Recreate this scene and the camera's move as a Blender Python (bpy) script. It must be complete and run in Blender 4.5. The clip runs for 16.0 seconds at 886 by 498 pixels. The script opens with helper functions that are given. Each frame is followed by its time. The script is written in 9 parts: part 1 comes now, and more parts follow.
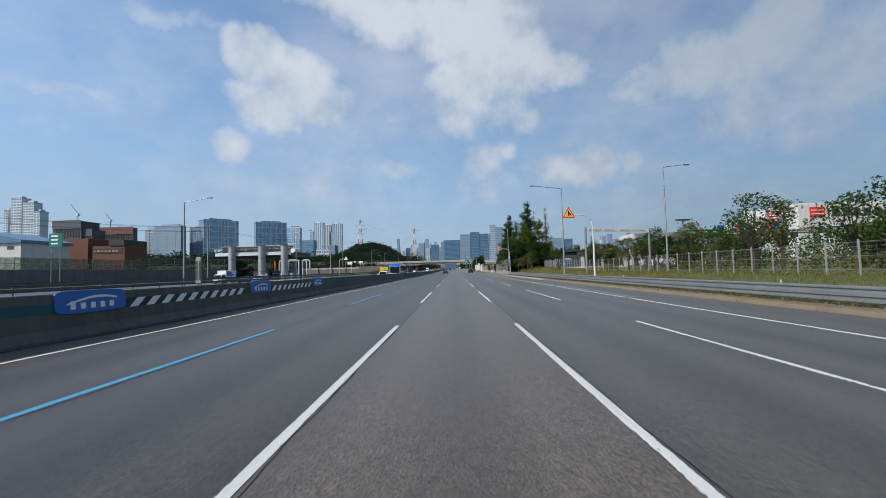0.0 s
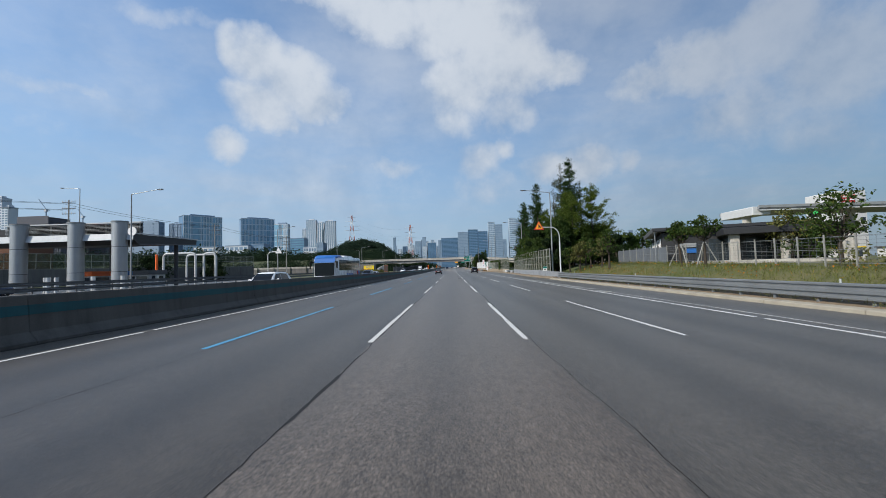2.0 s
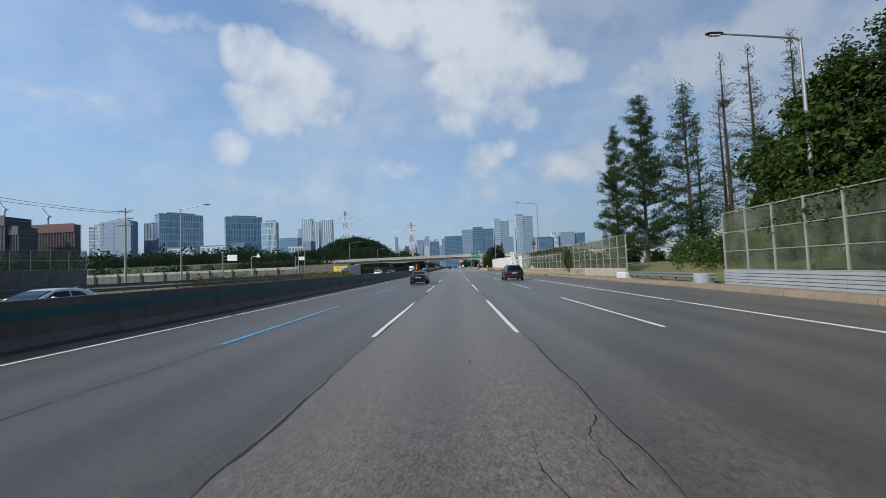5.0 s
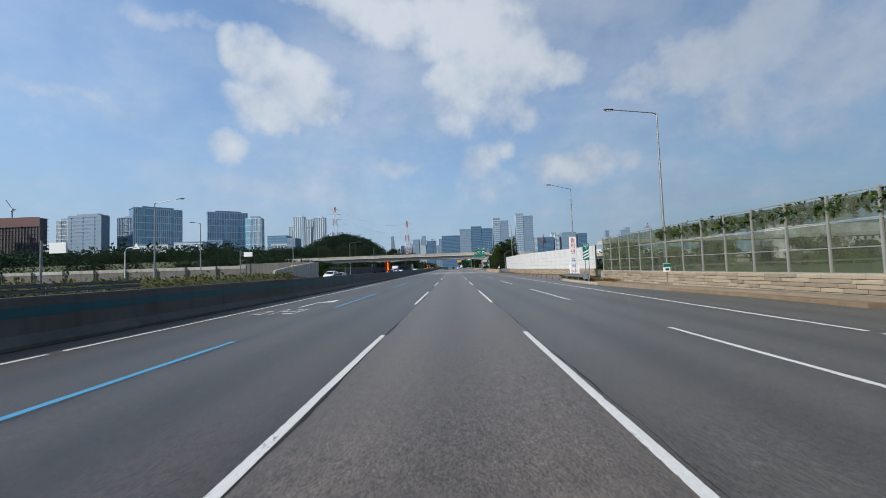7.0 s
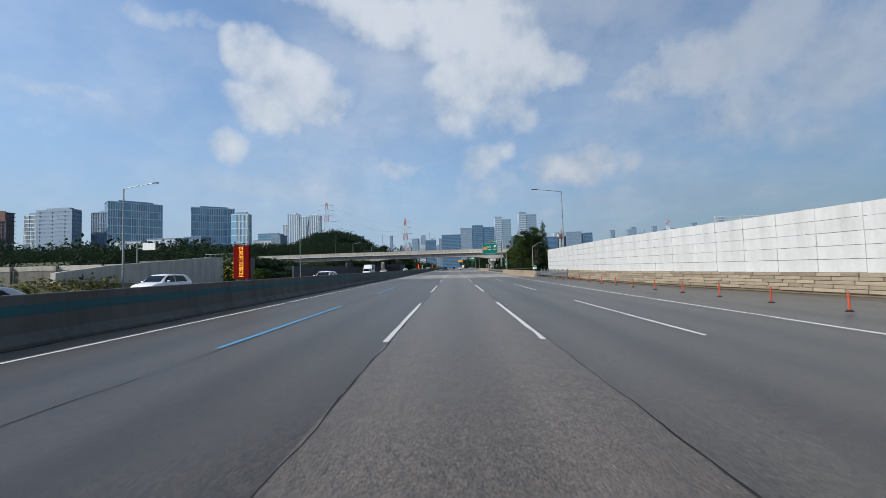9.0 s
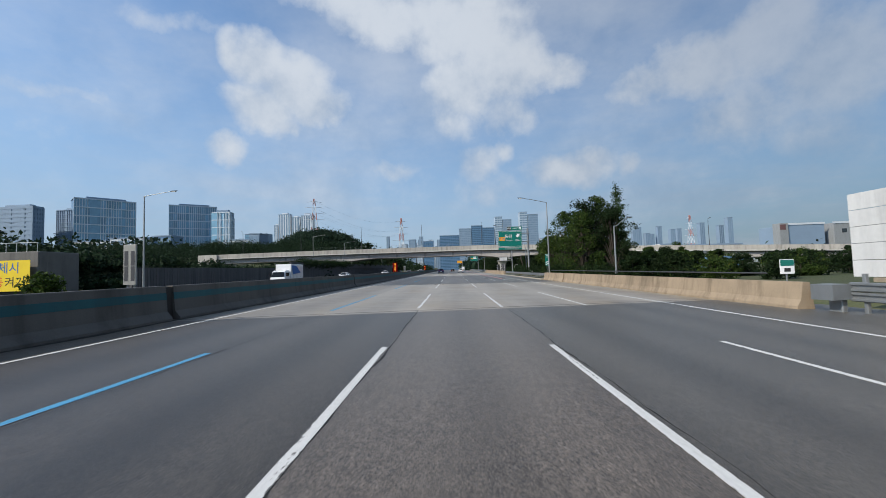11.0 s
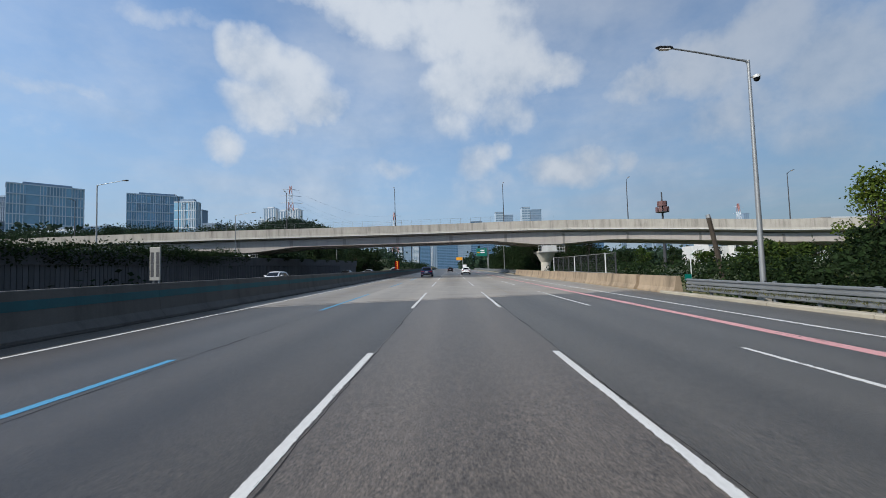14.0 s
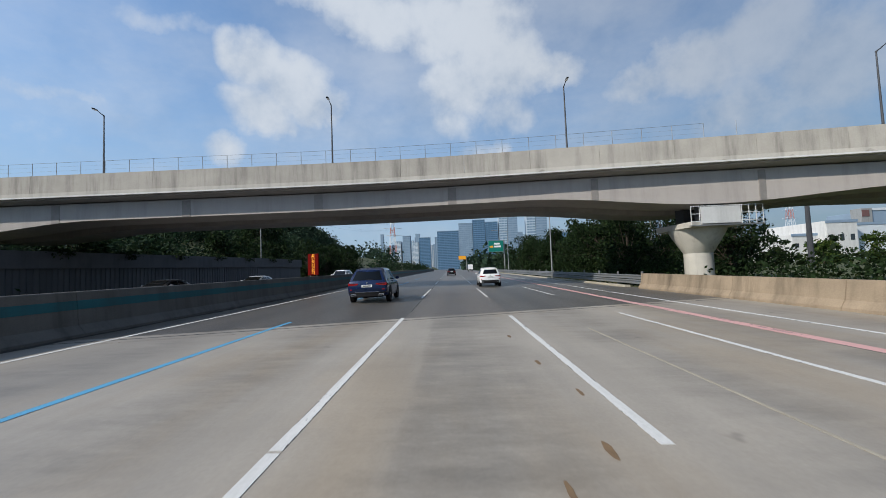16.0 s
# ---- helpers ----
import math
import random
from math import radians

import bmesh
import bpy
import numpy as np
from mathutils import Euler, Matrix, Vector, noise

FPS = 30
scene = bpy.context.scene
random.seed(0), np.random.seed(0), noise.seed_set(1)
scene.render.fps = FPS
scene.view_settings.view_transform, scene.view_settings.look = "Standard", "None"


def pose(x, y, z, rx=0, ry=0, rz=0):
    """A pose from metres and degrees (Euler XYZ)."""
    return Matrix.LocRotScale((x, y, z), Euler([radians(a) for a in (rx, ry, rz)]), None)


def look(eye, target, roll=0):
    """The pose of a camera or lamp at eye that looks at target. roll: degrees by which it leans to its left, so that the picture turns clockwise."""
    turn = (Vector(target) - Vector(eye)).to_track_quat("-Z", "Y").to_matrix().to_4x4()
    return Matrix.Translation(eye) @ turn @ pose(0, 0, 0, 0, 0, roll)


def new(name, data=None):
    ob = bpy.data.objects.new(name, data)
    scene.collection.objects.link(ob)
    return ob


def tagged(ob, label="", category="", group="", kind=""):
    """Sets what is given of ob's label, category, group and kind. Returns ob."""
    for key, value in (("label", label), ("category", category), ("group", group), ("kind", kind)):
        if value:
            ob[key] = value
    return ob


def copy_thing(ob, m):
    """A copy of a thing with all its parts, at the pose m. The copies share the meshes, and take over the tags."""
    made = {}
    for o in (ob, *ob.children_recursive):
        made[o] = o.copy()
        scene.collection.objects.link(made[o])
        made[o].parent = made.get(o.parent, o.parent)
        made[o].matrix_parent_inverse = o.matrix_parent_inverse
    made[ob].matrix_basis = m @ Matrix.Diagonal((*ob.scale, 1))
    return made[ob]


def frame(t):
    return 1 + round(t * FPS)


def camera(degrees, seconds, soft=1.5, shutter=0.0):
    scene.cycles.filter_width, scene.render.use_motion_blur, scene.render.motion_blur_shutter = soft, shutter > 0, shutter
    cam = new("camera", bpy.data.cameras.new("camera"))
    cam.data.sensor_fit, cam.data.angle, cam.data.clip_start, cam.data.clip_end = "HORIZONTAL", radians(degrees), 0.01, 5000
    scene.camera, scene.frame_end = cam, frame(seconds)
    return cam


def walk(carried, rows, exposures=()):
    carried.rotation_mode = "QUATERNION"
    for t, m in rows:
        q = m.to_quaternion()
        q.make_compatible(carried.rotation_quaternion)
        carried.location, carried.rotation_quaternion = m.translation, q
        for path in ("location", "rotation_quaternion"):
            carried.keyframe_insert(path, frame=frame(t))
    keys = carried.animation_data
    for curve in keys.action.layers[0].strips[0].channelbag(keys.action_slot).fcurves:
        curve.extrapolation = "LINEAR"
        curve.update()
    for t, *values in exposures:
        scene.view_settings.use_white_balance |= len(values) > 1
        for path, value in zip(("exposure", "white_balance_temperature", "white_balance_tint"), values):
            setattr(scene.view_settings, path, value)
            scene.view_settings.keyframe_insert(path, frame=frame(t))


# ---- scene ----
# Road axis runs along +y, x = 0 is the lane line left of the camera's lane.
def ground(y):
    """Height of the carriageway along the road: a very gentle sag."""
    if y <= 0:
        return 0.0
    return 1.12e-5 * y * y if y < 400 else 1.792 + 0.00896 * (y - 400) * math.exp(-(y - 400) / 2500)


def level(x, y):
    """Height of the paved surface: it drains to the nearside, more so past the middle of the stretch."""
    u = min(1.0, max(0.0, (y - 200.0) / 90.0))
    return ground(y) - (0.005 + 0.0085 * u * u * (3 - 2 * u)) * (min(16.0, max(-9.5, x)) - 1.7)


# seconds, x, y, pitch, roll, yaw
PATH = [
    (0.0, 1.783, -2.62, 2.99, 1.52, 1.57),
    (0.5, 1.714, 9.59, 3.01, 1.59, 1.58),
    (1.0, 1.754, 22.03, 2.81, 1.56, 1.40),
    (1.5, 1.845, 34.61, 2.81, 1.62, 1.31),
    (2.0, 1.950, 47.39, 2.82, 1.68, 1.26),
    (2.5, 2.035, 60.17, 2.91, 1.55, 1.11),
    (3.0, 2.128, 72.94, 2.86, 1.65, 1.26),
    (3.5, 2.191, 85.63, 2.91, 2.06, 1.40),
    (4.0, 2.220, 97.76, 2.86, 2.22, 1.65),
    (4.5, 2.199, 110.11, 2.80, 2.37, 1.76),
    (5.0, 2.162, 122.56, 2.84, 2.42, 1.85),
    (7.5, 1.779, 182.43, 2.91, 1.88, 1.46),
    (8.0, 1.709, 194.44, 2.91, 1.86, 1.61),
    (8.5, 1.659, 206.46, 2.91, 1.75, 1.57),
    (11.0, 1.516, 267.08, 3.21, 1.83, 1.29),
    (11.5, 1.497, 279.47, 3.15, 1.48, 1.12),
    (12.0, 1.480, 291.99, 3.19, 1.45, 0.96),
    (12.5, 1.462, 304.64, 3.22, 1.30, 0.89),
    (13.0, 1.517, 317.84, 3.08, 1.42, 0.92),
    (13.5, 1.574, 331.12, 3.04, 1.65, 1.05),
    (14.0, 1.599, 343.95, 3.00, 1.65, 0.98),
    (14.5, 1.624, 356.78, 2.95, 1.86, 1.12),
    (15.0, 1.634, 369.52, 2.81, 2.01, 1.03),
    (15.5, 1.659, 382.29, 2.87, 1.96, 1.05),
    (16.0, 1.694, 395.11, 3.13, 2.23, 1.17),
]
cam = camera(94.0, 16.0, soft=0.9, shutter=0.045)
walk(cam, [(t, pose(x, y, ground(y) + 1.66, 90 + p, r, w)) for t, x, y, p, r, w in PATH])

# ---------------------------------------------------------------- light
SUN_DIR = Vector((-0.683, -0.444, 0.60)).normalized()
SUN_EL = math.asin(SUN_DIR.z)
sun = new("sun", bpy.data.lights.new("sun", "SUN"))
sun.data.energy, sun.data.angle, sun.data.color = 4.4, radians(0.6), (1.0, 0.92, 0.80)
sun.matrix_world = look((0, 0, 60), Vector((0, 0, 60)) - SUN_DIR)


class Nodes:
    """Small helper to wire node trees."""

    def __init__(self, tree):
        self.tree = tree
        tree.nodes.clear()

    def add(self, kind, operation="", use_clamp=False, data_type="", interpolation_type="", sky_type=""):
        node = self.tree.nodes.new(kind)
        if operation:
            node.operation = operation
        if use_clamp:
            node.use_clamp = True
        if data_type:
            node.data_type = data_type
        if interpolation_type:
            node.interpolation_type = interpolation_type
        if sky_type:
            node.sky_type = sky_type
        return node

    def link(self, a, b):
        self.tree.links.new(a, b)

    def put(self, socket, value):
        if isinstance(value, bpy.types.NodeSocket):
            self.link(value, socket)
        else:
            socket.default_value = value

    def math(self, op, a, b=0.0, c=0.0, clamp=False):
        node = self.add("ShaderNodeMath", operation=op, use_clamp=clamp)
        for i, value in enumerate((a, b, c)):
            self.put(node.inputs[i], value)
        return node.outputs[0]

    def noise(self, vector, scale, detail=4.0, rough=0.55):
        node = self.add("ShaderNodeTexNoise")
        self.link(vector, node.inputs["Vector"])
        node.inputs["Scale"].default_value = scale
        node.inputs["Detail"].default_value = detail
        node.inputs["Roughness"].default_value = rough
        return node.outputs["Fac"]

    def stretch(self, vector, sx, sy, sz):
        node = self.add("ShaderNodeVectorMath", operation="MULTIPLY")
        self.link(vector, node.inputs[0])
        node.inputs[1].default_value = (sx, sy, sz)
        return node.outputs[0]

    def scale(self, colour, factor):
        node = self.add("ShaderNodeVectorMath", operation="SCALE")
        self.put(node.inputs[0], colour)
        self.put(node.inputs["Scale"], factor)
        return node.outputs[0]

    def mix(self, factor, a, b):
        node = self.add("ShaderNodeMix", data_type="RGBA")
        self.put(node.inputs[0], factor)
        self.put(node.inputs[6], a)
        self.put(node.inputs[7], b)
        return node.outputs[2]

    def ramp(self, value, lo, hi, a=0.0, b=1.0):
        node = self.add("ShaderNodeMapRange", interpolation_type="SMOOTHSTEP")
        self.put(node.inputs[0], value)
        for i, x in enumerate((lo, hi, a, b)):
            node.inputs[1 + i].default_value = x
        return node.outputs[0]


# Sky: a clear summer sky with haze at the horizon and fair-weather clouds.
world = bpy.data.worlds.new("sky")
scene.world = world
world.use_nodes = True
n = Nodes(world.node_tree)
sky = n.add("ShaderNodeTexSky", sky_type="NISHITA")
sky.sun_disc, sky.sun_elevation = False, SUN_EL
sky.sun_rotation = math.atan2(SUN_DIR.x, SUN_DIR.y)
sky.air_density, sky.dust_density, sky.ozone_density, sky.altitude = 1.0, 0.7, 2.5, 50
ray_dir = n.add("ShaderNodeTexCoord").outputs["Generated"]
xyz = n.add("ShaderNodeSeparateXYZ")
n.link(ray_dir, xyz.inputs[0])
az = n.math("MULTIPLY", n.math("ARCTAN2", xyz.outputs[0], xyz.outputs[1]), 57.2958)
el = n.math("MULTIPLY", n.math("ARCSINE", xyz.outputs[2]), 57.2958)
warp = n.noise(ray_dir, 9.0, 6.0, 0.6)
warp2 = n.noise(ray_dir, 5.0, 3.0, 0.5)
azw = n.math("ADD", az, n.math("MULTIPLY_ADD", warp2, 7.0, -3.5))
elw = n.math("ADD", el, n.math("MULTIPLY_ADD", warp, 5.0, -2.5))
# azimuth, elevation, half width, half height, body
CLOUDS = (
    (-24.5, 26.0, 5.9, 5.0, 1.00),
    (-21.1, 23.9, 6.9, 5.3, 1.00),
    (-18.3, 21.8, 5.3, 4.1, 0.95),
    (-24.6, 20.9, 6.6, 4.3, 0.95),
    (-27.3, 26.5, 2.9, 4.1, 0.90),
    (-22.6, 19.0, 4.1, 2.2, 0.75),
    (-29.7, 15.6, 3.4, 2.5, 0.72),
    (-8.0, 32.3, 11.4, 4.6, 0.95),
    (-14.2, 33.9, 9.6, 3.0, 0.80),
    (3.2, 31.2, 13.3, 6.4, 1.00),
    (8.9, 26.6, 9.7, 6.6, 1.00),
    (2.9, 24.4, 8.7, 5.9, 1.00),
    (15.0, 25.4, 5.7, 3.6, 0.78),
    (0.4, 20.5, 5.2, 3.6, 0.70),
    (8.7, 21.1, 6.0, 3.9, 0.72),
    (39.0, 23.0, 7.9, 6.0, 1.00),
    (44.4, 19.5, 7.4, 7.1, 1.00),
    (32.2, 22.3, 8.7, 4.9, 0.90),
    (26.2, 21.8, 7.2, 3.9, 0.72),
    (36.1, 16.6, 9.4, 5.1, 0.72),
    (43.6, 12.7, 6.5, 4.7, 0.60),
    (4.1, 15.1, 4.3, 3.3, 0.72),
    (7.5, 16.1, 2.1, 2.2, 0.66),
    (16.2, 13.2, 7.9, 3.6, 0.85),
    (19.1, 14.3, 4.0, 2.6, 0.78),
    (23.4, 12.4, 2.4, 2.2, 0.60),
    (5.5, 11.2, 6.2, 2.9, 0.45),
    (-7.4, 14.3, 4.1, 1.5, 0.52),
    (-13.8, 13.3, 2.6, 1.5, 0.50),
    (-45.3, 19.2, 11.1, 1.3, 0.42),
    (-33.4, 28.4, 8.8, 1.8, 0.38),
)
body = None
for a0, e0, wa, he, thick in CLOUDS:
    da = n.math("DIVIDE", n.math("SUBTRACT", azw, a0), wa)
    de = n.math("DIVIDE", n.math("SUBTRACT", elw, e0), he)
    r2 = n.math("ADD", n.math("MULTIPLY", da, da), n.math("MULTIPLY", de, de))
    puff = n.math("MULTIPLY", n.math("SUBTRACT", 1.0, r2, clamp=True), thick)
    body = puff if body is None else n.math("SMOOTH_MAX", body, puff, 0.15)
fluff = n.noise(ray_dir, 12.0, 8.0, 0.58)
# thin veil and scattered cloud over the rest of the sky
plane = n.add("ShaderNodeVectorMath", operation="DIVIDE")
n.link(ray_dir, plane.inputs[0])
up = n.math("MAXIMUM", n.math("ADD", xyz.outputs[2], 0.12), 0.05)
comb = n.add("ShaderNodeCombineXYZ")
for i in range(3):
    n.link(up, comb.inputs[i])
n.link(comb.outputs[0], plane.inputs[1])
veil = n.ramp(n.noise(plane.outputs[0], 0.9, 7.0, 0.6), 0.32, 0.80, 0.06, 0.62)
dense = n.math("ADD", n.math("MULTIPLY", body, 1.35), n.math("MULTIPLY", n.math("SUBTRACT", fluff, 0.5), 1.3))
cloud = n.math("MULTIPLY", n.ramp(dense, -0.06, 1.25, 0.0, 0.95), n.ramp(az, 16.0, 44.0, 1.0, 0.70))
cover = n.math("MAXIMUM", cloud, veil)
haze = n.ramp(el, -2.0, 30.0, 0.88, 0.0)
haze_colour = n.mix(n.ramp(az, -10.0, 42.0), (0.318, 0.426, 0.58, 1), (0.175, 0.24, 0.32, 1))
SKY_GAIN = 0.135
tint = n.add("ShaderNodeVectorMath", operation="MULTIPLY")
n.link(sky.outputs[0], tint.inputs[0])
tint.inputs[1].default_value = (0.80, 1.0, 1.10)
clear = n.scale(tint.outputs[0], n.ramp(az, -45.0, 45.0, SKY_GAIN * 1.3, SKY_GAIN * 0.85))
hazy = n.mix(haze, clear, haze_colour)
lit = n.mix(n.ramp(n.math("ADD", n.math("MULTIPLY", fluff, 0.6), n.math("MULTIPLY", el, 0.008)), 0.2, 0.62), (0.36, 0.45, 0.58, 1), (0.64, 0.695, 0.77, 1))
final = n.mix(cover, hazy, n.scale(lit, n.ramp(az, -5.0, 45.0, 1.0, 0.77)))
back = n.add("ShaderNodeBackground")
n.link(final, back.inputs[0])
back.inputs[1].default_value = 1.0
n.link(back.outputs[0], n.add("ShaderNodeOutputWorld").inputs[0])


# ---------------------------------------------------------------- materials
def principled(name):
    m = bpy.data.materials.new(name)
    m.use_nodes = True
    k = Nodes(m.node_tree)
    out = k.add("ShaderNodeOutputMaterial")
    p = k.add("ShaderNodeBsdfPrincipled")
    k.link(p.outputs[0], out.inputs[0])
    return m, k, p, out


def mat(name, col, rough=0.7, metal=0.0, var=0.12, size=1.5, grain=0.05, bump=0.2, depth=0.004, spec=0.4, streak=0.0, rnd=0.0, coat=0.0):
    """Painted or mineral surface: broad stains, fine grain, optional runs of dirt down the face. size and grain in metres."""
    m, k, p, out = principled(name)
    pos = k.add("ShaderNodeTexCoord").outputs["Object"]
    broad = k.noise(pos, 1 / size, 5.0)
    fine = k.noise(pos, 1 / grain, 3.0)
    f = k.math("ADD", k.math("MULTIPLY_ADD", broad, 2.4 * var, 1 - 1.2 * var), k.math("MULTIPLY_ADD", fine, 1.2 * var, -0.6 * var))
    if streak:
        runs = k.noise(k.stretch(pos, 1.1, 1.1, 0.10), 1.0, 7.0, 0.7)
        f = k.math("MULTIPLY", f, k.ramp(runs, 0.42, 0.78, 1.0, 1 - streak))
    if rnd:
        f = k.math("ADD", f, k.math("MULTIPLY_ADD", k.add("ShaderNodeObjectInfo").outputs["Random"], rnd, -rnd / 2))
    k.link(k.scale((*col,), f), p.inputs["Base Color"])
    k.link(k.math("MULTIPLY_ADD", broad, 0.25, rough - 0.12, clamp=True), p.inputs["Roughness"])
    p.inputs["Metallic"].default_value = metal
    p.inputs["Specular IOR Level"].default_value = spec
    p.inputs["Coat Weight"].default_value = coat
    p.inputs["Coat Roughness"].default_value = 0.04
    if bump:
        b = k.add("ShaderNodeBump")
        b.inputs["Strength"].default_value, b.inputs["Distance"].default_value = bump, depth
        k.link(fine, b.inputs["Height"])
        k.link(b.outputs[0], p.inputs["Normal"])
    return m


def asphalt(name, col, coarse, tracks):
    """Road surfacing: aggregate, patches, and the wear that wheels leave along each lane."""
    m, k, p, out = principled(name)
    pos = k.add("ShaderNodeTexCoord").outputs["Object"]
    axis = k.add("ShaderNodeSeparateXYZ")
    k.link(pos, axis.inputs[0])
    wobble = k.math("MULTIPLY_ADD", k.noise(k.stretch(pos, 0.2, 0.02, 0.2), 1.0, 2.0), 0.8, -0.4)
    lane = k.math("ADD", axis.outputs[0], wobble)
    wheel = k.math("COSINE", k.math("MULTIPLY", k.math("SUBTRACT", lane, 1.8), 2 * math.pi / 1.8))
    middle = k.math("COSINE", k.math("MULTIPLY", k.math("SUBTRACT", lane, 1.8), 2 * math.pi / 3.6))
    streaks = k.noise(k.stretch(pos, 2.2, 0.05, 1.0), 1.0, 4.0, 0.6)
    patches = k.noise(k.stretch(pos, 0.25, 0.06, 1.0), 1.0, 4.0, 0.6)
    stones = k.add("ShaderNodeTexVoronoi")
    k.link(pos, stones.inputs["Vector"])
    stones.inputs["Scale"].default_value = 1 / coarse
    grit = k.noise(pos, 0.85 / coarse, 4.0, 0.78)
    f = k.math("MULTIPLY_ADD", wheel, -1.3 * tracks, 1.0)
    f = k.math("MULTIPLY_ADD", middle, -0.6 * tracks, f)
    f = k.math("MULTIPLY", f, k.math("MULTIPLY_ADD", streaks, 0.36, 0.82))
    f = k.math("MULTIPLY", f, k.math("MULTIPLY_ADD", patches, 0.34, 0.83))
    f = k.math("MULTIPLY", f, k.math("MULTIPLY_ADD", grit, 5.4, -1.7, clamp=False))
    clumps = k.noise(k.stretch(pos, 1.0, 0.45, 1.0), 0.22 / coarse, 3.0, 0.7)
    f = k.math("MULTIPLY", f, k.math("MULTIPLY_ADD", clumps, 1.3, 0.35))
    f = k.math("MULTIPLY", f, k.ramp(stones.outputs["Distance"], 0.1, 0.6, 1.16, 0.84))
    tar = k.ramp(k.noise(k.stretch(pos, 0.8, 0.12, 1.0), 1.0, 6.0, 0.7), 0.66, 0.74, 1.0, 0.72)
    f = k.math("MULTIPLY", f, tar)
    k.link(k.scale((*col,), f), p.inputs["Base Color"])
    p.inputs["Roughness"].default_value = 0.46
    p.inputs["Specular IOR Level"].default_value = 0.55
    p.inputs["Sheen Weight"].default_value = 0.15
    p.inputs["Sheen Tint"].default_value = (1.0, 0.94, 0.86, 1)
    p.inputs["Sheen Roughness"].default_value = 0.25
    b = k.add("ShaderNodeBump")
    b.inputs["Strength"].default_value, b.inputs["Distance"].default_value = 0.6, 0.006
    k.link(grit, b.inputs["Height"])
    k.link(b.outputs[0], p.inputs["Normal"])
    return m


def deck_concrete(name, col):
    """Bridge deck: brushed concrete with cloudy patches, oil along the lane middles and dark drips."""
    m, k, p, out = principled(name)
    pos = k.add("ShaderNodeTexCoord").outputs["Object"]
    axis = k.add("ShaderNodeSeparateXYZ")
    k.link(pos, axis.inputs[0])
    wobble = k.math("MULTIPLY_ADD", k.noise(k.stretch(pos, 0.3, 0.08, 0.3), 1.0, 3.0), 1.2, -0.6)
    middle = k.math("COSINE", k.math("MULTIPLY", k.math("SUBTRACT", k.math("ADD", axis.outputs[0], wobble), 1.8), 2 * math.pi / 3.6))
    streaks = k.noise(k.stretch(pos, 1.6, 0.10, 1.0), 1.0, 5.0, 0.65)
    across = k.noise(k.stretch(pos, 0.25, 0.9, 1.0), 1.0, 4.0, 0.6)
    cloud = k.noise(pos, 0.35, 6.0, 0.65)
    grit = k.noise(pos, 22.0, 4.0, 0.75)
    f = k.math("MULTIPLY_ADD", k.math("MULTIPLY", k.math("ADD", middle, 0.2), k.math("MULTIPLY_ADD", across, 1.4, -0.2)), -0.12, 1.0)
    f = k.math("MULTIPLY", f, k.math("MULTIPLY_ADD", streaks, 0.4, 0.8))
    f = k.math("MULTIPLY", f, k.math("MULTIPLY_ADD", cloud, 0.6, 0.7))
    f = k.math("MULTIPLY", f, k.math("MULTIPLY_ADD", grit, 0.4, 0.8))
    bands = k.noise(k.stretch(pos, 0.75, 0.006, 1.0), 1.0, 3.0, 0.7)
    f = k.math("MULTIPLY", f, k.math("MULTIPLY_ADD", bands, 0.25, 0.88))
    grime_x = k.math("MULTIPLY_ADD", k.noise(k.stretch(pos, 1.2, 0.5, 1.0), 1.0, 5.0, 0.7), 0.5, k.math("ADD", axis.outputs[0], -0.25))
    f = k.math("MULTIPLY", f, k.ramp(axis.outputs[0], -3.75, -3.60, 0.84, 1.0))
    lane = k.math("MULTIPLY", k.ramp(grime_x, 1.02, 1.16), k.ramp(grime_x, 2.2, 3.6, 1.0, 0.0))
    lane = k.math("MULTIPLY", lane, k.ramp(axis.outputs[1], 379.0, 386.0))
    swirl = k.noise(k.stretch(pos, 0.8, 1.9, 1.0), 1.0, 6.0, 0.7)
    f = k.math("MULTIPLY", f, k.math("MULTIPLY_ADD", k.math("MULTIPLY", lane, k.ramp(swirl, 0.30, 0.62)), -0.22, 1.0))
    drips = k.ramp(k.noise(k.stretch(pos, 1.3, 0.8, 1.0), 1.0, 3.0, 0.5), 0.72, 0.78, 1.0, 0.62)
    f = k.math("MULTIPLY", f, drips)
    smear = k.math("MULTIPLY", k.ramp(k.noise(k.stretch(pos, 0.45, 1.5, 1.0), 1.0, 7.0, 0.75), 0.42, 0.66), k.math("MULTIPLY_ADD", middle, 0.5, 0.5))
    f = k.math("MULTIPLY", f, k.math("MULTIPLY_ADD", smear, -0.24, 1.0))
    rust = k.ramp(k.noise(k.stretch(pos, 0.4, 0.1, 1.0), 1.0, 5.0, 0.6), 0.45, 0.7, 0.0, 0.5)
    k.link(k.mix(rust, k.scale((*col,), f), k.scale((col[0] * 1.0, col[1] * 0.86, col[2] * 0.66), f)), p.inputs["Base Color"])
    p.inputs["Roughness"].default_value = 0.5
    p.inputs["Specular IOR Level"].default_value = 0.55
    b = k.add("ShaderNodeBump")
    b.inputs["Strength"].default_value, b.inputs["Distance"].default_value = 0.3, 0.003
    k.link(grit, b.inputs["Height"])
    k.link(b.outputs[0], p.inputs["Normal"])
    return m


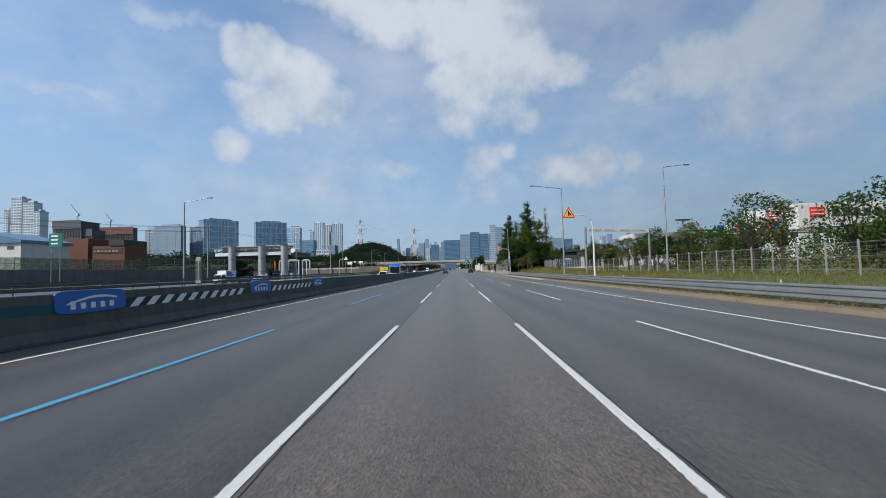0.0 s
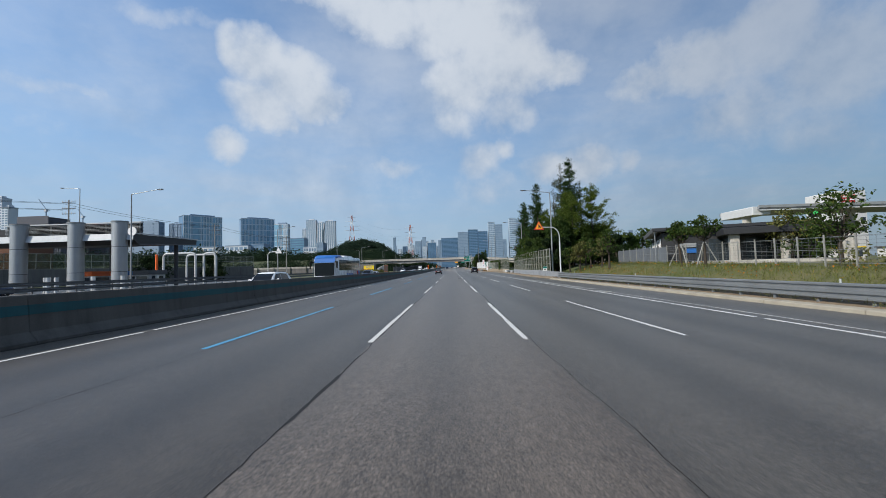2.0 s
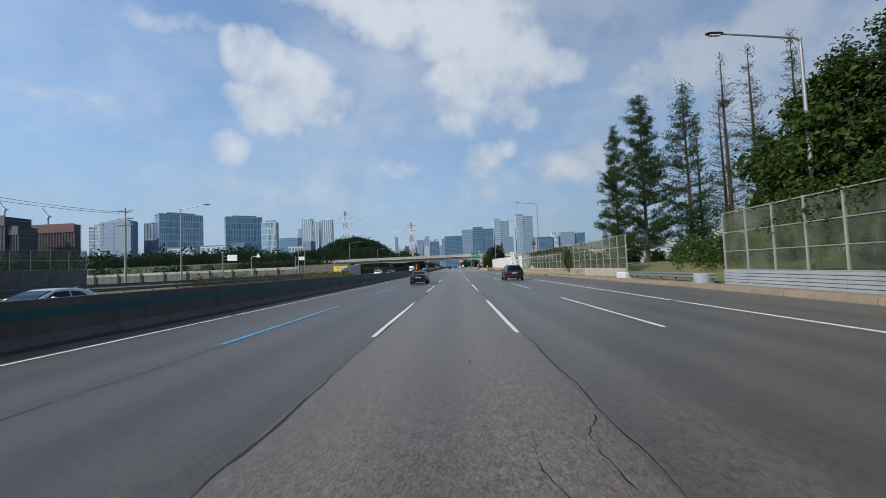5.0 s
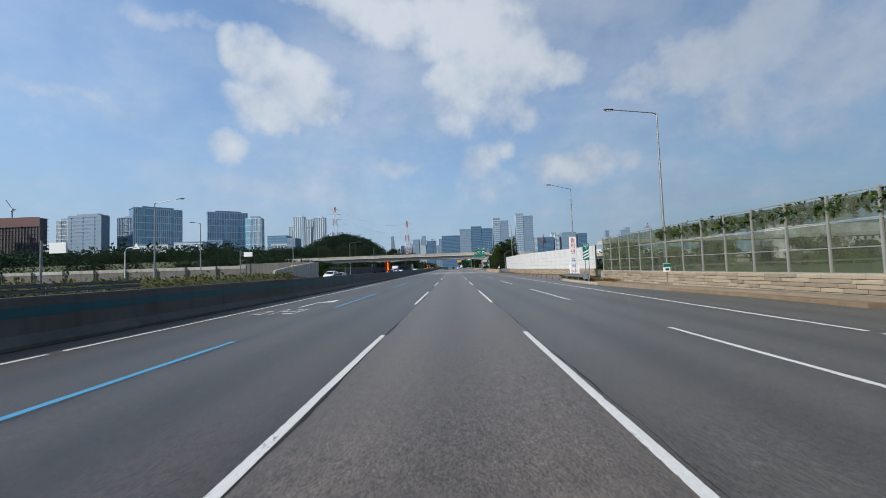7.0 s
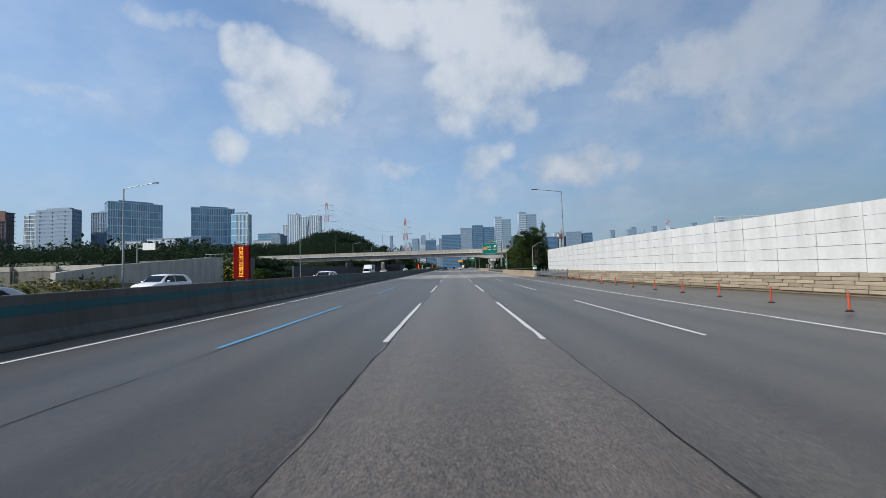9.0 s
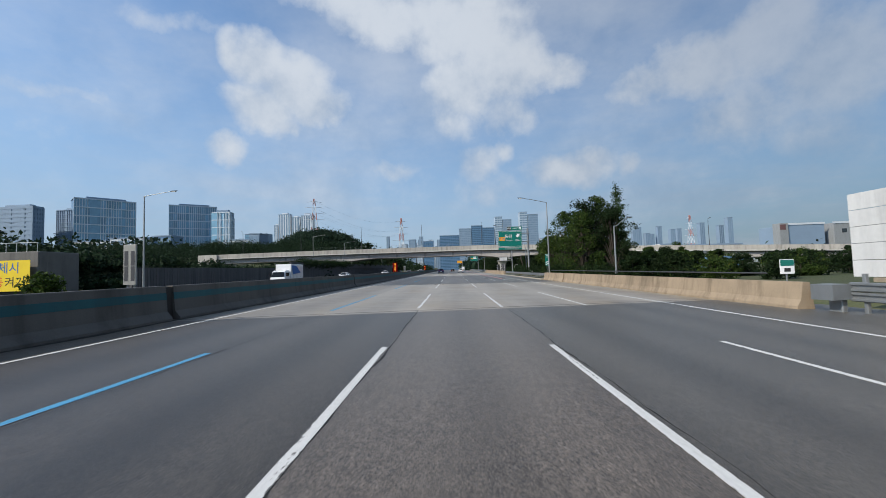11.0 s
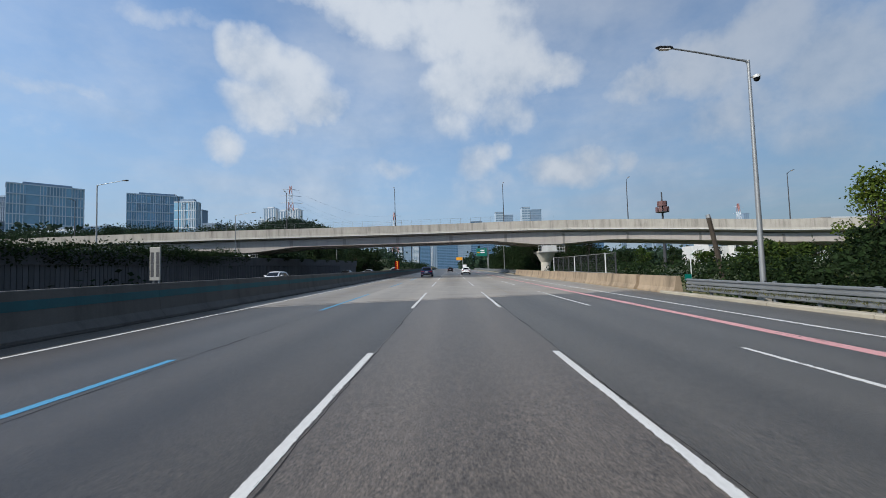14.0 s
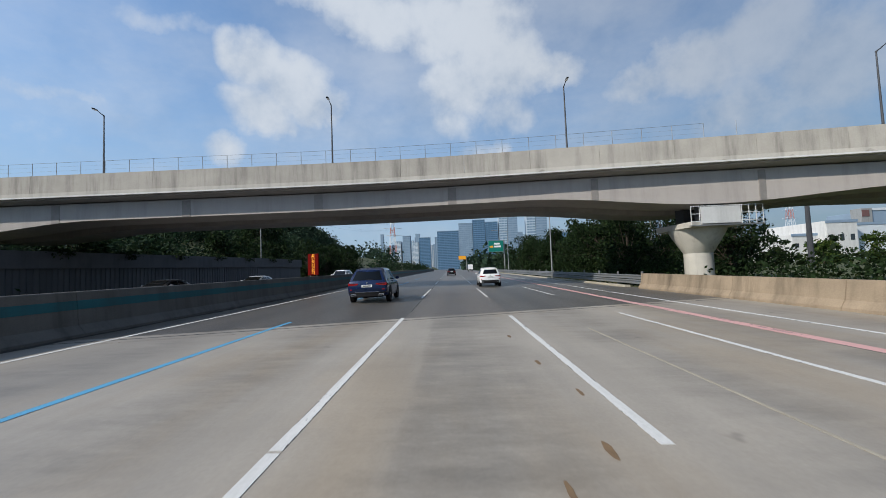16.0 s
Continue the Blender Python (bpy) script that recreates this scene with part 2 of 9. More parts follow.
def paint_line(name, col, wear):
    """Thermoplastic road paint with chipped edges, worn through to the asphalt in flecks."""
    m, k, p, out = principled(name)
    tex = k.add("ShaderNodeTexCoord")
    pos = tex.outputs["Object"]
    across = k.add("ShaderNodeSeparateXYZ")
    k.link(tex.outputs["Generated"], across.inputs[0])
    rim = k.ramp(k.math("ABSOLUTE", k.math("SUBTRACT", across.outputs[0], 0.5)), 0.30, 0.52, 0.0, 0.16)
    chips = k.noise(k.stretch(pos, 1.0, 0.6, 1.0), 22.0, 6.0, 0.75)
    broad = k.noise(k.stretch(pos, 9.0, 0.5, 1.0), 1.0, 4.0)
    worn = k.ramp(k.math("ADD", rim, k.math("ADD", k.math("MULTIPLY_ADD", chips, 1.0, 0.0), k.math("MULTIPLY_ADD", broad, 0.9, -0.45))), 0.74 - wear, 0.80 - wear)
    dirt = k.math("MULTIPLY", k.math("MULTIPLY_ADD", broad, 0.4, 0.78), k.math("MULTIPLY_ADD", chips, 0.5, 0.76))
    k.link(k.mix(worn, k.scale((*col,), dirt), (0.10, 0.095, 0.09, 1)), p.inputs["Base Color"])
    p.inputs["Roughness"].default_value = 0.6
    return m


def leaf_material(name, col, dry=(0.16, 0.13, 0.03)):
    m, k, p, out = principled(name)
    island = k.add("ShaderNodeNewGeometry").outputs["Random Per Island"]
    tone = k.math("MULTIPLY_ADD", island, 1.1, 0.45)
    c = k.scale((*col,), tone)
    c = k.mix(k.ramp(island, 0.93, 1.0, 0.0, 0.5), c, (*dry, 1))
    k.link(c, p.inputs["Base Color"])
    p.inputs["Roughness"].default_value = 0.7
    p.inputs["Specular IOR Level"].default_value = 0.12
    t = k.add("ShaderNodeBsdfTranslucent")
    k.link(k.scale(c, 1.1), t.inputs[0])
    mixer = k.add("ShaderNodeMixShader")
    mixer.inputs[0].default_value = 0.28
    k.link(p.outputs[0], mixer.inputs[1])
    k.link(t.outputs[0], mixer.inputs[2])
    k.link(mixer.outputs[0], out.inputs[0])
    return m


def clear_panel(name, col, alpha, rough=0.15):
    """Weathered see-through sheet: part of the light passes, the rest meets dirt and gloss."""
    m, k, p, out = principled(name)
    pos = k.add("ShaderNodeTexCoord").outputs["Object"]
    shift = k.add("ShaderNodeVectorMath")
    k.link(pos, shift.inputs[0])
    k.link(k.scale((40.0, 31.0, 23.0), k.add("ShaderNodeObjectInfo").outputs["Random"]), shift.inputs[1])
    dirt = k.noise(k.stretch(shift.outputs[0], 1.0, 1.0, 0.7), 1.3, 6.0, 0.65)
    moss = k.ramp(k.noise(shift.outputs[0], 0.7, 4.0, 0.6), 0.42, 0.62)
    tint = k.math("MULTIPLY_ADD", dirt, 1.3, 0.35)
    k.link(k.mix(moss, k.scale((*col,), tint), k.scale((col[0] * 0.9, col[1] * 1.0, col[2] * 0.72), tint)), p.inputs["Base Color"])
    p.inputs["Roughness"].default_value = rough
    clear = k.add("ShaderNodeBsdfTransparent")
    clear.inputs[0].default_value = (0.86, 0.9, 0.86, 1)
    mixer = k.add("ShaderNodeMixShader")
    k.link(k.ramp(dirt, 0.3, 0.7, alpha - 0.14, alpha + 0.16), mixer.inputs[0])
    k.link(clear.outputs[0], mixer.inputs[1])
    k.link(p.outputs[0], mixer.inputs[2])
    k.link(mixer.outputs[0], out.inputs[0])
    return m


def glow(name, col, strength):
    m, k, p, out = principled(name)
    p.inputs["Base Color"].default_value = (*col, 1)
    p.inputs["Emission Color"].default_value = (*col, 1)
    p.inputs["Emission Strength"].default_value = strength
    return m


def grass_material(name):
    m, k, p, out = principled(name)
    pos = k.add("ShaderNodeTexCoord").outputs["Object"]
    broad = k.noise(pos, 0.06, 5.0, 0.6)
    mid = k.noise(pos, 0.9, 5.0, 0.65)
    c = k.mix(k.ramp(broad, 0.35, 0.65), (0.075, 0.10, 0.03, 1), (0.145, 0.13, 0.048, 1))
    c = k.mix(k.ramp(mid, 0.55, 0.75, 0.0, 0.7), c, (0.17, 0.12, 0.06, 1))
    axis = k.add("ShaderNodeSeparateXYZ")
    k.link(pos, axis.inputs[0])
    far = k.math("MAXIMUM", k.ramp(axis.outputs[0], -34.0, -48.0), k.math("MULTIPLY", k.ramp(axis.outputs[0], 26.0, 40.0), k.ramp(axis.outputs[1], 180.0, 240.0)))
    c = k.mix(k.math("MULTIPLY", far, 0.85), c, k.mix(mid, (0.030, 0.048, 0.018, 1), (0.062, 0.072, 0.028, 1)))
    k.link(k.scale(c, k.math("MULTIPLY_ADD", k.noise(pos, 7.0, 4.0, 0.7), 1.2, 0.4)), p.inputs["Base Color"])
    p.inputs["Roughness"].default_value = 0.9
    b = k.add("ShaderNodeBump")
    b.inputs["Strength"].default_value, b.inputs["Distance"].default_value = 0.7, 0.08
    k.link(k.noise(pos, 9.0, 4.0, 0.7), b.inputs["Height"])
    k.link(b.outputs[0], p.inputs["Normal"])
    return m


M = {}
M["asphalt_centre"] = asphalt("asphalt_centre", (0.112, 0.094, 0.077), 0.020, 0.08)
M["asphalt_left"] = asphalt("asphalt_left", (0.058, 0.0495, 0.040), 0.018, 0.13)
M["asphalt_right"] = asphalt("asphalt_right", (0.078, 0.070, 0.059), 0.015, 0.12)
M["deck"] = deck_concrete("deck_concrete", (0.290, 0.262, 0.222))
M["joint"] = mat("joint_rubber", (0.030, 0.029, 0.028), 0.6, var=0.3, size=0.4)
M["crack"] = mat("crack_filler", (0.018, 0.017, 0.016), 0.7, var=0.35, size=0.5)
M["grit"] = mat("swept_grit", (0.035, 0.032, 0.028), 0.95, var=0.5, size=0.3, grain=0.02, bump=0.6, depth=0.01)
M["patch"] = mat("repair_asphalt", (0.055, 0.051, 0.047), 0.85, var=0.25, size=0.4, grain=0.02)
M["white_line"] = paint_line("white_line", (0.60, 0.60, 0.58), 0.085)
M["old_line"] = paint_line("old_line", (0.46, 0.46, 0.44), 0.16)
M["blue_line"] = paint_line("blue_line", (0.07, 0.29, 0.48), 0.06)
M["pink_old"] = paint_line("pink_old", (0.60, 0.34, 0.32), 0.12)
M["pink_line"] = paint_line("pink_line", (0.62, 0.31, 0.31), 0.09)
M["median"] = mat("median_concrete", (0.112, 0.107, 0.097), 0.85, var=0.3, size=1.2, grain=0.04, streak=0.45, rnd=0.1)
M["teal"] = mat("teal_paint", (0.006, 0.085, 0.100), 0.6, var=0.3, size=0.8, grain=0.05, streak=0.4)
M["barrier"] = mat("barrier_concrete", (0.29, 0.225, 0.155), 0.88, var=0.3, size=1.0, grain=0.04, streak=0.6, rnd=0.08)
M["concrete"] = mat("concrete", (0.46, 0.44, 0.40), 0.85, var=0.22, size=1.6, grain=0.05, streak=0.35)
M["stained"] = mat("stained_concrete", (0.38, 0.36, 0.325), 0.85, var=0.25, size=2.0, grain=0.06, streak=0.55, rnd=0.1)
M["splice"] = mat("splice_plate", (0.24, 0.225, 0.215), 0.7, var=0.2, size=0.3, grain=0.04, bump=0.3)
M["girder"] = mat("girder_paint", (0.36, 0.335, 0.32), 0.6, var=0.08, size=4.0, grain=0.3, bump=0.05, streak=0.2)
M["kerb"] = mat("kerb_stone", (0.33, 0.30, 0.24), 0.9, var=0.3, size=0.7, grain=0.03)
M["soil"] = mat("soil", (0.19, 0.14, 0.09), 0.95, var=0.4, size=0.5, grain=0.04, bump=0.6, depth=0.02)
M["grass"] = grass_material("grass")
M["steel"] = mat("galvanised_steel", (0.24, 0.255, 0.265), 0.5, 0.5, var=0.15, size=0.8, grain=0.05, bump=0.04, streak=0.15)
M["pole"] = mat("pole_steel", (0.27, 0.285, 0.295), 0.5, 0.5, var=0.12, size=0.6, bump=0.03)
M["white_pole"] = mat("white_pole", (0.52, 0.54, 0.55), 0.45, var=0.1, size=0.6, bump=0.02)
M["dark_steel"] = mat("dark_steel", (0.06, 0.062, 0.068), 0.5, 0.3, var=0.2, size=0.7)
M["post"] = mat("wall_post", (0.30, 0.30, 0.28), 0.6, 0.25, var=0.18, size=0.5, bump=0.03, streak=0.3)
M["panel"] = clear_panel("sound_panel", (0.12, 0.13, 0.10), 0.38)
M["siding"] = mat("grey_siding", (0.27, 0.285, 0.305), 0.6, var=0.14, size=1.0, grain=0.06, streak=0.3, rnd=0.06)
M["fence_sheet"] = mat("fence_sheet", (0.16, 0.18, 0.205), 0.5, 0.2, var=0.15, size=1.0, grain=0.06, streak=0.2, rnd=0.1)
M["dark_concrete"] = mat("dark_concrete", (0.15, 0.145, 0.14), 0.85, var=0.25, size=2.0, grain=0.06, streak=0.4)
M["stain"] = mat("brown_stain", (0.17, 0.11, 0.06), 0.8, var=0.4, size=0.2, grain=0.03)
M["silver"] = mat("silver_cladding", (0.36, 0.38, 0.40), 0.42, 0.5, var=0.12, size=0.8, grain=0.05, bump=0.03, streak=0.15)
M["old_steel"] = mat("weathered_steel", (0.16, 0.17, 0.18), 0.6, 0.5, var=0.2, size=0.8, grain=0.05, bump=0.04, streak=0.2)
M["grey_cladding"] = mat("grey_cladding", (0.27, 0.285, 0.295), 0.5, var=0.12, size=2.0, grain=0.1, streak=0.3)
M["kerb_old"] = mat("old_kerb", (0.20, 0.16, 0.115), 0.92, var=0.35, size=0.8, grain=0.04)
# Darker siding tone behind the slats, with the shade of the gaps painted in.
M["groove"] = mat("groove_shadow_gap", (0.16, 0.17, 0.185), 0.8, var=0.2, size=0.5)
M["stone"] = mat("stone_block", (0.29, 0.24, 0.175), 0.9, var=0.35, size=0.4, grain=0.03, bump=0.5, depth=0.01, rnd=0.5)
M["hoarding"] = mat("white_hoarding", (0.57, 0.575, 0.57), 0.55, var=0.10, size=1.2, grain=0.15, bump=0.05, streak=0.22, rnd=0.05)
M["louvre"] = mat("dark_louvre", (0.078, 0.080, 0.088), 0.7, var=0.25, size=1.0, streak=0.3, rnd=0.3)
M["green_sign"] = mat("green_sign", (0.0, 0.155, 0.125), 0.45, var=0.06, size=2.0, bump=0.0)
M["white_sign"] = mat("white_sign", (0.80, 0.80, 0.80), 0.5, var=0.04, size=2.0, bump=0.0)
M["yellow_sign"] = mat("yellow_sign", (0.80, 0.58, 0.02), 0.6, var=0.08, size=1.2, bump=0.0)
M["amber_sign"] = mat("amber_sign", (0.82, 0.36, 0.02), 0.45, var=0.04, size=1.0, bump=0.0)
M["orange"] = mat("orange_plastic", (0.75, 0.13, 0.02), 0.5, var=0.1, size=0.5, bump=0.0, rnd=0.15)
M["post_red"] = mat("faded_red_plastic", (0.42, 0.075, 0.03), 0.6, var=0.15, size=0.4, bump=0.0, rnd=0.3)
M["leaf_rust"] = leaf_material("leaf_rust", (0.15, 0.085, 0.035), (0.20, 0.15, 0.05))
M["board_red"] = mat("board_red", (0.15, 0.004, 0.003), 0.8, spec=0.08, var=0.15, size=0.4, bump=0.0)
M["red"] = mat("red_paint", (0.62, 0.035, 0.03), 0.5, var=0.1, size=0.8, bump=0.0)
M["blue"] = mat("blue_paint", (0.02, 0.13, 0.42), 0.45, var=0.12, size=0.8, bump=0.0)
M["black"] = mat("black_paint", (0.018, 0.018, 0.02), 0.5, var=0.2, size=0.8, bump=0.0)
M["led"] = glow("led_dots", (1.0, 0.42, 0.03), 0.75)
M["led_green"] = glow("led_green", (0.05, 0.5, 0.12), 0.2)
M["bark"] = mat("bark", (0.052, 0.042, 0.033), 0.95, var=0.35, size=0.3, grain=0.03, bump=0.6, depth=0.02)
M["leaf_conifer"] = leaf_material("leaf_conifer", (0.030, 0.062, 0.018))
M["leaf_broad"] = leaf_material("leaf_broad", (0.038, 0.066, 0.014))
M["leaf_fresh"] = leaf_material("leaf_fresh", (0.076, 0.112, 0.018))
M["leaf_thin"] = leaf_material("leaf_thin", (0.085, 0.100, 0.055), (0.14, 0.12, 0.08))
M["leaf_dark"] = leaf_material("leaf_dark", (0.015, 0.030, 0.010), (0.05, 0.05, 0.015))
M["leaf_dry"] = leaf_material("leaf_dry", (0.105, 0.110, 0.035), (0.28, 0.16, 0.05))
M["leaf_wood"] = leaf_material("leaf_wood", (0.017, 0.034, 0.016), (0.03, 0.045, 0.018))
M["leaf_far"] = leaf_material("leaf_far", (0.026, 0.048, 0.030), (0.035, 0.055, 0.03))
M["blade"] = leaf_material("blade", (0.125, 0.138, 0.036), (0.50, 0.26, 0.03))
M["petal"] = leaf_material("petal", (0.42, 0.16, 0.012), (0.5, 0.3, 0.02))
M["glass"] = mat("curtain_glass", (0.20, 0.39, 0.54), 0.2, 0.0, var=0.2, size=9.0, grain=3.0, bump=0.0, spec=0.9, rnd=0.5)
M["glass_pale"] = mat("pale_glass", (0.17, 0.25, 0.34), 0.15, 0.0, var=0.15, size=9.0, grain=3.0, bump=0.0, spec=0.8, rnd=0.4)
# Aerial haze is mixed into this glass colour for the far towers.
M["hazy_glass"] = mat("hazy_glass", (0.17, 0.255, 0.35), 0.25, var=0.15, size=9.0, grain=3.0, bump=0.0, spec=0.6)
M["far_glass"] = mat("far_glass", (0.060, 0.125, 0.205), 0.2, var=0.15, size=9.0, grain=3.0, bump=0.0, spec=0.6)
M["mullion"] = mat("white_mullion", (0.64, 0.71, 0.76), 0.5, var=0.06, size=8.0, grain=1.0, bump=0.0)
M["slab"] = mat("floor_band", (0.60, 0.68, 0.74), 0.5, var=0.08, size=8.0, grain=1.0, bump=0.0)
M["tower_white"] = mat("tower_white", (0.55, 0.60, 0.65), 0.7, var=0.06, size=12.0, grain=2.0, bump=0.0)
# Aerial haze put into the far towers' colours; tower_haze doubles as their lit side.
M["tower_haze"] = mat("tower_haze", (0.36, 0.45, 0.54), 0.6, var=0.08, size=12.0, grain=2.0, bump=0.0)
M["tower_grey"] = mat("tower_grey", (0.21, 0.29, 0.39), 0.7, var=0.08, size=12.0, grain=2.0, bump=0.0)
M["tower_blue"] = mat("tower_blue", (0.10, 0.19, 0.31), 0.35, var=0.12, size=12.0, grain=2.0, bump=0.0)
M["maroon"] = mat("maroon_cladding", (0.14, 0.075, 0.075), 0.7, var=0.12, size=8.0, grain=2.0, bump=0.0)
M["raw_frame"] = mat("raw_concrete_frame", (0.10, 0.105, 0.125), 0.8, var=0.15, size=8.0, grain=2.0, bump=0.0)
M["brick"] = mat("brown_brick", (0.14, 0.065, 0.04), 0.85, var=0.2, size=2.0, grain=0.2, bump=0.1)
M["charcoal"] = mat("charcoal_cladding", (0.030, 0.031, 0.034), 0.5, var=0.15, size=3.0, grain=0.5, bump=0.0)
M["fascia"] = mat("grey_fascia", (0.105, 0.11, 0.118), 0.5, var=0.08, size=3.0, bump=0.0)
M["window"] = mat("window_glass", (0.03, 0.038, 0.045), 0.08, var=0.2, size=2.0, bump=0.0, spec=0.8)
M["rust_red"] = mat("red_lattice", (0.36, 0.15, 0.13), 0.6, var=0.12, size=3.0, bump=0.0)
M["car_glass"] = mat("car_glass", (0.004, 0.005, 0.006), 0.05, var=0.1, size=1.0, bump=0.0, spec=0.3)
M["tyre"] = mat("tyre", (0.018, 0.018, 0.019), 0.8, var=0.2, size=0.2, bump=0.1)
M["rim"] = mat("rim", (0.35, 0.36, 0.38), 0.3, 0.8, var=0.1, size=0.2, bump=0.0)
M["chrome"] = mat("chrome", (0.75, 0.76, 0.78), 0.12, 1.0, var=0.04, size=0.3, bump=0.0)
M["tail"] = mat("tail_lamp", (0.30, 0.008, 0.010), 0.15, var=0.15, size=0.2, bump=0.0, coat=0.8)
M["plate"] = mat("number_plate", (0.75, 0.76, 0.74), 0.4, var=0.04, size=0.4, bump=0.0)
M["lamp_dark"] = mat("smoked_lamp", (0.06, 0.006, 0.008), 0.2, var=0.15, size=0.2, bump=0.0, coat=0.5)
M["gloss_trim"] = mat("gloss_trim", (0.004, 0.010, 0.030), 0.3, var=0.1, size=0.3, bump=0.0, spec=0.3)
M["trim"] = mat("black_trim", (0.012, 0.012, 0.013), 0.7, spec=0.15, var=0.15, size=0.3, bump=0.0)
for key, col in (("car_blue", (0.004, 0.014, 0.058)), ("car_black", (0.012, 0.012, 0.014)), ("car_white", (0.76, 0.77, 0.78)), ("car_silver", (0.42, 0.44, 0.46)), ("car_navy", (0.02, 0.035, 0.075))):
    M[key] = mat(key, col, 0.28, 0.25 if key != "car_white" else 0.0, var=0.05, size=0.8, grain=0.01, bump=0.0, spec=0.35, coat=0.55)


# ---------------------------------------------------------------- building blocks
class Shape:
    """Collects vertices and faces of one mesh."""

    def __init__(self):
        self.v, self.f = [], []

    def add(self, verts, faces):
        k = len(self.v)
        self.v += [tuple(p) for p in verts]
        self.f += [tuple(i + k for i in face) for face in faces]
        return self

    def box(self, x0, x1, y0, y1, z0, z1, c=0.0):
        """A box; c chamfers its upright edges and its top."""
        if c <= 0:
            return self.add([(x, y, z) for z in (z0, z1) for y in (y0, y1) for x in (x0, x1)],
                            [(0, 2, 3, 1), (4, 5, 7, 6), (0, 1, 5, 4), (2, 6, 7, 3), (0, 4, 6, 2), (1, 3, 7, 5)])
        oct_ = lambda d: [(x0 + c + d, y0 + d), (x1 - c - d, y0 + d), (x1 - d, y0 + c + d), (x1 - d, y1 - c - d), (x1 - c - d, y1 - d), (x0 + c + d, y1 - d), (x0 + d, y1 - c - d), (x0 + d, y0 + c + d)]
        return self.rings([[(x, y, z0) for x, y in oct_(0)], [(x, y, z1 - c) for x, y in oct_(0)], [(x, y, z1) for x, y in oct_(c * 0.7)]])

    def rings(self, rings, caps=True, closed=True):
        """Loft through rings of equal length."""
        k, m = len(rings[0]), len(rings)
        faces = []
        for i in range(m - 1):
            for j in range(k if closed else k - 1):
                a, b = i * k + j, i * k + (j + 1) % k
                faces.append((a, b, b + k, a + k))
        if caps:
            faces += [tuple(reversed(range(k))), tuple(range((m - 1) * k, m * k))]
        return self.add([p for r in rings for p in r], faces)

    def tube(self, points, radius, sides=8):
        """A round bar through points; radius may be one per point."""
        pts = [Vector(p) for p in points]
        rad = radius if isinstance(radius, (list, tuple)) else [radius] * len(pts)
        rings = []
        for i, p in enumerate(pts):
            d = (pts[min(i + 1, len(pts) - 1)] - pts[max(i - 1, 0)]).normalized()
            side = d.cross(Vector((0, 0, 1)) if abs(d.z) < 0.9 else Vector((0, 1, 0))).normalized()
            upv = side.cross(d)
            rings.append([p + rad[i] * (math.cos(a) * side + math.sin(a) * upv) for a in (2 * math.pi * j / sides for j in range(sides))])
        return self.rings(rings)

    def disc(self, centre, r0, y0, y1, sides=20, axis="y"):
        """A flat cylinder round an axis."""
        cx, cy, cz = centre
        rings = []
        for d in (y0, y1):
            ring = []
            for j in range(sides):
                a = 2 * math.pi * j / sides
                c, s = r0 * math.cos(a), r0 * math.sin(a)
                ring.append((cx + c, cy + d, cz + s) if axis == "y" else (cx + d, cy + c, cz + s) if axis == "x" else (cx + c, cy + s, cz + d))
            rings.append(ring)
        return self.rings(rings)

    def slab(self, outline, d0, d1, axis="y"):
        """Extrudes an outline of (a, b) pairs: axis y gives x, z; axis x gives y, z; axis z gives x, y."""
        place = {"y": lambda a, b, d: (a, d, b), "x": lambda a, b, d: (d, a, b), "z": lambda a, b, d: (a, b, d)}[axis]
        return self.rings([[place(a, b, d) for a, b in outline] for d in (d0, d1)])


def part(name, shape, material, parent=None, label="", smooth=False, at=None):
    mesh = bpy.data.meshes.new(name)
    mesh.from_pydata(shape.v, [], shape.f)
    b = bmesh.new()
    b.from_mesh(mesh)
    if len(shape.f) < 4000:
        bmesh.ops.recalc_face_normals(b, faces=b.faces)
        b.to_mesh(mesh)
    b.free()
    if smooth:
        mesh.shade_smooth()
        mesh.set_sharp_from_angle(angle=radians(38))
    mesh.materials.append(M[material])
    ob = new(name, mesh)
    ob.parent = parent
    if at:
        ob.location = at
    if label:
        ob["label"] = label
    return ob


def reuse(ob, at, name=None, rz=0.0):
    """Another piece on the same mesh."""
    o = new(name or ob.name.split(".")[0], ob.data)
    o.parent = ob.parent
    o.location = at
    o.rotation_euler = (0, 0, rz)
    return o


def thing(name, label, category, x, y, z=None, rz=0.0, group="", kind=""):
    ob = new(name)
    ob.empty_display_size = 0.3
    ob.matrix_basis = pose(x, y, level(x, y) if z is None else z, 0, 0, rz)
    return tagged(ob, label, category, group, kind)


def along(section, y0, y1, step=8.0, skew0=0.0, skew1=0.0, shift=None, lift=0.0):
    """A closed cross-section (x, z) carried along the road, following its height."""
    s = Shape()
    count = max(1, int(round((y1 - y0) / step)))
    rings = []
    for i in range(count + 1):
        u = i / count
        ring = []
        for x, z in section:
            y = (y0 + skew0 * x) * (1 - u) + (y1 + skew1 * x) * u
            xx = x + (shift(y) if shift else 0.0)
            ring.append((xx, y, level(xx, y) + z + lift))
        rings.append(ring)
    return s.rings(rings)


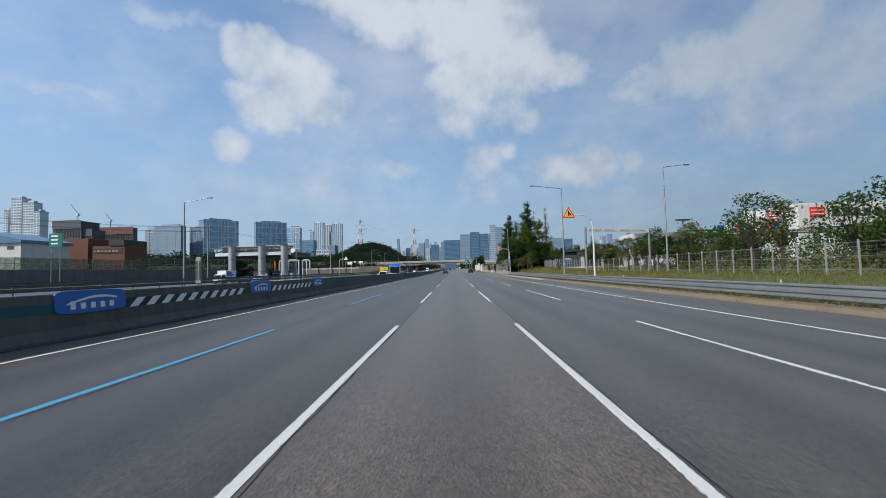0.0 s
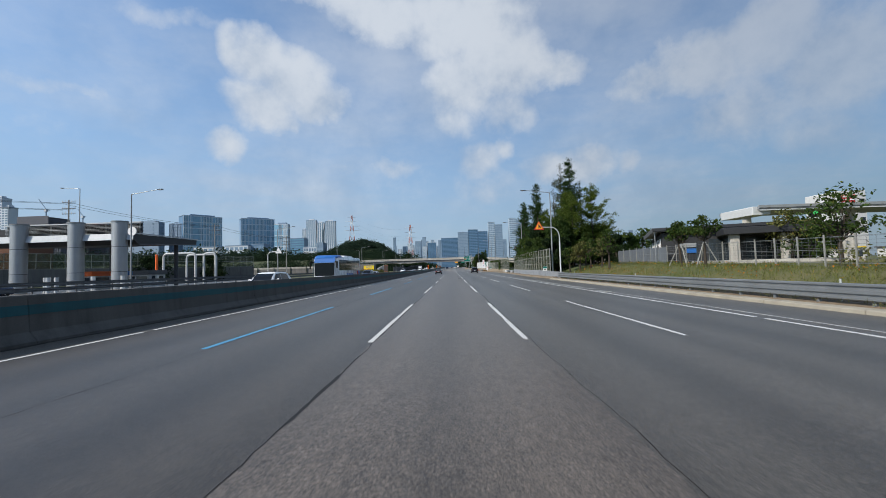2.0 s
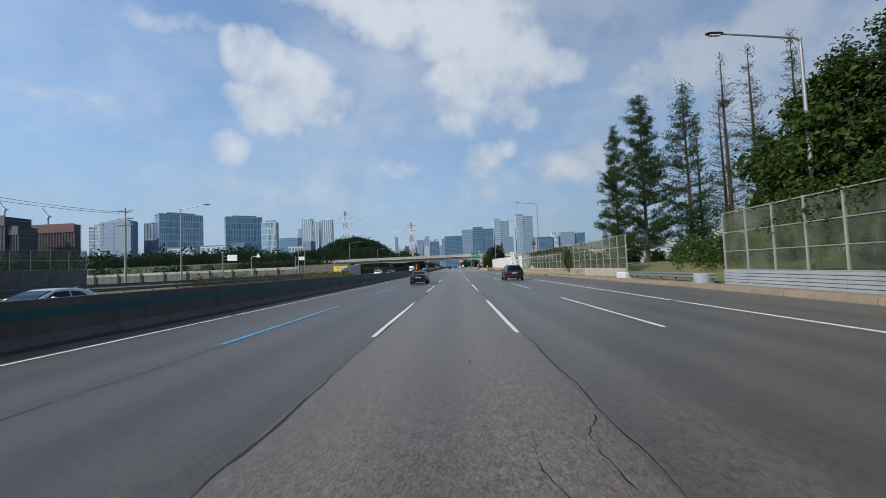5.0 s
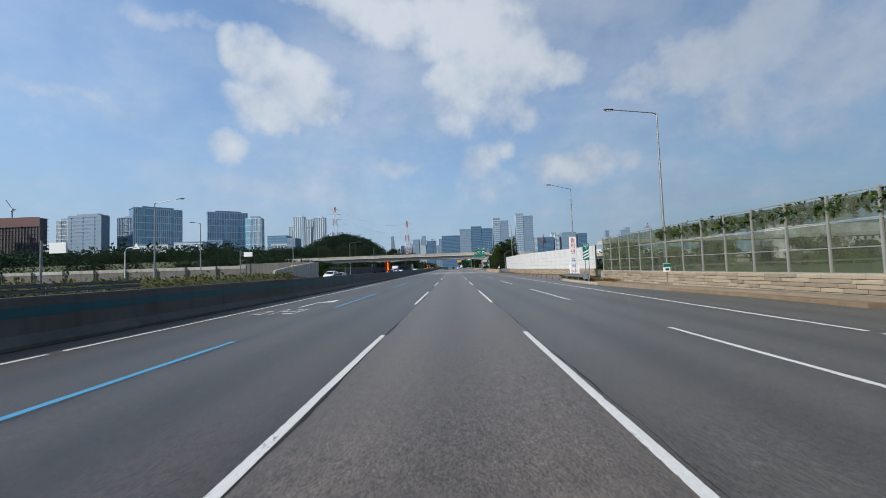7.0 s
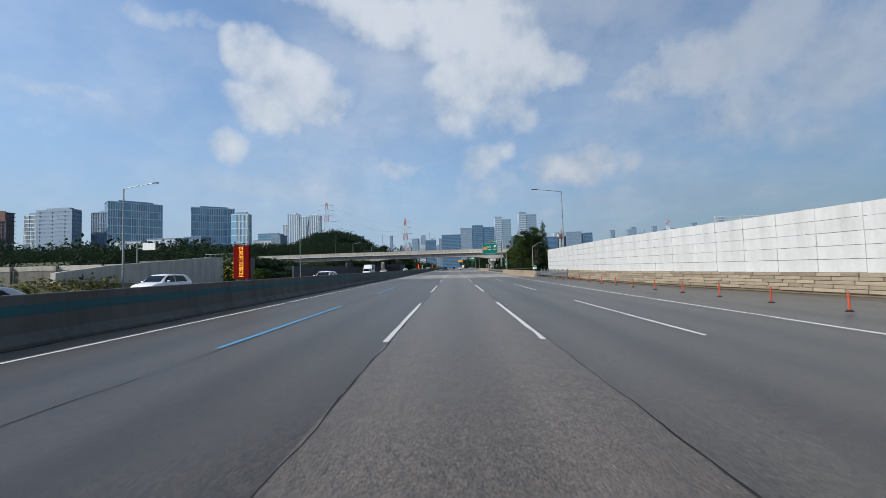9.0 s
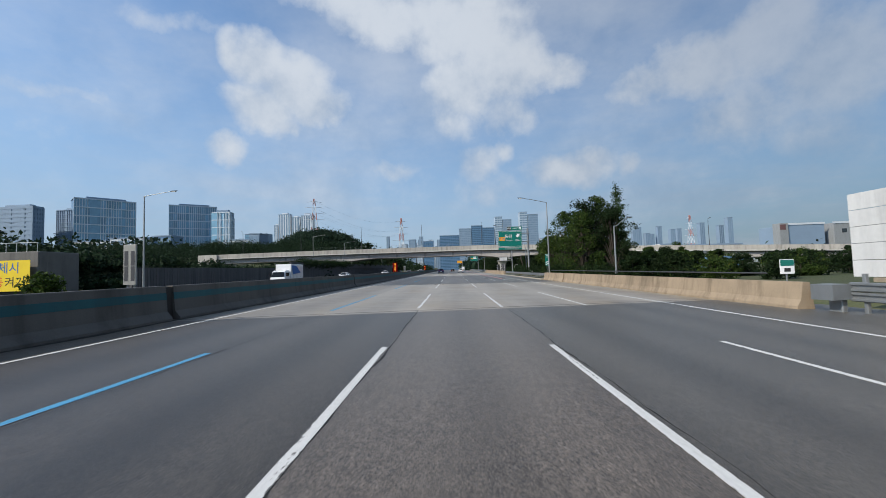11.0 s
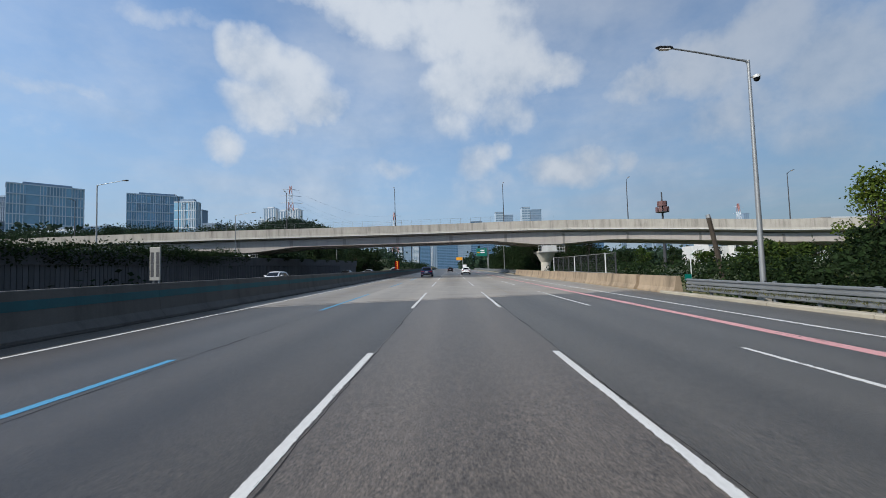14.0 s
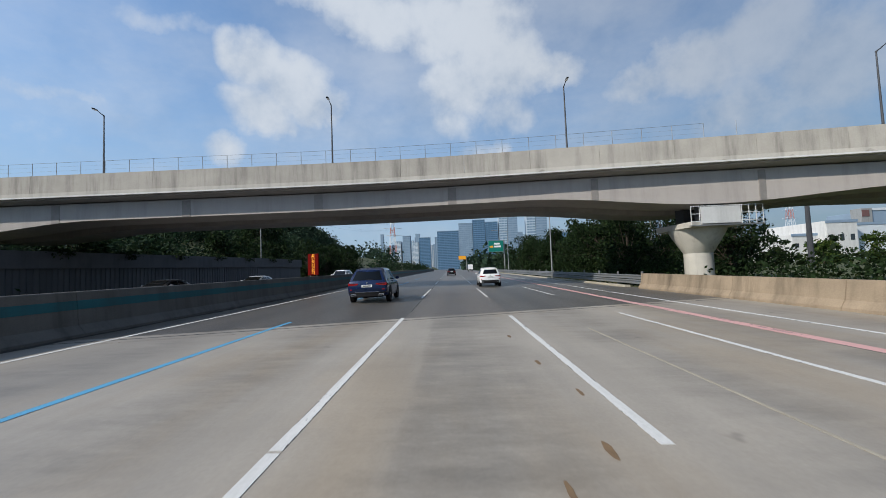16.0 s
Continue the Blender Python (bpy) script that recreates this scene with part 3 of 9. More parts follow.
def letters(text, size, material, parent, at, rot=(90, 0, 0), name="lettering", align="CENTER", depth=0.004):
    """Raised lettering as a mesh."""
    curve = bpy.data.curves.new(name, "FONT")
    curve.body, curve.size, curve.align_x, curve.align_y, curve.extrude = text, size, align, "CENTER", depth
    curve.resolution_u = 3
    carrier = bpy.data.objects.new("carrier", curve)
    scene.collection.objects.link(carrier)
    bpy.context.view_layer.update()
    mesh = bpy.data.meshes.new_from_object(carrier.evaluated_get(bpy.context.evaluated_depsgraph_get()))
    bpy.data.objects.remove(carrier)
    bpy.data.curves.remove(curve)
    mesh.materials.clear()
    mesh.materials.append(M[material])
    ob = new(name, mesh)
    ob.parent = parent
    ob.location = at
    ob.rotation_euler = [radians(a) for a in rot]
    return ob


# ---------------------------------------------------------------- ground and roads
def HX(y):
    """Line of the site hoarding."""
    return 20.3 - 4.1 * smooth(222, 262, y)


def smooth(a, b, t):
    t = min(1.0, max(0.0, (t - a) / (b - a)))
    return t * t * (3 - 2 * t)


def terrain(x, y):
    """Height of the land beside the road."""
    z = level(x, y) - 0.12
    if x > 14.6:
        z += (0.95 + 0.80 * smooth(55, 102, y)) * smooth(14.8, 23.0, x) * (1 - smooth(160, 204, y))
        z -= 0.8 * smooth(15.0, 22.0, x) * smooth(285, 300, y)
    if x < -33:
        z += 14.0 * smooth(430, 520, y) * smooth(34, 80, -x)
        z += 1.4 * smooth(170, 190, y) * (1 - smooth(258, 280, y)) * smooth(33, 35, -x) * (1 - smooth(44, 60, -x))
        z += 4.2 * smooth(319, 322, y) * smooth(50, 54, -x) * (1 - smooth(330, 480, y))
    return z


xs = [-4200, -2500, -1500, -900, -600, -400, -280, -200, -150, -115, -90, -75, -62, -54, -50, -46, -40, -36, -34.5, -33, -31, -20, -9, 0, 8, 14.6, 15.5, 17, 19, 21, 24, 30, 40, 60, 90, 140, 220, 350, 600, 1000, 1800, 4200]
ys = [-600, -300, -150, -80] + list(range(-60, 600, 12)) + [318, 320, 322, 640, 700, 780, 900, 1050, 1250, 1500, 1900, 2500, 3400, 4600]
ys = sorted(set(ys))
land = Shape()
land.add([(x, y, terrain(x, y)) for y in ys for x in xs],
         [(j * len(xs) + i, j * len(xs) + i + 1, (j + 1) * len(xs) + i + 1, (j + 1) * len(xs) + i) for j in range(len(ys) - 1) for i in range(len(xs) - 1)])
land_ob = part("ground", land, "grass", smooth=True)
tagged(land_ob, "dry summer grass and weeds beside the motorway", "ground", kind="structure")

road = thing("road", "multi-lane motorway of grey worn asphalt with concrete bridge decks", "road", 0, 0, 0, kind="structure")
JOINTS = ((284.08, 0.237), (312.9, 0.18), (365.5, 0.40), (408.4, 0.37))
STRIPS = (("asphalt_left", -8.8, 0.06), ("asphalt_centre", 0.06, 3.68), ("asphalt_right", 3.68, 14.3))
for y0, k0, y1, k1, deck in ((-70, 0, *JOINTS[0], 0), (*JOINTS[0], *JOINTS[1], 1), (*JOINTS[1], *JOINTS[2], 0), (*JOINTS[2], *JOINTS[3], 1), (*JOINTS[3], 1500, 0, 0)):
    for key, x0, x1 in STRIPS:
        part("concrete_slab" if deck else "surfacing", along([(x0, 0), (x1, 0), (x1, -0.06), (x0, -0.06)], y0, y1, 12.0, k0, k1), "deck" if deck else key, road)
for yj, kj in JOINTS:
    part("expansion_joint", along([(-8.7, 0.004), (14.2, 0.004), (14.2, 0.001), (-8.7, 0.001)], yj - 0.05, yj + 0.05, 1, kj, kj), "joint", road)
    part("joint_nosing", along([(-8.7, 0.003), (14.2, 0.003), (14.2, 0.001), (-8.7, 0.001)], yj - 0.55, yj - 0.05, 1, kj, kj), "deck", road)
    part("joint_nosing", along([(-8.7, 0.003), (14.2, 0.003), (14.2, 0.001), (-8.7, 0.001)], yj + 0.05, yj + 0.5, 1, kj, kj), "deck", road)


def mark(x0, x1, y0, y1, material, name="lane_line", z=0.006, parent=None, skew=0.0):
    count = max(1, int((y1 - y0) / 10))
    return part(name, along([(x0, z), (x1, z), (x1, z - 0.004), (x0, z - 0.004)], y0, y1, 10.0), material, parent or road)


# broken lane lines: 10 m of paint every 19 m
for key, xc, w, off, near, far in (("white_line", 0.0, 0.13, 0.0, -19, 640), ("white_line", 3.6, 0.13, 0.0, -19, 640), ("white_line", 7.27, 0.12, 0.1, -19, 640), ("blue_line", -3.65, 0.15, -0.4, -19, 480)):
    for i in range(int(near / 19), int(far / 19) + 1):
        y = 19.0 * i + off
        if y < near or y > far:
            continue
        mark(xc - w / 2, xc + w / 2, y, y + 10.1, key)
mark(-3.70, -3.66, 371.0, 379.4, "kerb", "deck_seam", 0.005)
mark(-3.70, -3.66, 390.0, 398.2, "kerb", "deck_seam", 0.005)
mark(-0.065, 0.065, 396.6, 398.95, "white_line")
for y in range(-60, 700, 40):
    mark(-7.33, -7.19, y, y + 39.6, "white_line", "edge_line")
    mark(10.88, 11.03, y, y + 39.6, "white_line", "edge_line")
    if y > 700 - 80:
        mark(-7.33, -7.19, y + 40, y + 420, "white_line", "edge_line")
for y in range(340, 560, 20):
    mark(9.05, 9.4, y, y + 19.97, "pink_line" if y < 375 else "pink_old", "guide_line")
mark(9.05, 9.4, 331.6, 339.97, "pink_line", "guide_line")
# merge hatching on the hard shoulder
def stroke(points):
    part("hatching", Shape().add([(u, v, level(u, v) + 0.006) for u, v in points], [(0, 1, 2, 3)]), "old_line", road)


for i in range(7):
    y = 76.2 + i * 3.4
    stroke(((11.16, y + 5.2), (11.80, y), (11.98, y), (11.30, y + 5.4)))
    if i % 2:
        stroke(((11.5, y + 1.1), (12.5 - 0.06 * i, y + 0.7), (12.5 - 0.06 * i, y + 0.9), (11.5, y + 1.35)))
for i in range(4):
    stroke(((11.12, 73.0 + 0.42 * i), (11.85 - 0.05 * i, 73.2 + 0.42 * i), (11.85 - 0.05 * i, 73.45 + 0.42 * i), (11.12, 73.3 + 0.42 * i)))
mark(11.50, 11.60, 20, 73, "old_line", "edge_line")


def arrow(xc, y0, length, bend, material="white_line"):
    """A road arrow that points ahead, with a head bent to one side."""
    s = Shape()
    y1 = y0 + length
    for pts in ([(xc - 0.08, y0), (xc + 0.08, y0), (xc + 0.08, y1 - 1.6), (xc - 0.08, y1 - 1.6)],
                [(xc - 0.45 + bend, y1 - 1.9), (xc + 0.45 + bend, y1 - 1.9), (xc + bend * 1.6, y1)]):
        s.add([(x, y, level(x, y) + 0.006) for x, y in pts], [tuple(range(len(pts)))])
    return part("arrow_marking", s, material, road)


def road_word(xc, y0, rows):
    """Strokes of a painted word, each a bar (x, y, width, length)."""
    s = Shape()
    for x, y, w, l in rows:
        s.add([(xc + a, y0 + c, level(xc + a, y0 + c) + 0.006) for a, c in ((x, y), (x + w, y), (x + w, y + l), (x, y + l))], [(0, 1, 2, 3)])
    return part("word_marking", s, "old_line", road)


GLYPH = ((-0.9, 0.0, 0.5, 0.28), (-0.9, 0.0, 0.12, 1.3), (-0.52, 0.0, 0.12, 1.3), (-0.9, 1.1, 0.5, 0.28), (-0.1, 0.0, 0.12, 2.2), (-0.1, 1.0, 0.45, 0.25), (0.4, 0.0, 0.55, 0.28), (0.4, 0.9, 0.55, 0.28), (0.4, 1.8, 0.55, 0.28), (0.84, 0.0, 0.12, 2.0))
for y in (107.8, 187.1):
    road_word(-5.6, y, GLYPH)
    arrow(-5.5, y + 3.0, 4.5, 0.42)
road_word(8.9, 319.6, GLYPH)
arrow(9.05, 326.4, 4.9, 0.35)

# cracks that follow the seams of the lanes
rng = random.Random(4)
for xc, y0, y1, w in ((0.085, -60, 284, 0.030), (3.72, -60, 284, 0.014), (-3.5, -60, 284, 0.014), (0.10, 314, 364, 0.024), (3.72, 314, 364, 0.020), (-3.45, 314, 364, 0.016), (0.08, 411, 520, 0.03), (-0.04, 192, 216, 0.035), (0.02, 315, 341, 0.022), (3.6, 315, 341, 0.013), (-3.1, 196, 214, 0.022)):
    y = y0
    while y < y1:
        length = min(19.0, y1 - y)
        s = Shape()
        pts = []
        steps = 90
        for i in range(steps + 1):
            yy = y + length * i / steps
            x = xc + (0.05 + 0.6 * max(0, w - 0.05)) * noise.noise((yy * 0.9, xc, 0)) + 0.9 * max(0, w - 0.03) * noise.noise((yy * 2.3, xc, 9)) + 0.05 * noise.noise((yy * 0.23, xc, 3)) + 0.022 * noise.noise((yy * 5.1, xc, 5))
            ww = w * max(0.22, 0.32 + 1.5 * noise.noise((yy * 0.31, xc, 7)) + 0.8 * noise.noise((yy * 2.7, xc, 2)))
            pts.append((x, yy, ww))
        s.add([(x + k * ww, yy, level(x, yy) + 0.003 + 0.02 * w) for x, yy, ww in pts for k in (-1, 1)], [(2 * i, 2 * i + 1, 2 * i + 3, 2 * i + 2) for i in range(steps)])
        part("crack", s, "crack", road)
        y += length


def crack_line(s, points, w):
    """A ragged crack along a run of points, added to a shape."""
    row = []
    for (xa, ya), (xb, yb) in zip(points, points[1:]):
        n = max(2, int(math.hypot(xb - xa, yb - ya) / 0.09))
        nx, ny = -(yb - ya), xb - xa
        k = math.hypot(nx, ny)
        for i in range(n):
            u = i / n
            x, y = xa + (xb - xa) * u, ya + (yb - ya) * u
            j = 0.03 * noise.noise((x * 4.1, y * 4.1, 1)) + 0.03 * noise.noise((x * 11.0, y * 11.0, 4))
            h = 0.42 * w * max(0.12, 0.7 + 1.1 * noise.noise((x * 3.0, y * 3.0, 6)))
            row.append((x + nx / k * j, y + ny / k * j, nx / k * h, ny / k * h))
    s.add([(x + q * dx, y + q * dy, level(x, y) + 0.0035) for x, y, dx, dy in row for q in (-1, 1)], [(2 * i, 2 * i + 1, 2 * i + 3, 2 * i + 2) for i in range(len(row) - 1)])


fine = Shape()
for run, w in ((((-2.7, 335.7), (0.08, 335.6), (3.1, 335.5)), 0.012), (((-1.1, 337.1), (-0.5, 336.3), (0.05, 335.65)), 0.022), (((-0.35, 335.75), (0.1, 335.6), (0.35, 335.5)), 0.05), (((-0.5, 339.9), (0.15, 339.9)), 0.035), (((0.1, 339.9), (3.6, 340.1)), 0.008), (((3.7, 333.0), (4.6, 334.2), (6.9, 334.0)), 0.012), (((-3.4, 338.5), (-2.4, 337.0), (-0.6, 336.6)), 0.010), (((-3.46, 309.6), (-3.35, 311.0)), 0.02), (((2.85, 126.8), (2.79, 126.0), (2.95, 125.3)), 0.020), (((3.6, 127.2), (3.35, 126.6), (3.4, 125.6)), 0.018), (((2.2, 131.0), (2.35, 129.6)), 0.012)):
    crack_line(fine, run, w)
for i in range(46):
    y = rng.uniform(-5, 282) if i % 3 else rng.uniform(315, 362)
    x = rng.choice((0.9, 2.8, 3.2, 5.0, 6.6, -1.0, -2.7)) + rng.uniform(-0.3, 0.3)
    crack_line(fine, ((x, y), (x + rng.uniform(-0.06, 0.06), y + rng.uniform(0.4, 1.0)), (x + rng.uniform(-0.1, 0.1), y + rng.uniform(1.1, 2.4))), rng.uniform(0.004, 0.008))
part("fine_cracks", fine, "crack", road)["kind"] = "stuff"
# grit swept against the median
for y0 in range(-60, 420, 40):
    grit = Shape()
    edge = [(y0 + 0.4 * i, 0.10 + 0.20 * max(0.0, 0.5 + noise.noise((0.35 * (y0 + 0.4 * i), 2.0, 0)) + 0.5 * noise.noise((1.7 * (y0 + 0.4 * i), 5.0, 0)))) for i in range(101)]
    grit.add([p for y, w in edge for p in ((-8.66, y, level(-8.66, y) + 0.012), (-8.62 + w, y, level(-8.6 + w, y) + 0.004))], [(2 * i, 2 * i + 1, 2 * i + 3, 2 * i + 2) for i in range(100)])
    part("swept_grit", grit, "grit", road)
# loop detectors cut into the surface, a manhole and patches
for xc in (1.97, 5.3, -1.6):
    s = Shape()
    s.add([(xc + r * math.cos(a), 337.5 + r * math.sin(a), level(xc + r * math.cos(a), 337.5 + r * math.sin(a)) + 0.003) for a in [2 * math.pi * j / 40 for j in range(40)] for r in (0.9, 0.918)],
          [(2 * j, 2 * j + 1, (2 * j + 3) % 80, (2 * j + 2) % 80) for j in range(40)])
    part("detector_loop", s, "crack", road)
for xc, yc, rx, ry in ((3.12, 114.5, 0.36, 0.42), (3.05, 113.65, 0.22, 0.26)):
    s = Shape()
    pts = []
    for j in range(40):
        a = 2 * math.pi * j / 40
        q = 1 + 0.35 * noise.noise((1.6 * math.cos(a) + xc * 9, 1.6 * math.sin(a) + yc, 5)) + 0.12 * noise.noise((5 * math.cos(a), 5 * math.sin(a), yc))
        pts.append((xc + rx * q * math.cos(a), yc + ry * q * math.sin(a), level(xc, yc) + 0.004))
    s.add(pts, [tuple(range(40))])
    part("patch", s, "crack" if yc < 114 else "patch", road)
for x0, x1, y0, y1 in ((6.7, 7.6, 336.0, 338.4), (6.0, 8.2, 341.5, 342.6), (9.4, 10.4, 333.0, 344.0), (4.75, 5.0, 29.7, 29.95)):
    s = Shape()
    k = 14
    s.add([((x0 + x1) / 2 + (x1 - x0) / 2 * math.cos(2 * math.pi * j / k) * (1 + 0.2 * rng.uniform(-1, 1)), (y0 + y1) / 2 + (y1 - y0) / 2 * math.sin(2 * math.pi * j / k), level((x0 + x1) / 2, (y0 + y1) / 2) + 0.004) for j in range(k)], [tuple(range(k))])
    part("patch", s, "patch", road)

# rust drips on the second deck and seams in its concrete
for x, y, rx, ry in ((3.04, 398.9, 0.04, 0.2), (3.11, 402.3, 0.04, 0.18), (3.3, 400.6, 0.03, 0.16), (2.5, 398.2, 0.03, 0.2), (3.0, 405.0, 0.04, 0.2), (2.1, 392.0, 0.04, 0.25)):
    s = Shape()
    s.add([(x + rx * math.cos(2 * math.pi * j / 16) * rng.uniform(0.7, 1.2), y + ry * math.sin(2 * math.pi * j / 16), level(x, y) + 0.004) for j in range(16)], [tuple(range(16))])
    part("rust_stain", s, "stain", road)
for x in (5.2,):
    mark(x - 0.025, x + 0.025, 368, 406, "kerb", "deck_seam", 0.005)

# the other carriageway and the toll plaza's apron
opposite = thing("opposite_road", "grey asphalt carriageway for oncoming traffic", "road", 0, 0, 0, kind="structure")
# paved apron between the shoulder and the walls
def apron_edge(y):
    if y < 209:
        return 14.62 + 1.2 * smooth(118, 150, y) - 0.35 * smooth(165, 200, y)
    return 15.05 + 2.0 * smooth(214, 226, y) + (HX(y) - 17.15) * smooth(226, 228, y)


apron = Shape()
steps = [100 + 2.0 * i for i in range(93)]
apron.rings([[(x, y, level(x, y) + z) for x, z in ((14.3, 0.0), (apron_edge(y), 0.004), (apron_edge(y), -0.1), (14.3, -0.1))] for y in steps])
part("apron", apron, "asphalt_right", road)
part("surfacing", along([(-31.5, -0.01), (-9.3, -0.01), (-9.3, -0.06), (-31.5, -0.06)], -120, 1500, 12), "asphalt_right", opposite)
part("surfacing", along([(-76, -0.02), (-31.6, -0.02), (-31.6, -0.06), (-76, -0.06)], 20, 165, 12), "asphalt_left", opposite)
for xc in (-13.2, -16.8, -20.4, -24.0, -27.6):
    for y in range(-20, 440, 20):
        mark(xc - 0.07, xc + 0.07, y, y + 10, "white_line", parent=opposite)

# ---------------------------------------------------------------- barriers, kerbs, rails
SEC = [(-8.62, -0.05), (-8.62, 0.08), (-8.82, 0.32), (-8.90, 1.23), (-8.92, 1.25), (-9.14, 1.25), (-9.16, 1.23), (-9.26, 0.32), (-9.44, 0.08), (-9.44, -0.05)]
BAND = [(-8.849, 0.75), (-8.8725, 1.0), (-8.8845, 1.0), (-8.861, 0.75)]
median = thing("median_barrier", "grimy concrete median barrier with a teal painted stripe", "barrier", 0, 0, 0, kind="structure")
y = -62.0
while y < 640:
    y1 = y + 11.96
    if 276 < y1 < 286:
        y1 = 281.9
    elif 300 < y1 < 313:
        y1 = 310.4
    seg = part("barrier_segment", along(SEC, y, y1, 4.0), "median", median)
    part("stripe", along(BAND, y, y1, 4.0), "teal", seg)
    y = y1 + (0.4 if y1 in (281.9, 310.4) else 0.015)
for ym in (282.1, 310.6):
    part("barrier_gap_cover", along([(-8.92, -0.05), (-8.92, 1.2), (-9.12, 1.2), (-9.12, -0.05)], ym - 0.25, ym + 0.3, 1), "crack", median)

# hazard stripes and blue toll-lane boards hung on the barrier's face
def face_x(z):
    return -8.819 - 0.08 * (z - 0.32) / 0.91


for y0, y1 in ((10.55, 18.65), (21.1, 28.15)):
    hz_panel = thing("hazard_board", "black and white diagonal hazard stripes on the median barrier", "hazard board", 0, 0, 0)
    part("backing", along([(face_x(0.70) + 0.014, 0.70), (face_x(0.99) + 0.014, 0.99), (face_x(0.99) + 0.004, 0.99), (face_x(0.70) + 0.004, 0.70)], y0, y1, 2), "black", hz_panel)
    y = y0 + 0.1
    while y + 0.75 < y1:
        s = Shape()
        pts = [(y, 0.70), (y + 0.36, 0.70), (y + 0.74, 0.99), (y + 0.38, 0.99)]
        s.add([(face_x(z) + d, yy, level(-8.9, yy) + z) for d in (0.012, 0.022) for yy, z in pts], [(0, 1, 2, 3), (7, 6, 5, 4), (0, 4, 5, 1), (1, 5, 6, 2), (2, 6, 7, 3), (3, 7, 4, 0)])
        part("diagonal_stripe", s, "white_sign", hz_panel)
        y += 0.74
for y0, y1 in ((8.1, 10.5), (18.7, 21.05), (28.2, 30.4)):
    board = thing("toll_lane_board", "blue rounded toll-lane board with a pale swoosh on the barrier", "sign", 0, 0, 0, group="toll lane boards")
    c, h = (y0 + y1) / 2, (y1 - y0) / 2
    outline = []
    for i in range(28):
        a = 2 * math.pi * i / 28
        outline.append((c + h * math.copysign(abs(math.cos(a)) ** 0.35, math.cos(a)), 1.0 + 0.32 * math.copysign(abs(math.sin(a)) ** 0.35, math.sin(a))))
    s = Shape()
    s.rings([[(face_x(z) + d, yy, level(-8.9, yy) + z) for yy, z in outline] for d in (0.01, 0.04)])
    part("board", s, "blue", board)
    s = Shape()
    for i in range(12):
        a0, a1 = i / 12, (i + 1) / 12
        q = lambda a: (c - 0.7 * h + 1.4 * h * a, 1.02 + 0.18 * math.sin(2.4 * a) - 0.05)
        (ya, za), (yb, zb) = q(a0), q(a1)
        s.add([(face_x(za) + 0.046, ya, za), (face_x(zb) + 0.046, yb, zb), (face_x(zb) + 0.046, yb, zb + 0.05 + 0.02 * math.sin(3 * a1)), (face_x(za) + 0.046, ya, za + 0.05 + 0.02 * math.sin(3 * a0))], [(0, 1, 2, 3)])
    part("swoosh", s, "white_sign", board, "pale swoosh emblem")
    for i in range(5):
        yy = c - 0.62 * h + 0.27 * h * i
        s = Shape()
        s.add([(face_x(0.8) + 0.046, yy, 0.85), (face_x(0.8) + 0.046, yy + 0.13 * h, 0.85), (face_x(1) + 0.046, yy + 0.13 * h, 1.02 + 0.06 * (i == 0)), (face_x(1) + 0.046, yy, 1.02 + 0.06 * (i == 0))], [(0, 1, 2, 3)])
        part("stroke", s, "white_sign", board)

# kerb and gutter on the nearside
kerb = thing("kerb", "sandy concrete kerb and gutter along the hard shoulder", "kerb", 0, 0, 0, kind="structure")
for y in range(-60, 100, 4):
    part("kerb_stone", along([(14.15, -0.05), (14.15, 0.11), (14.22, 0.14), (14.75, 0.14), (14.75, -0.05)], y, min(y + 3.97, 99.5), 2), "kerb_old" if y < 56 else "kerb", kerb)
for y in range(100, 204, 4):
    off = lambda yy: 1.2 * smooth(118, 150, yy) - 0.35 * smooth(165, 200, yy) - 2.35 * smooth(184, 204, yy)
    part("kerb_stone", along([(14.55, -0.05), (14.6, 0.2), (14.75, 0.26), (15.25, 0.28), (15.25, -0.05)], y, y + 3.97, 2, shift=off), "kerb_old", kerb)
for y in range(203, 224, 3):
    off = lambda yy: -1.0 + 1.9 * smooth(213, 219, yy) + 2.6 * smooth(217, 225, yy)
    part("kerb_stone", along([(14.0, -0.05), (14.0, 0.14), (14.06, 0.18), (14.3, 0.18), (14.3, -0.05)], y, y + 2.97, 1, shift=off), "kerb", kerb)
for y in range(324, 366, 4):
    part("kerb_stone", along([(13.6, -0.05), (13.6, 0.10), (13.66, 0.14), (14.0, 0.14), (14.0, -0.05)], y, y + 3.97, 2), "kerb", kerb)
for y in range(424, 560, 8):
    part("kerb_stone", along([(13.6, -0.05), (13.6, 0.10), (13.66, 0.14), (14.0, 0.14), (14.0, -0.05)], y, y + 7.97, 4), "kerb", kerb)
bed = Shape()
bed.rings([[(x, y, level(x, y) + z) for x, z in ((13.3 + 1.6 * (1 - smooth(186, 204, y)) + 1.9 * smooth(213, 219, y) + 2.6 * smooth(217, 225, y), 0.16), (17.6 + 0.6 * smooth(219, 224, y), 0.12), (17.6 + 0.6 * smooth(219, 224, y), -0.1), (13.3 + 1.6 * (1 - smooth(186, 204, y)) + 1.9 * smooth(213, 219, y) + 2.6 * smooth(217, 225, y), -0.1))] for y in [184 + i for i in range(40)]])
tagged(part("planting_bed", bed, "soil"), "bare brown soil bed behind the kerb", "verge", kind="structure")
verge = part("verge", along([(14.75, -0.1), (14.75, 0.10), (15.6, 0.26), (16.4, 0.1), (16.4, -0.1)], -60, 99, 1.5), "soil")
tagged(verge, "bare brown soil strip behind the kerb", "verge", kind="structure")


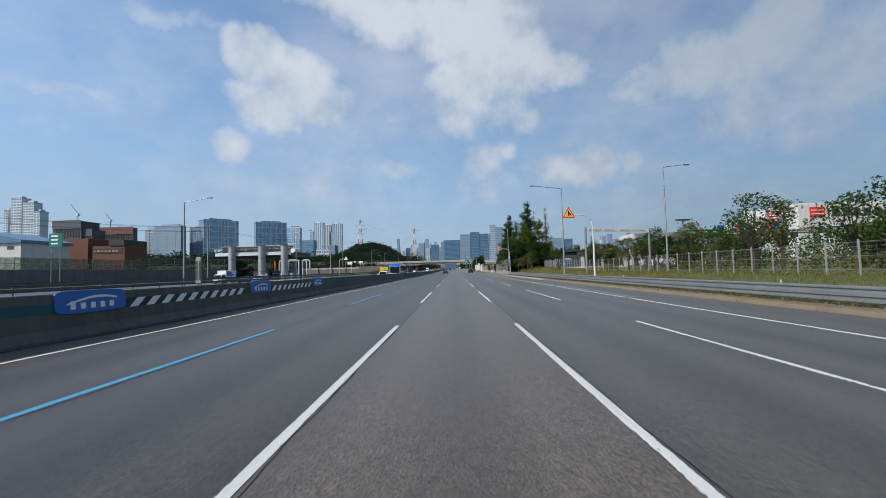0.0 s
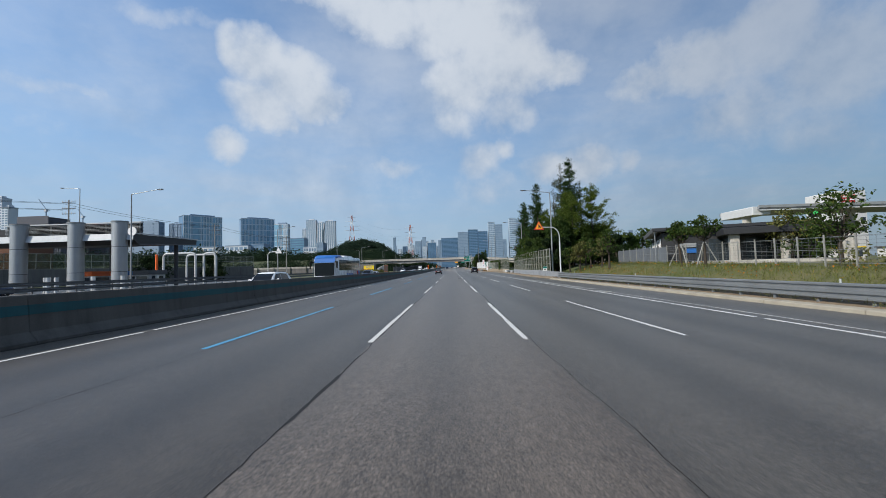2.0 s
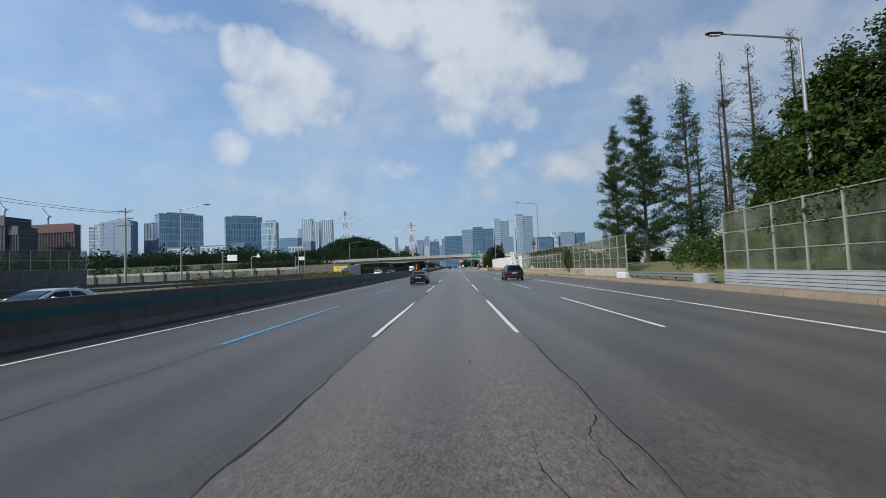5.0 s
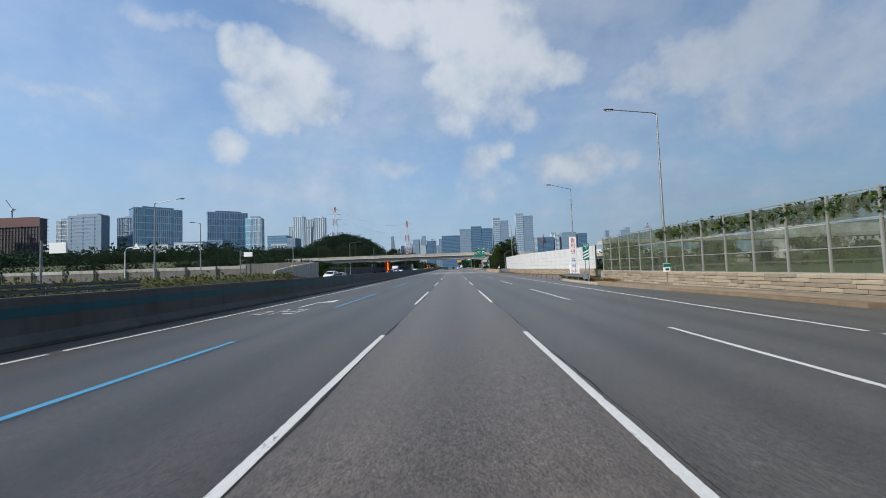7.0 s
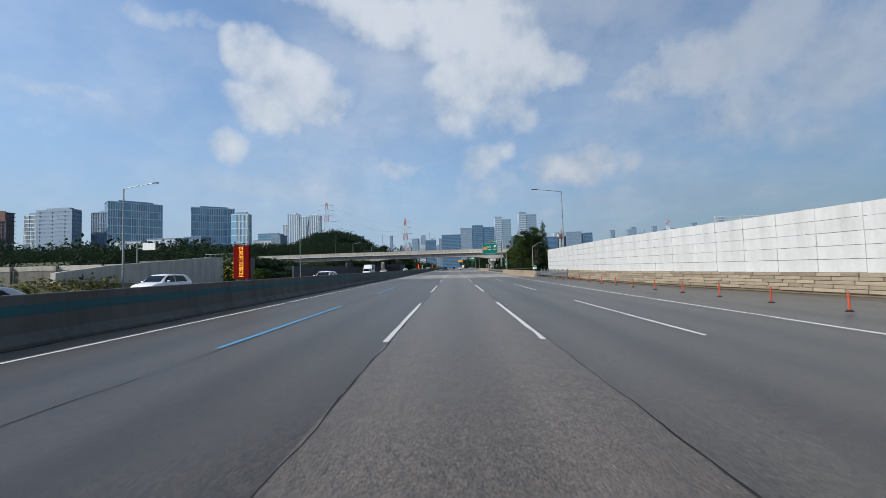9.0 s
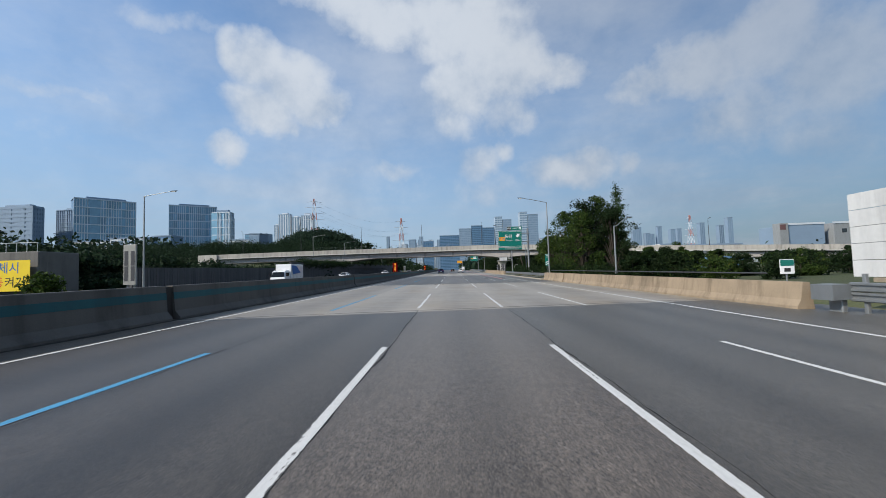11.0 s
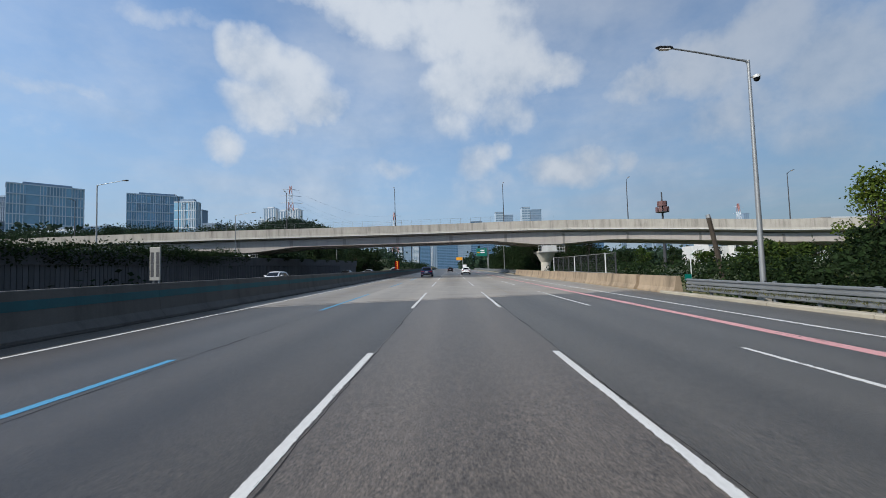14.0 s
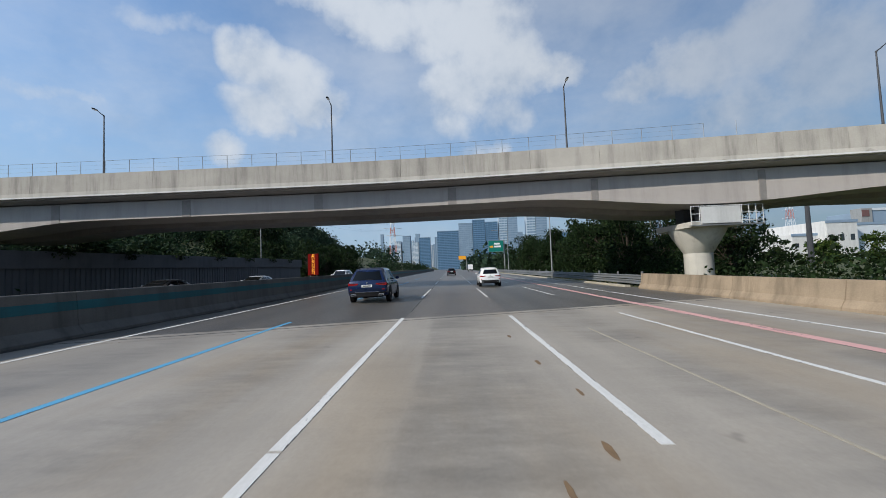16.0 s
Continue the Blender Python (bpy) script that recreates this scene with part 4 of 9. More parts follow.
def wave(x, z, h=0.31, d=0.07):
    """Section of a W-shaped rail that faces the road."""
    front = [(x, z - h / 2), (x - d, z - h * 0.40), (x - d, z - h * 0.22), (x - 0.005, z - 0.03), (x - 0.005, z + 0.03), (x - d, z + h * 0.22), (x - d, z + h * 0.40), (x, z + h / 2)]
    return front + [(a + 0.012, b) for a, b in reversed(front)]


def guardrail(x, y0, y1, heights, label, every=2.0, top=0.74, post_side=0.09, key="steel"):
    g = thing("guardrail", label, "guardrail", 0, 0, 0)
    for z in heights:
        y = y0
        while y < y1 - 0.1:
            part("rail", along(wave(x, z), y, min(y + 4.0, y1), 2.0), key, g)
            y += 4.0
    first = None
    y = y0 + 0.6
    while y < y1:
        if first is None:
            first = part("post", Shape().box(-0.06, 0.06, -0.06, 0.06, -0.25, top, 0.012), key, g, at=(x + post_side, y, ground(y)))
        else:
            reuse(first, (x + post_side, y, ground(y)))
        y += every
    return g


guardrail(15.0, -60, 98.6, (0.46, 0.71), "galvanised steel guardrail on posts beside the grass verge")
guardrail(13.6, 207.6, 214.5, (0.62,), "short galvanised guardrail beside the shoulder", 2.0)
guardrail(14.35, 324, 366.5, (0.36, 0.70), "two-beam galvanised guardrail beside the trees", 2.0, 0.72)
guardrail(14.35, 422.5, 560, (0.36, 0.70), "two-beam galvanised guardrail beyond the bridge", 4.0, 0.9)
guardrail(16.6, 146, 158.5, (0.65,), "galvanised guardrail closing the gap between sound walls")
guardrail(14.6, 266, 281.0, (0.52, 0.84), "galvanised guardrail running into the concrete parapet", 2.0, 1.1)
guardrail(-32.4, 20, 215, (0.85, 1.30), "weathered two-beam guardrail across the oncoming lanes", 4.0, 1.5, -0.09, "old_steel")

for y0, y1, label in ((282.2, 323.5, "tan stained concrete bridge parapet"), (367.0, 422.3, "brown streaked concrete bridge parapet")):
    par = thing("bridge_parapet", label, "parapet", 0, 0, 0, kind="structure")
    cut = 313.9 if y0 < 300 else 371.6 if y0 < 380 else 0
    y = y0
    while y < y1 - 0.5:
        ye = min(y + 5.2, y1)
        if y < cut - 0.3 < ye:
            ye = cut - 0.3
        elif y < cut + 0.2 and y > cut - 1:
            ye = min(y + 5.2, y1)
        part("parapet_segment", along([(13.80, -0.1), (13.80, 0.10), (13.94, 0.34), (14.04, 0.97), (14.28, 0.97), (14.42, -0.1)], y, ye, 2.6), "barrier", par)
        y = ye + (0.5 if abs(ye - (cut - 0.3)) < 0.01 else 0.02)
    part("gap_filler", along([(14.10, -0.1), (14.10, 0.86), (14.24, 0.86), (14.24, -0.1)], cut - 0.35, cut + 0.25, 1), "soil", par)
    if y0 < 300:
        rail = Shape()
        rail.tube([(14.14, yy, ground(yy) + 1.10) for yy in range(284, 323, 3)], 0.035, 6)
        part("handrail", rail, "dark_steel", par)
end_block = thing("low_slatted_wall", "grey slatted low wall at the end of the guardrail", "low wall", 14.75, 99.2)
part("block", Shape().box(0.62, 0.88, 3.6, 5.7, -0.1, 0.94, 0.02), "siding", end_block)
part("backing", Shape().box(0.68, 0.86, -0.6, 3.6, -0.1, 0.92), "groove", end_block)
for q in range(6):
    part("slat", Shape().box(0.62, 0.70, -0.6, 3.6, 0.02 + 0.155 * q, 0.145 + 0.155 * q, 0.008), "siding", end_block)
end_block = thing("rail_terminal", "flat grey steel guardrail terminal with bolts", "rail terminal", 13.52, 206.6)
part("plate", Shape().box(-0.03, 0.03, -0.2, 1.5, 0.36, 0.90, 0.02), "steel", end_block)
for dy in (0.0, 0.3):
    for dz in (0.5, 0.75):
        part("bolt", Shape().disc((-0.03, dy, dz), 0.04, -0.03, 0.01, 8, "x"), "dark_steel", end_block)
part("foot", Shape().box(0.03, 0.14, 0.2, 0.36, -0.05, 0.85, 0.02), "steel", end_block)
end_block = thing("rail_terminal", "grey steel guardrail terminal at the parapet", "rail terminal", 14.45, 281.3)
part("cover", Shape().slab([(-0.5, 0.40), (0.28, 0.44), (0.32, 0.82), (0.1, 0.93), (-0.5, 0.92)], -0.35, 0.5), "steel", end_block)
part("foot", Shape().box(-0.1, 0.1, -0.2, 0.3, -0.05, 0.42, 0.03), "steel", end_block)
end_block = thing("rail_terminal", "white steel guardrail terminal beside the sound wall", "rail terminal", 16.9, 158.6)
part("cover", Shape().box(-0.7, 0.35, -0.8, 0.9, -0.05, 0.75, 0.08), "white_pole", end_block)
for y in (147.0, 210.4):
    end_block = thing("drum_barrier", "white round crash drum at the end of the rail", "crash drum", 16.4, y)
    part("drum", Shape().rings([[(r * math.cos(a), r * math.sin(a), z) for a in [2 * math.pi * j / 16 for j in range(16)]] for r, z in ((0.5, -0.05), (0.5, 0.75), (0.42, 0.82))]), "siding", end_block, smooth=True)


# ---------------------------------------------------------------- sound walls
def sound_wall(name, label, x_of, y0, y1, bay, base, base_mat, style):
    w = thing(name, label, "sound wall", 0, 0, 0)
    lines = (0.95, 1.92, 2.92, 3.97)
    count = int(round((y1 - y0) / bay))
    bay = (y1 - y0) / count
    post0 = pane0 = None
    for i in range(count + 1):
        y = y0 + bay * i
        x = x_of(y)
        if post0 is None:
            post0 = part("post", Shape().box(-0.05, 0.05, -0.04, 0.04, 0.0, 4.02), "post", w, at=(x, y, ground(y)))
        else:
            reuse(post0, (x, y, ground(y)))
        if i == count:
            break
        xa, xb = x_of(y), x_of(y + bay)
        turn = -math.atan2(xb - xa, bay)
        for j in range(3):
            if pane0 is None:
                pane0 = part("pane", Shape().box(-0.012, 0.012, 0.06, bay - 0.06, 0.05, lines[1] - lines[0] - 0.02), "panel", w, at=(xa, y, ground(y) + lines[j]))
            else:
                reuse(pane0, (xa, y, ground(y) + lines[j]), rz=turn)
        for z in lines:
            part("rail", Shape().add([(x + dx, yy, ground(yy) + z + dz) for x, yy in ((xa, y + 0.05), (xb, y + bay - 0.05)) for dx, dz in ((-0.03, -0.022), (0.03, -0.022), (0.03, 0.022), (-0.03, 0.022))],
                                     [(0, 1, 5, 4), (1, 2, 6, 5), (2, 3, 7, 6), (3, 0, 4, 7), (0, 3, 2, 1), (4, 5, 6, 7)]), "post", w)
        if style == "siding":
            s = Shape()
            ring = lambda yy, x: [(x - 0.12, yy, ground(yy) - 0.1), (x + 0.1, yy, ground(yy) - 0.1), (x + 0.1, yy, ground(yy) + 0.94), (x - 0.12, yy, ground(yy) + 0.94)]
            s.rings([ring(y, xa), ring(y + bay, xb)])
            plain = i % 9 in (4, 5)
            part("base_panel", s, "siding" if plain else "groove", w)
            if not plain:
                for q in range(6):
                    s = Shape()
                    for dx in (0,):
                        z0 = 0.02 + 0.155 * q
                        ring = lambda yy, x: [(x - 0.155, yy, ground(yy) + z0), (x - 0.118, yy, ground(yy) + z0), (x - 0.118, yy, ground(yy) + z0 + 0.125), (x - 0.145, yy, ground(yy) + z0 + 0.125)]
                        s.rings([ring(y + 0.01, xa), ring(y + bay - 0.01, xb)])
                    part("slat", s, "siding", w)
        else:
            s = Shape()
            ring = lambda yy, x: [(x - 0.10, yy, ground(yy) - 0.1), (x + 0.12, yy, ground(yy) - 0.1), (x + 0.12, yy, ground(yy) + 0.94), (x - 0.10, yy, ground(yy) + 0.94)]
            s.rings([ring(y, xa), ring(y + bay, xb)])
            part("base_panel", s, "kerb", w)
    return w


wall_a = sound_wall("sound_wall", "dusty clear-panel sound wall on grey slatted base, ivy overhanging", lambda y: 15.55 + 1.2 * smooth(118, 150, y), 105.0, 145.3, 1.83, 0.95, "siding", "siding")
XB = lambda y: 17.4 - 1.25 * smooth(165, 202, y)
wall_b = sound_wall("sound_wall", "dusty clear-panel sound wall on a sandstone base", XB, 160.0, 210.2, 1.93, 0.95, "stone", "stone")
# sandstone courses in front of the second wall's base
rng = random.Random(8)
block0 = {}
for y_start, y_end, rows, xf in ((172.0, 210.0, 5, lambda y: XB(y) - 0.13), (225.0, 281.0, 5, lambda y: 20.3 - 4.1 * smooth(222, 262, y) - 0.12)):
    course = thing("stone_base", "tan sandstone block base course under the wall", "stone base", 0, 0, 0, kind="structure")
    back = Shape()
    rr = []
    for i in range(25):
        yy = y_start + (y_end - y_start) * i / 24
        rr.append([(xf(yy) + 0.05, yy, ground(yy) - 0.1), (xf(yy) + 0.3, yy, ground(yy) - 0.1), (xf(yy) + 0.3, yy, ground(yy) + 0.93), (xf(yy) + 0.05, yy, ground(yy) + 0.93)])
    back.rings(rr)
    part("backing", back, "soil", course)
    for r in range(rows):
        y = y_start - rng.uniform(0, 0.6)
        while y < y_end:
            l = rng.choice((0.7, 0.9, 1.1, 1.4, 1.7))
            key = l
            if key not in block0:
                block0[key] = part("stone_block", Shape().box(-0.02, 0.12, 0.012, l - 0.012, 0.01, 0.165, 0.018), "stone", course, at=(xf(y) - rng.uniform(0, 0.025), y, ground(y) + 0.03 + 0.18 * r))
            else:
                o = reuse(block0[key], (xf(y) - rng.uniform(0, 0.025), y, ground(y) + 0.03 + 0.18 * r), rz=-math.atan2(xf(y + 1) - xf(y), 1.0))
                o.parent = course
            y += l

# white site hoarding
hoard = thing("site_hoarding", "tall white corrugated site hoarding, slightly stained", "hoarding", 0, 0, 0)
sheet = {}
y = 224.4
i = 0
while y < 281.4:
    turn = -math.atan2(HX(y + 2) - HX(y), 2.0)
    for q in range(5):
        prof = []
        for k in range(13):
            yy = 2.0 * k / 12
            prof.append((yy, 0.007 * (k % 2)))
        s = Shape()
        z0, z1 = 0.94 + 0.605 * q, 0.94 + 0.605 * q + 0.586
        s.add([(-0.02 - d, yy, z) for z in (z0, z1) for yy, d in prof] + [(0.02, yy, z) for z in (z0, z1) for yy, d in prof],
              [(k, k + 1, 13 + k + 1, 13 + k) for k in range(12)] + [(26 + k + 1, 26 + k, 39 + k, 39 + k + 1) for k in range(12)] + [(0, 13, 39, 26), (12, 38, 51, 25)])
        if q not in sheet:
            sheet[q] = part("sheet", s, "hoarding", hoard, at=(HX(y), y, ground(y)))
            sheet[q].rotation_euler = (0, 0, turn)
        else:
            reuse(sheet[q], (HX(y) + rng.uniform(-0.012, 0.012), y, ground(y)), rz=turn)
    if i % 3 == 0:
        part("stud", Shape().box(0.03, 0.11, -0.04, 0.04, 0.0, 3.95), "dark_steel", hoard, at=(HX(y), y, ground(y)))
    y += 2.005
    i += 1
part("end_post", Shape().box(-0.05, 0.12, -0.1, 0.0, 0.0, 4.0), "dark_steel", hoard, at=(HX(224.4), 224.4, ground(224)))

# orange delineators along the shoulder
first = None
for i in range(18):
    y = 215.9 + 3.05 * i
    x = 13.3 + 0.35 * smooth(225, 262, y)
    if first is None:
        first = thing("delineator", "plain orange flexible delineator post on a black foot", "delineator", x, y, group="delineators on the shoulder")
        part("base", Shape().rings([[(r * math.cos(a), r * math.sin(a), z) for a in [2 * math.pi * j / 12 for j in range(12)]] for r, z in ((0.11, 0.0), (0.11, 0.03), (0.05, 0.06))]), "black", first)
        part("post", Shape().tube([(0, 0, 0.05), (0, 0, 0.60)], [0.034, 0.030], 10), "post_red", first, smooth=True)
    else:
        o = copy_thing(first, pose(x, y, ground(y)))


# ---------------------------------------------------------------- overpass
over = thing("overpass", "pale concrete road bridge with haunched girder crossing the motorway", "bridge", 0, 0, 0)
OX0, OX1, OY0, OY1 = -92.0, 150.0, 427.4, 440.2


def rise(x):
    """The deck falls away beyond the nearside pier."""
    q = max(0.0, min(x, 55.0) - 5.0)
    return -0.001 * q * q - 0.05 * max(0.0, x - 55.0) - 0.00012 * max(0.0, -x - 40) ** 2


def bend(x):
    """The deck curves towards the viewer on the nearside."""
    q = max(0.0, min(x, 45.0) + 10.0)
    return -0.0036 * q * q - 0.40 * max(0.0, x - 45.0)


def haunch(x):
    best = min(abs(x - p) for p in (-103.0, -41.0, 21.0, 84.0, 146.0))
    return 8.75 - 0.95 * (1 - smooth(0.0, 13.0, best))


def lengthwise(profile, x0, x1, step):
    s = Shape()
    k = int(round((x1 - x0) / step))
    s.rings([[(x, y + bend(x), z) for y, z in profile(x)] for x in [x0 + (x1 - x0) * i / k for i in range(k + 1)]])
    return s


part("deck", lengthwise(lambda x: [(OY0, 10.62 + rise(x)), (OY1, 10.62 + rise(x)), (OY1, 10.95 + rise(x)), (OY0, 10.95 + rise(x))], OX0, OX1, 4), "concrete", over)
part("drip_edge", lengthwise(lambda x: [(OY0 - 0.05, 10.55 + rise(x)), (OY0 + 0.25, 10.55 + rise(x)), (OY0 + 0.25, 10.66 + rise(x)), (OY0 - 0.05, 10.66 + rise(x))], OX0, OX1, 4), "hoarding", over)
part("soffit", lengthwise(lambda x: [(OY0 + 0.3, 10.45 + rise(x)), (OY0 + 1.17, 10.3 + rise(x)), (OY1 - 1.9, 10.15 + rise(x)), (OY1 - 0.3, 10.4 + rise(x)), (OY1 - 0.3, 10.62 + rise(x)), (OY0 + 0.3, 10.62 + rise(x))], OX0, OX1, 4), "girder", over)
for ya in (OY0 + 1.2, OY1 - 5.2):
    part("girder", lengthwise(lambda x: [(ya, 10.2 + rise(x)), (ya, haunch(x) + rise(x)), (ya + 3.6, haunch(x) + rise(x)), (ya + 3.6, 10.2 + rise(x))], OX0, OX1, 1.5), "girder", over)
x = OX0
while x < OX1 - 1:
    for yy in (OY0, OY1 - 0.34):
        part("parapet_panel", lengthwise(lambda q: [(yy, 10.64 + rise(q)), (yy + 0.34, 10.64 + rise(q)), (yy + 0.3, 12.38 + rise(q)), (yy + 0.04, 12.38 + rise(q))], x + 0.01, min(x + 4.99, OX1), 2.5), "stained", over)
    x += 5.0
# web stiffeners at the girder splices
x = OX0 + 6
while x < OX1:
    part("splice_plate", Shape().box(x - 0.35, x + 0.35, OY0 + bend(x) + 1.17, OY0 + bend(x) + 1.25, haunch(x) + rise(x) + 0.02, 10.1 + rise(x)), "splice", over)
    x += 11.0
fence = thing("bridge_fence", "thin grey wire fence on the bridge parapet", "fence", 0, 0, 0)
for i in range(38):
    x = -52 + 2.0 * i
    part("post", Shape().tube([(x, OY0 + bend(x) + 0.2, 12.36 + rise(x)), (x, OY0 + bend(x) + 0.2, 13.45 + rise(x))], 0.022, 5), "pole", fence)
for z, thick in ((12.75, 0.005), (13.1, 0.005), (13.44, 0.012)):
    part("wire", Shape().tube([(x, OY0 + bend(x) + 0.2, z + rise(x)) for x in range(-52, 23, 6)], thick, 4), "pole", fence)


def pier(x):
    p = thing("bridge_pier", "flared concrete bridge pier with an inspection platform", "pier", x, 431.2 + bend(x), ground(431) - 0.5, group="bridge piers")
    part("column", Shape().rings([[(1.0 * math.cos(a), 1.05 * math.sin(a), z) for a in [2 * math.pi * j / 24 for j in range(24)]] for z in (-0.5, 2.5)]), "concrete", p, smooth=True)
    part("flare", Shape().rings([[((1.0 + w) * math.cos(a), (1.05 + w * 1.6) * math.sin(a), z) for a in [2 * math.pi * j / 24 for j in range(24)]] for w, z in ((0.0, 2.5), (0.06, 2.6), (0.42, 3.3), (0.80, 4.1), (0.85, 4.35))]), "concrete", p, smooth=True)
    part("cap", Shape().box(-1.85, 1.85, -2.6, 2.6, 4.35, 4.75, 0.05), "concrete", p)
    for yy in (-1.7, 1.0):
        part("bearing", Shape().box(-0.7, 0.7, yy - 0.6, yy + 0.6, 4.75, 6.1), "dark_steel", p)
    part("platform_panel", Shape().box(-1.3, 1.5, -2.9, -2.82, 4.55, 5.75), "hoarding", p)
    for xx in (-2.0, -1.4, 1.6, 2.1, 2.6, 3.1):
        part("rail_post", Shape().tube([(xx, -2.86, 4.45), (xx, -2.86, 5.85)], 0.03, 5), "white_pole", p)
    for z in (4.7, 5.25, 5.8):
        part("handrail", Shape().tube([(-2.0, -2.86, z), (3.1, -2.86, z)], 0.03, 5), "white_pole", p)
    part("floor_plate", Shape().box(-2.0, 3.1, -2.95, -2.55, 4.38, 4.46), "steel", p)
    return p


pier(21.0)
pier(-41.0)
pier(84.0)

abut = thing("bridge_abutment", "concrete bridge abutment in the bank", "abutment", -92, 428)
part("block", Shape().box(-6, 1.5, -1.2, 13, -2, 9.8, 0.1), "concrete", abut)


# ---------------------------------------------------------------- lamps
def street_lamp(x, y, h, arm, turn, label, z=None, material="pole", group="street lamps", up=0.2):
    """turn 0 holds the arm towards -x."""
    l = thing("street_lamp", label, "street lamp", x, y, z, turn, group)
    part("base", Shape().box(-0.2, 0.2, -0.2, 0.2, -0.3, 0.12, 0.03), "concrete", l)
    part("pole", Shape().tube([(0, 0, 0.0), (0, 0, 1.2), (0, 0, h)], [0.125, 0.115, 0.06], 10), material, l, smooth=True)
    pts = [(0, 0, h - 0.15), (-0.12, 0, h - 0.02), (-0.4, 0, h + 0.03), (-arm * 0.6, 0, h + up * 0.6), (-arm, 0, h + up)]
    part("arm", Shape().tube(pts, [0.055, 0.05, 0.045, 0.04, 0.035], 8), material, l, smooth=True)
    head = part("lamp_head", Shape().rings([[(-arm + 0.15 - q * 0.75, w * math.cos(a), h + up + 0.035 * q + t * math.sin(a)) for a in [2 * math.pi * j / 8 for j in range(8)]] for q, w, t in ((0, 0.06, 0.05), (0.15, 0.14, 0.07), (0.8, 0.15, 0.06), (1.0, 0.07, 0.03))]), "dark_steel", l, "dark grey lamp head", smooth=True)
    part("lens", Shape().box(-arm - 0.45, -arm + 0.02, -0.10, 0.10, h + up - 0.075, h + up - 0.05), "white_sign", head)
    part("hatch", Shape().box(-0.05, 0.05, -0.128, -0.108, 0.5, 0.85), "dark_steel", l)
    return l


R_LAMPS = ((16.0, 51.2, 12.0), (16.0, 105.4, 12.0), (17.9, 141.0, 11.3), (18.3, 203.0, 13.4), (19.8, 232.5, 13.0), (16.9, 276.0, 12.0), (15.3, 326.1, 11.0), (15.35, 362.4, 10.8), (16.2, 455.0, 10.5), (16.2, 500.0, 10.5))
for x, y, h in R_LAMPS:
    street_lamp(x, y, h, 3.0 if y == 232.5 else 3.5, 0, "tall grey street lamp with one arm over the hard shoulder", up=0.7 if y in (232.5, 362.4, 326.1) else 0.4)
for x, y, h in ((-34.0, 51.2, 11.6), (-36.1, 95.6, 11.6), (-35.9, 136.5, 11.2), (-33.8, 175.6, 10.8), (-36.3, 222.4, 11.2), (-33.9, 262.0, 11.2), (-34.2, 314.2, 11.2), (-41.0, 393.0, 12.7), (-38.6, 420.8, 12.4), (-33.0, 470.0, 11.0)):
    street_lamp(x, y, h, 3.3, 180, "tall grey street lamp beside the oncoming lanes", up=0.45)
camera_dome = thing("traffic_camera", "small round traffic camera on a short bracket of the lamp pole", "camera", 15.35, 362.4)
part("bracket", Shape().tube([(0.05, 0, 10.0), (0.28, -0.05, 10.05)], 0.03, 6), "pole", camera_dome)
part("housing", Shape().rings([[(0.30 + r * math.cos(a), -0.05 + r * math.sin(a), z) for a in [2 * math.pi * j / 12 for j in range(12)]] for r, z in ((0.05, 10.12), (0.14, 10.08), (0.15, 9.95))]), "white_pole", camera_dome, smooth=True)
part("dome", Shape().rings([[(0.30 + r * math.cos(a), -0.05 + r * math.sin(a), z) for a in [2 * math.pi * j / 12 for j in range(12)]] for r, z in ((0.13, 9.95), (0.12, 9.87), (0.07, 9.81), (0.01, 9.79))]), "car_glass", camera_dome, smooth=True)
lean_post = thing("leaning_post", "weathered timber post leaning over the bank", "post", 19.6, 371.5)
part("shaft", Shape().tube([(0.05, 0, -0.3), (-0.35, 0, 2.4), (-0.78, 0, 4.7)], [0.17, 0.15, 0.14], 9), "bark", lean_post, smooth=True)
part("cap", Shape().tube([(-0.77, 0, 4.62), (-0.81, 0, 4.85)], [0.16, 0.12], 9), "pole", lean_post)
side_sign = thing("bank_sign", "small green sign on a thin white post by the parapet", "sign", 17.2, 371.0)
part("post", Shape().tube([(0, 0, -0.2), (0, 0, 2.2), (0.3, 0, 2.45), (0.9, 0, 2.55)], 0.035, 8), "white_pole", side_sign, smooth=True)
part("plate", Shape().box(-0.45, 0.0, -0.04, -0.01, 0.55, 0.95, 0.01), "green_sign", side_sign)
street_lamp(-41.2, 239.9, 9.8, 1.2, 0, "slim grey street lamp on the ramp beyond the hedge", 1.6)
street_lamp(28.5, 49.8, 13.3, 2.7, 180, "tall grey street lamp behind the wire fence", 0.7)
street_lamp(19.7, 313.4, 6.4, 2.0, 200, "shorter grey lamp with a slanting arm beside the trees", 0.6, up=1.0)
street_lamp(-63, 118, 17.5, 3.0, 0, "tall street lamp beyond the toll plaza")
for x in (-86.5, -61.8, -36.2, -10.8, 14.1, 39.2, 64.5, 90.0):
    street_lamp(x, 439.4 + bend(x), 11.2, 1.0, 90, "slim dark lamp on the far side of the bridge", 11.0 + rise(x), "dark_steel", "bridge lamps")


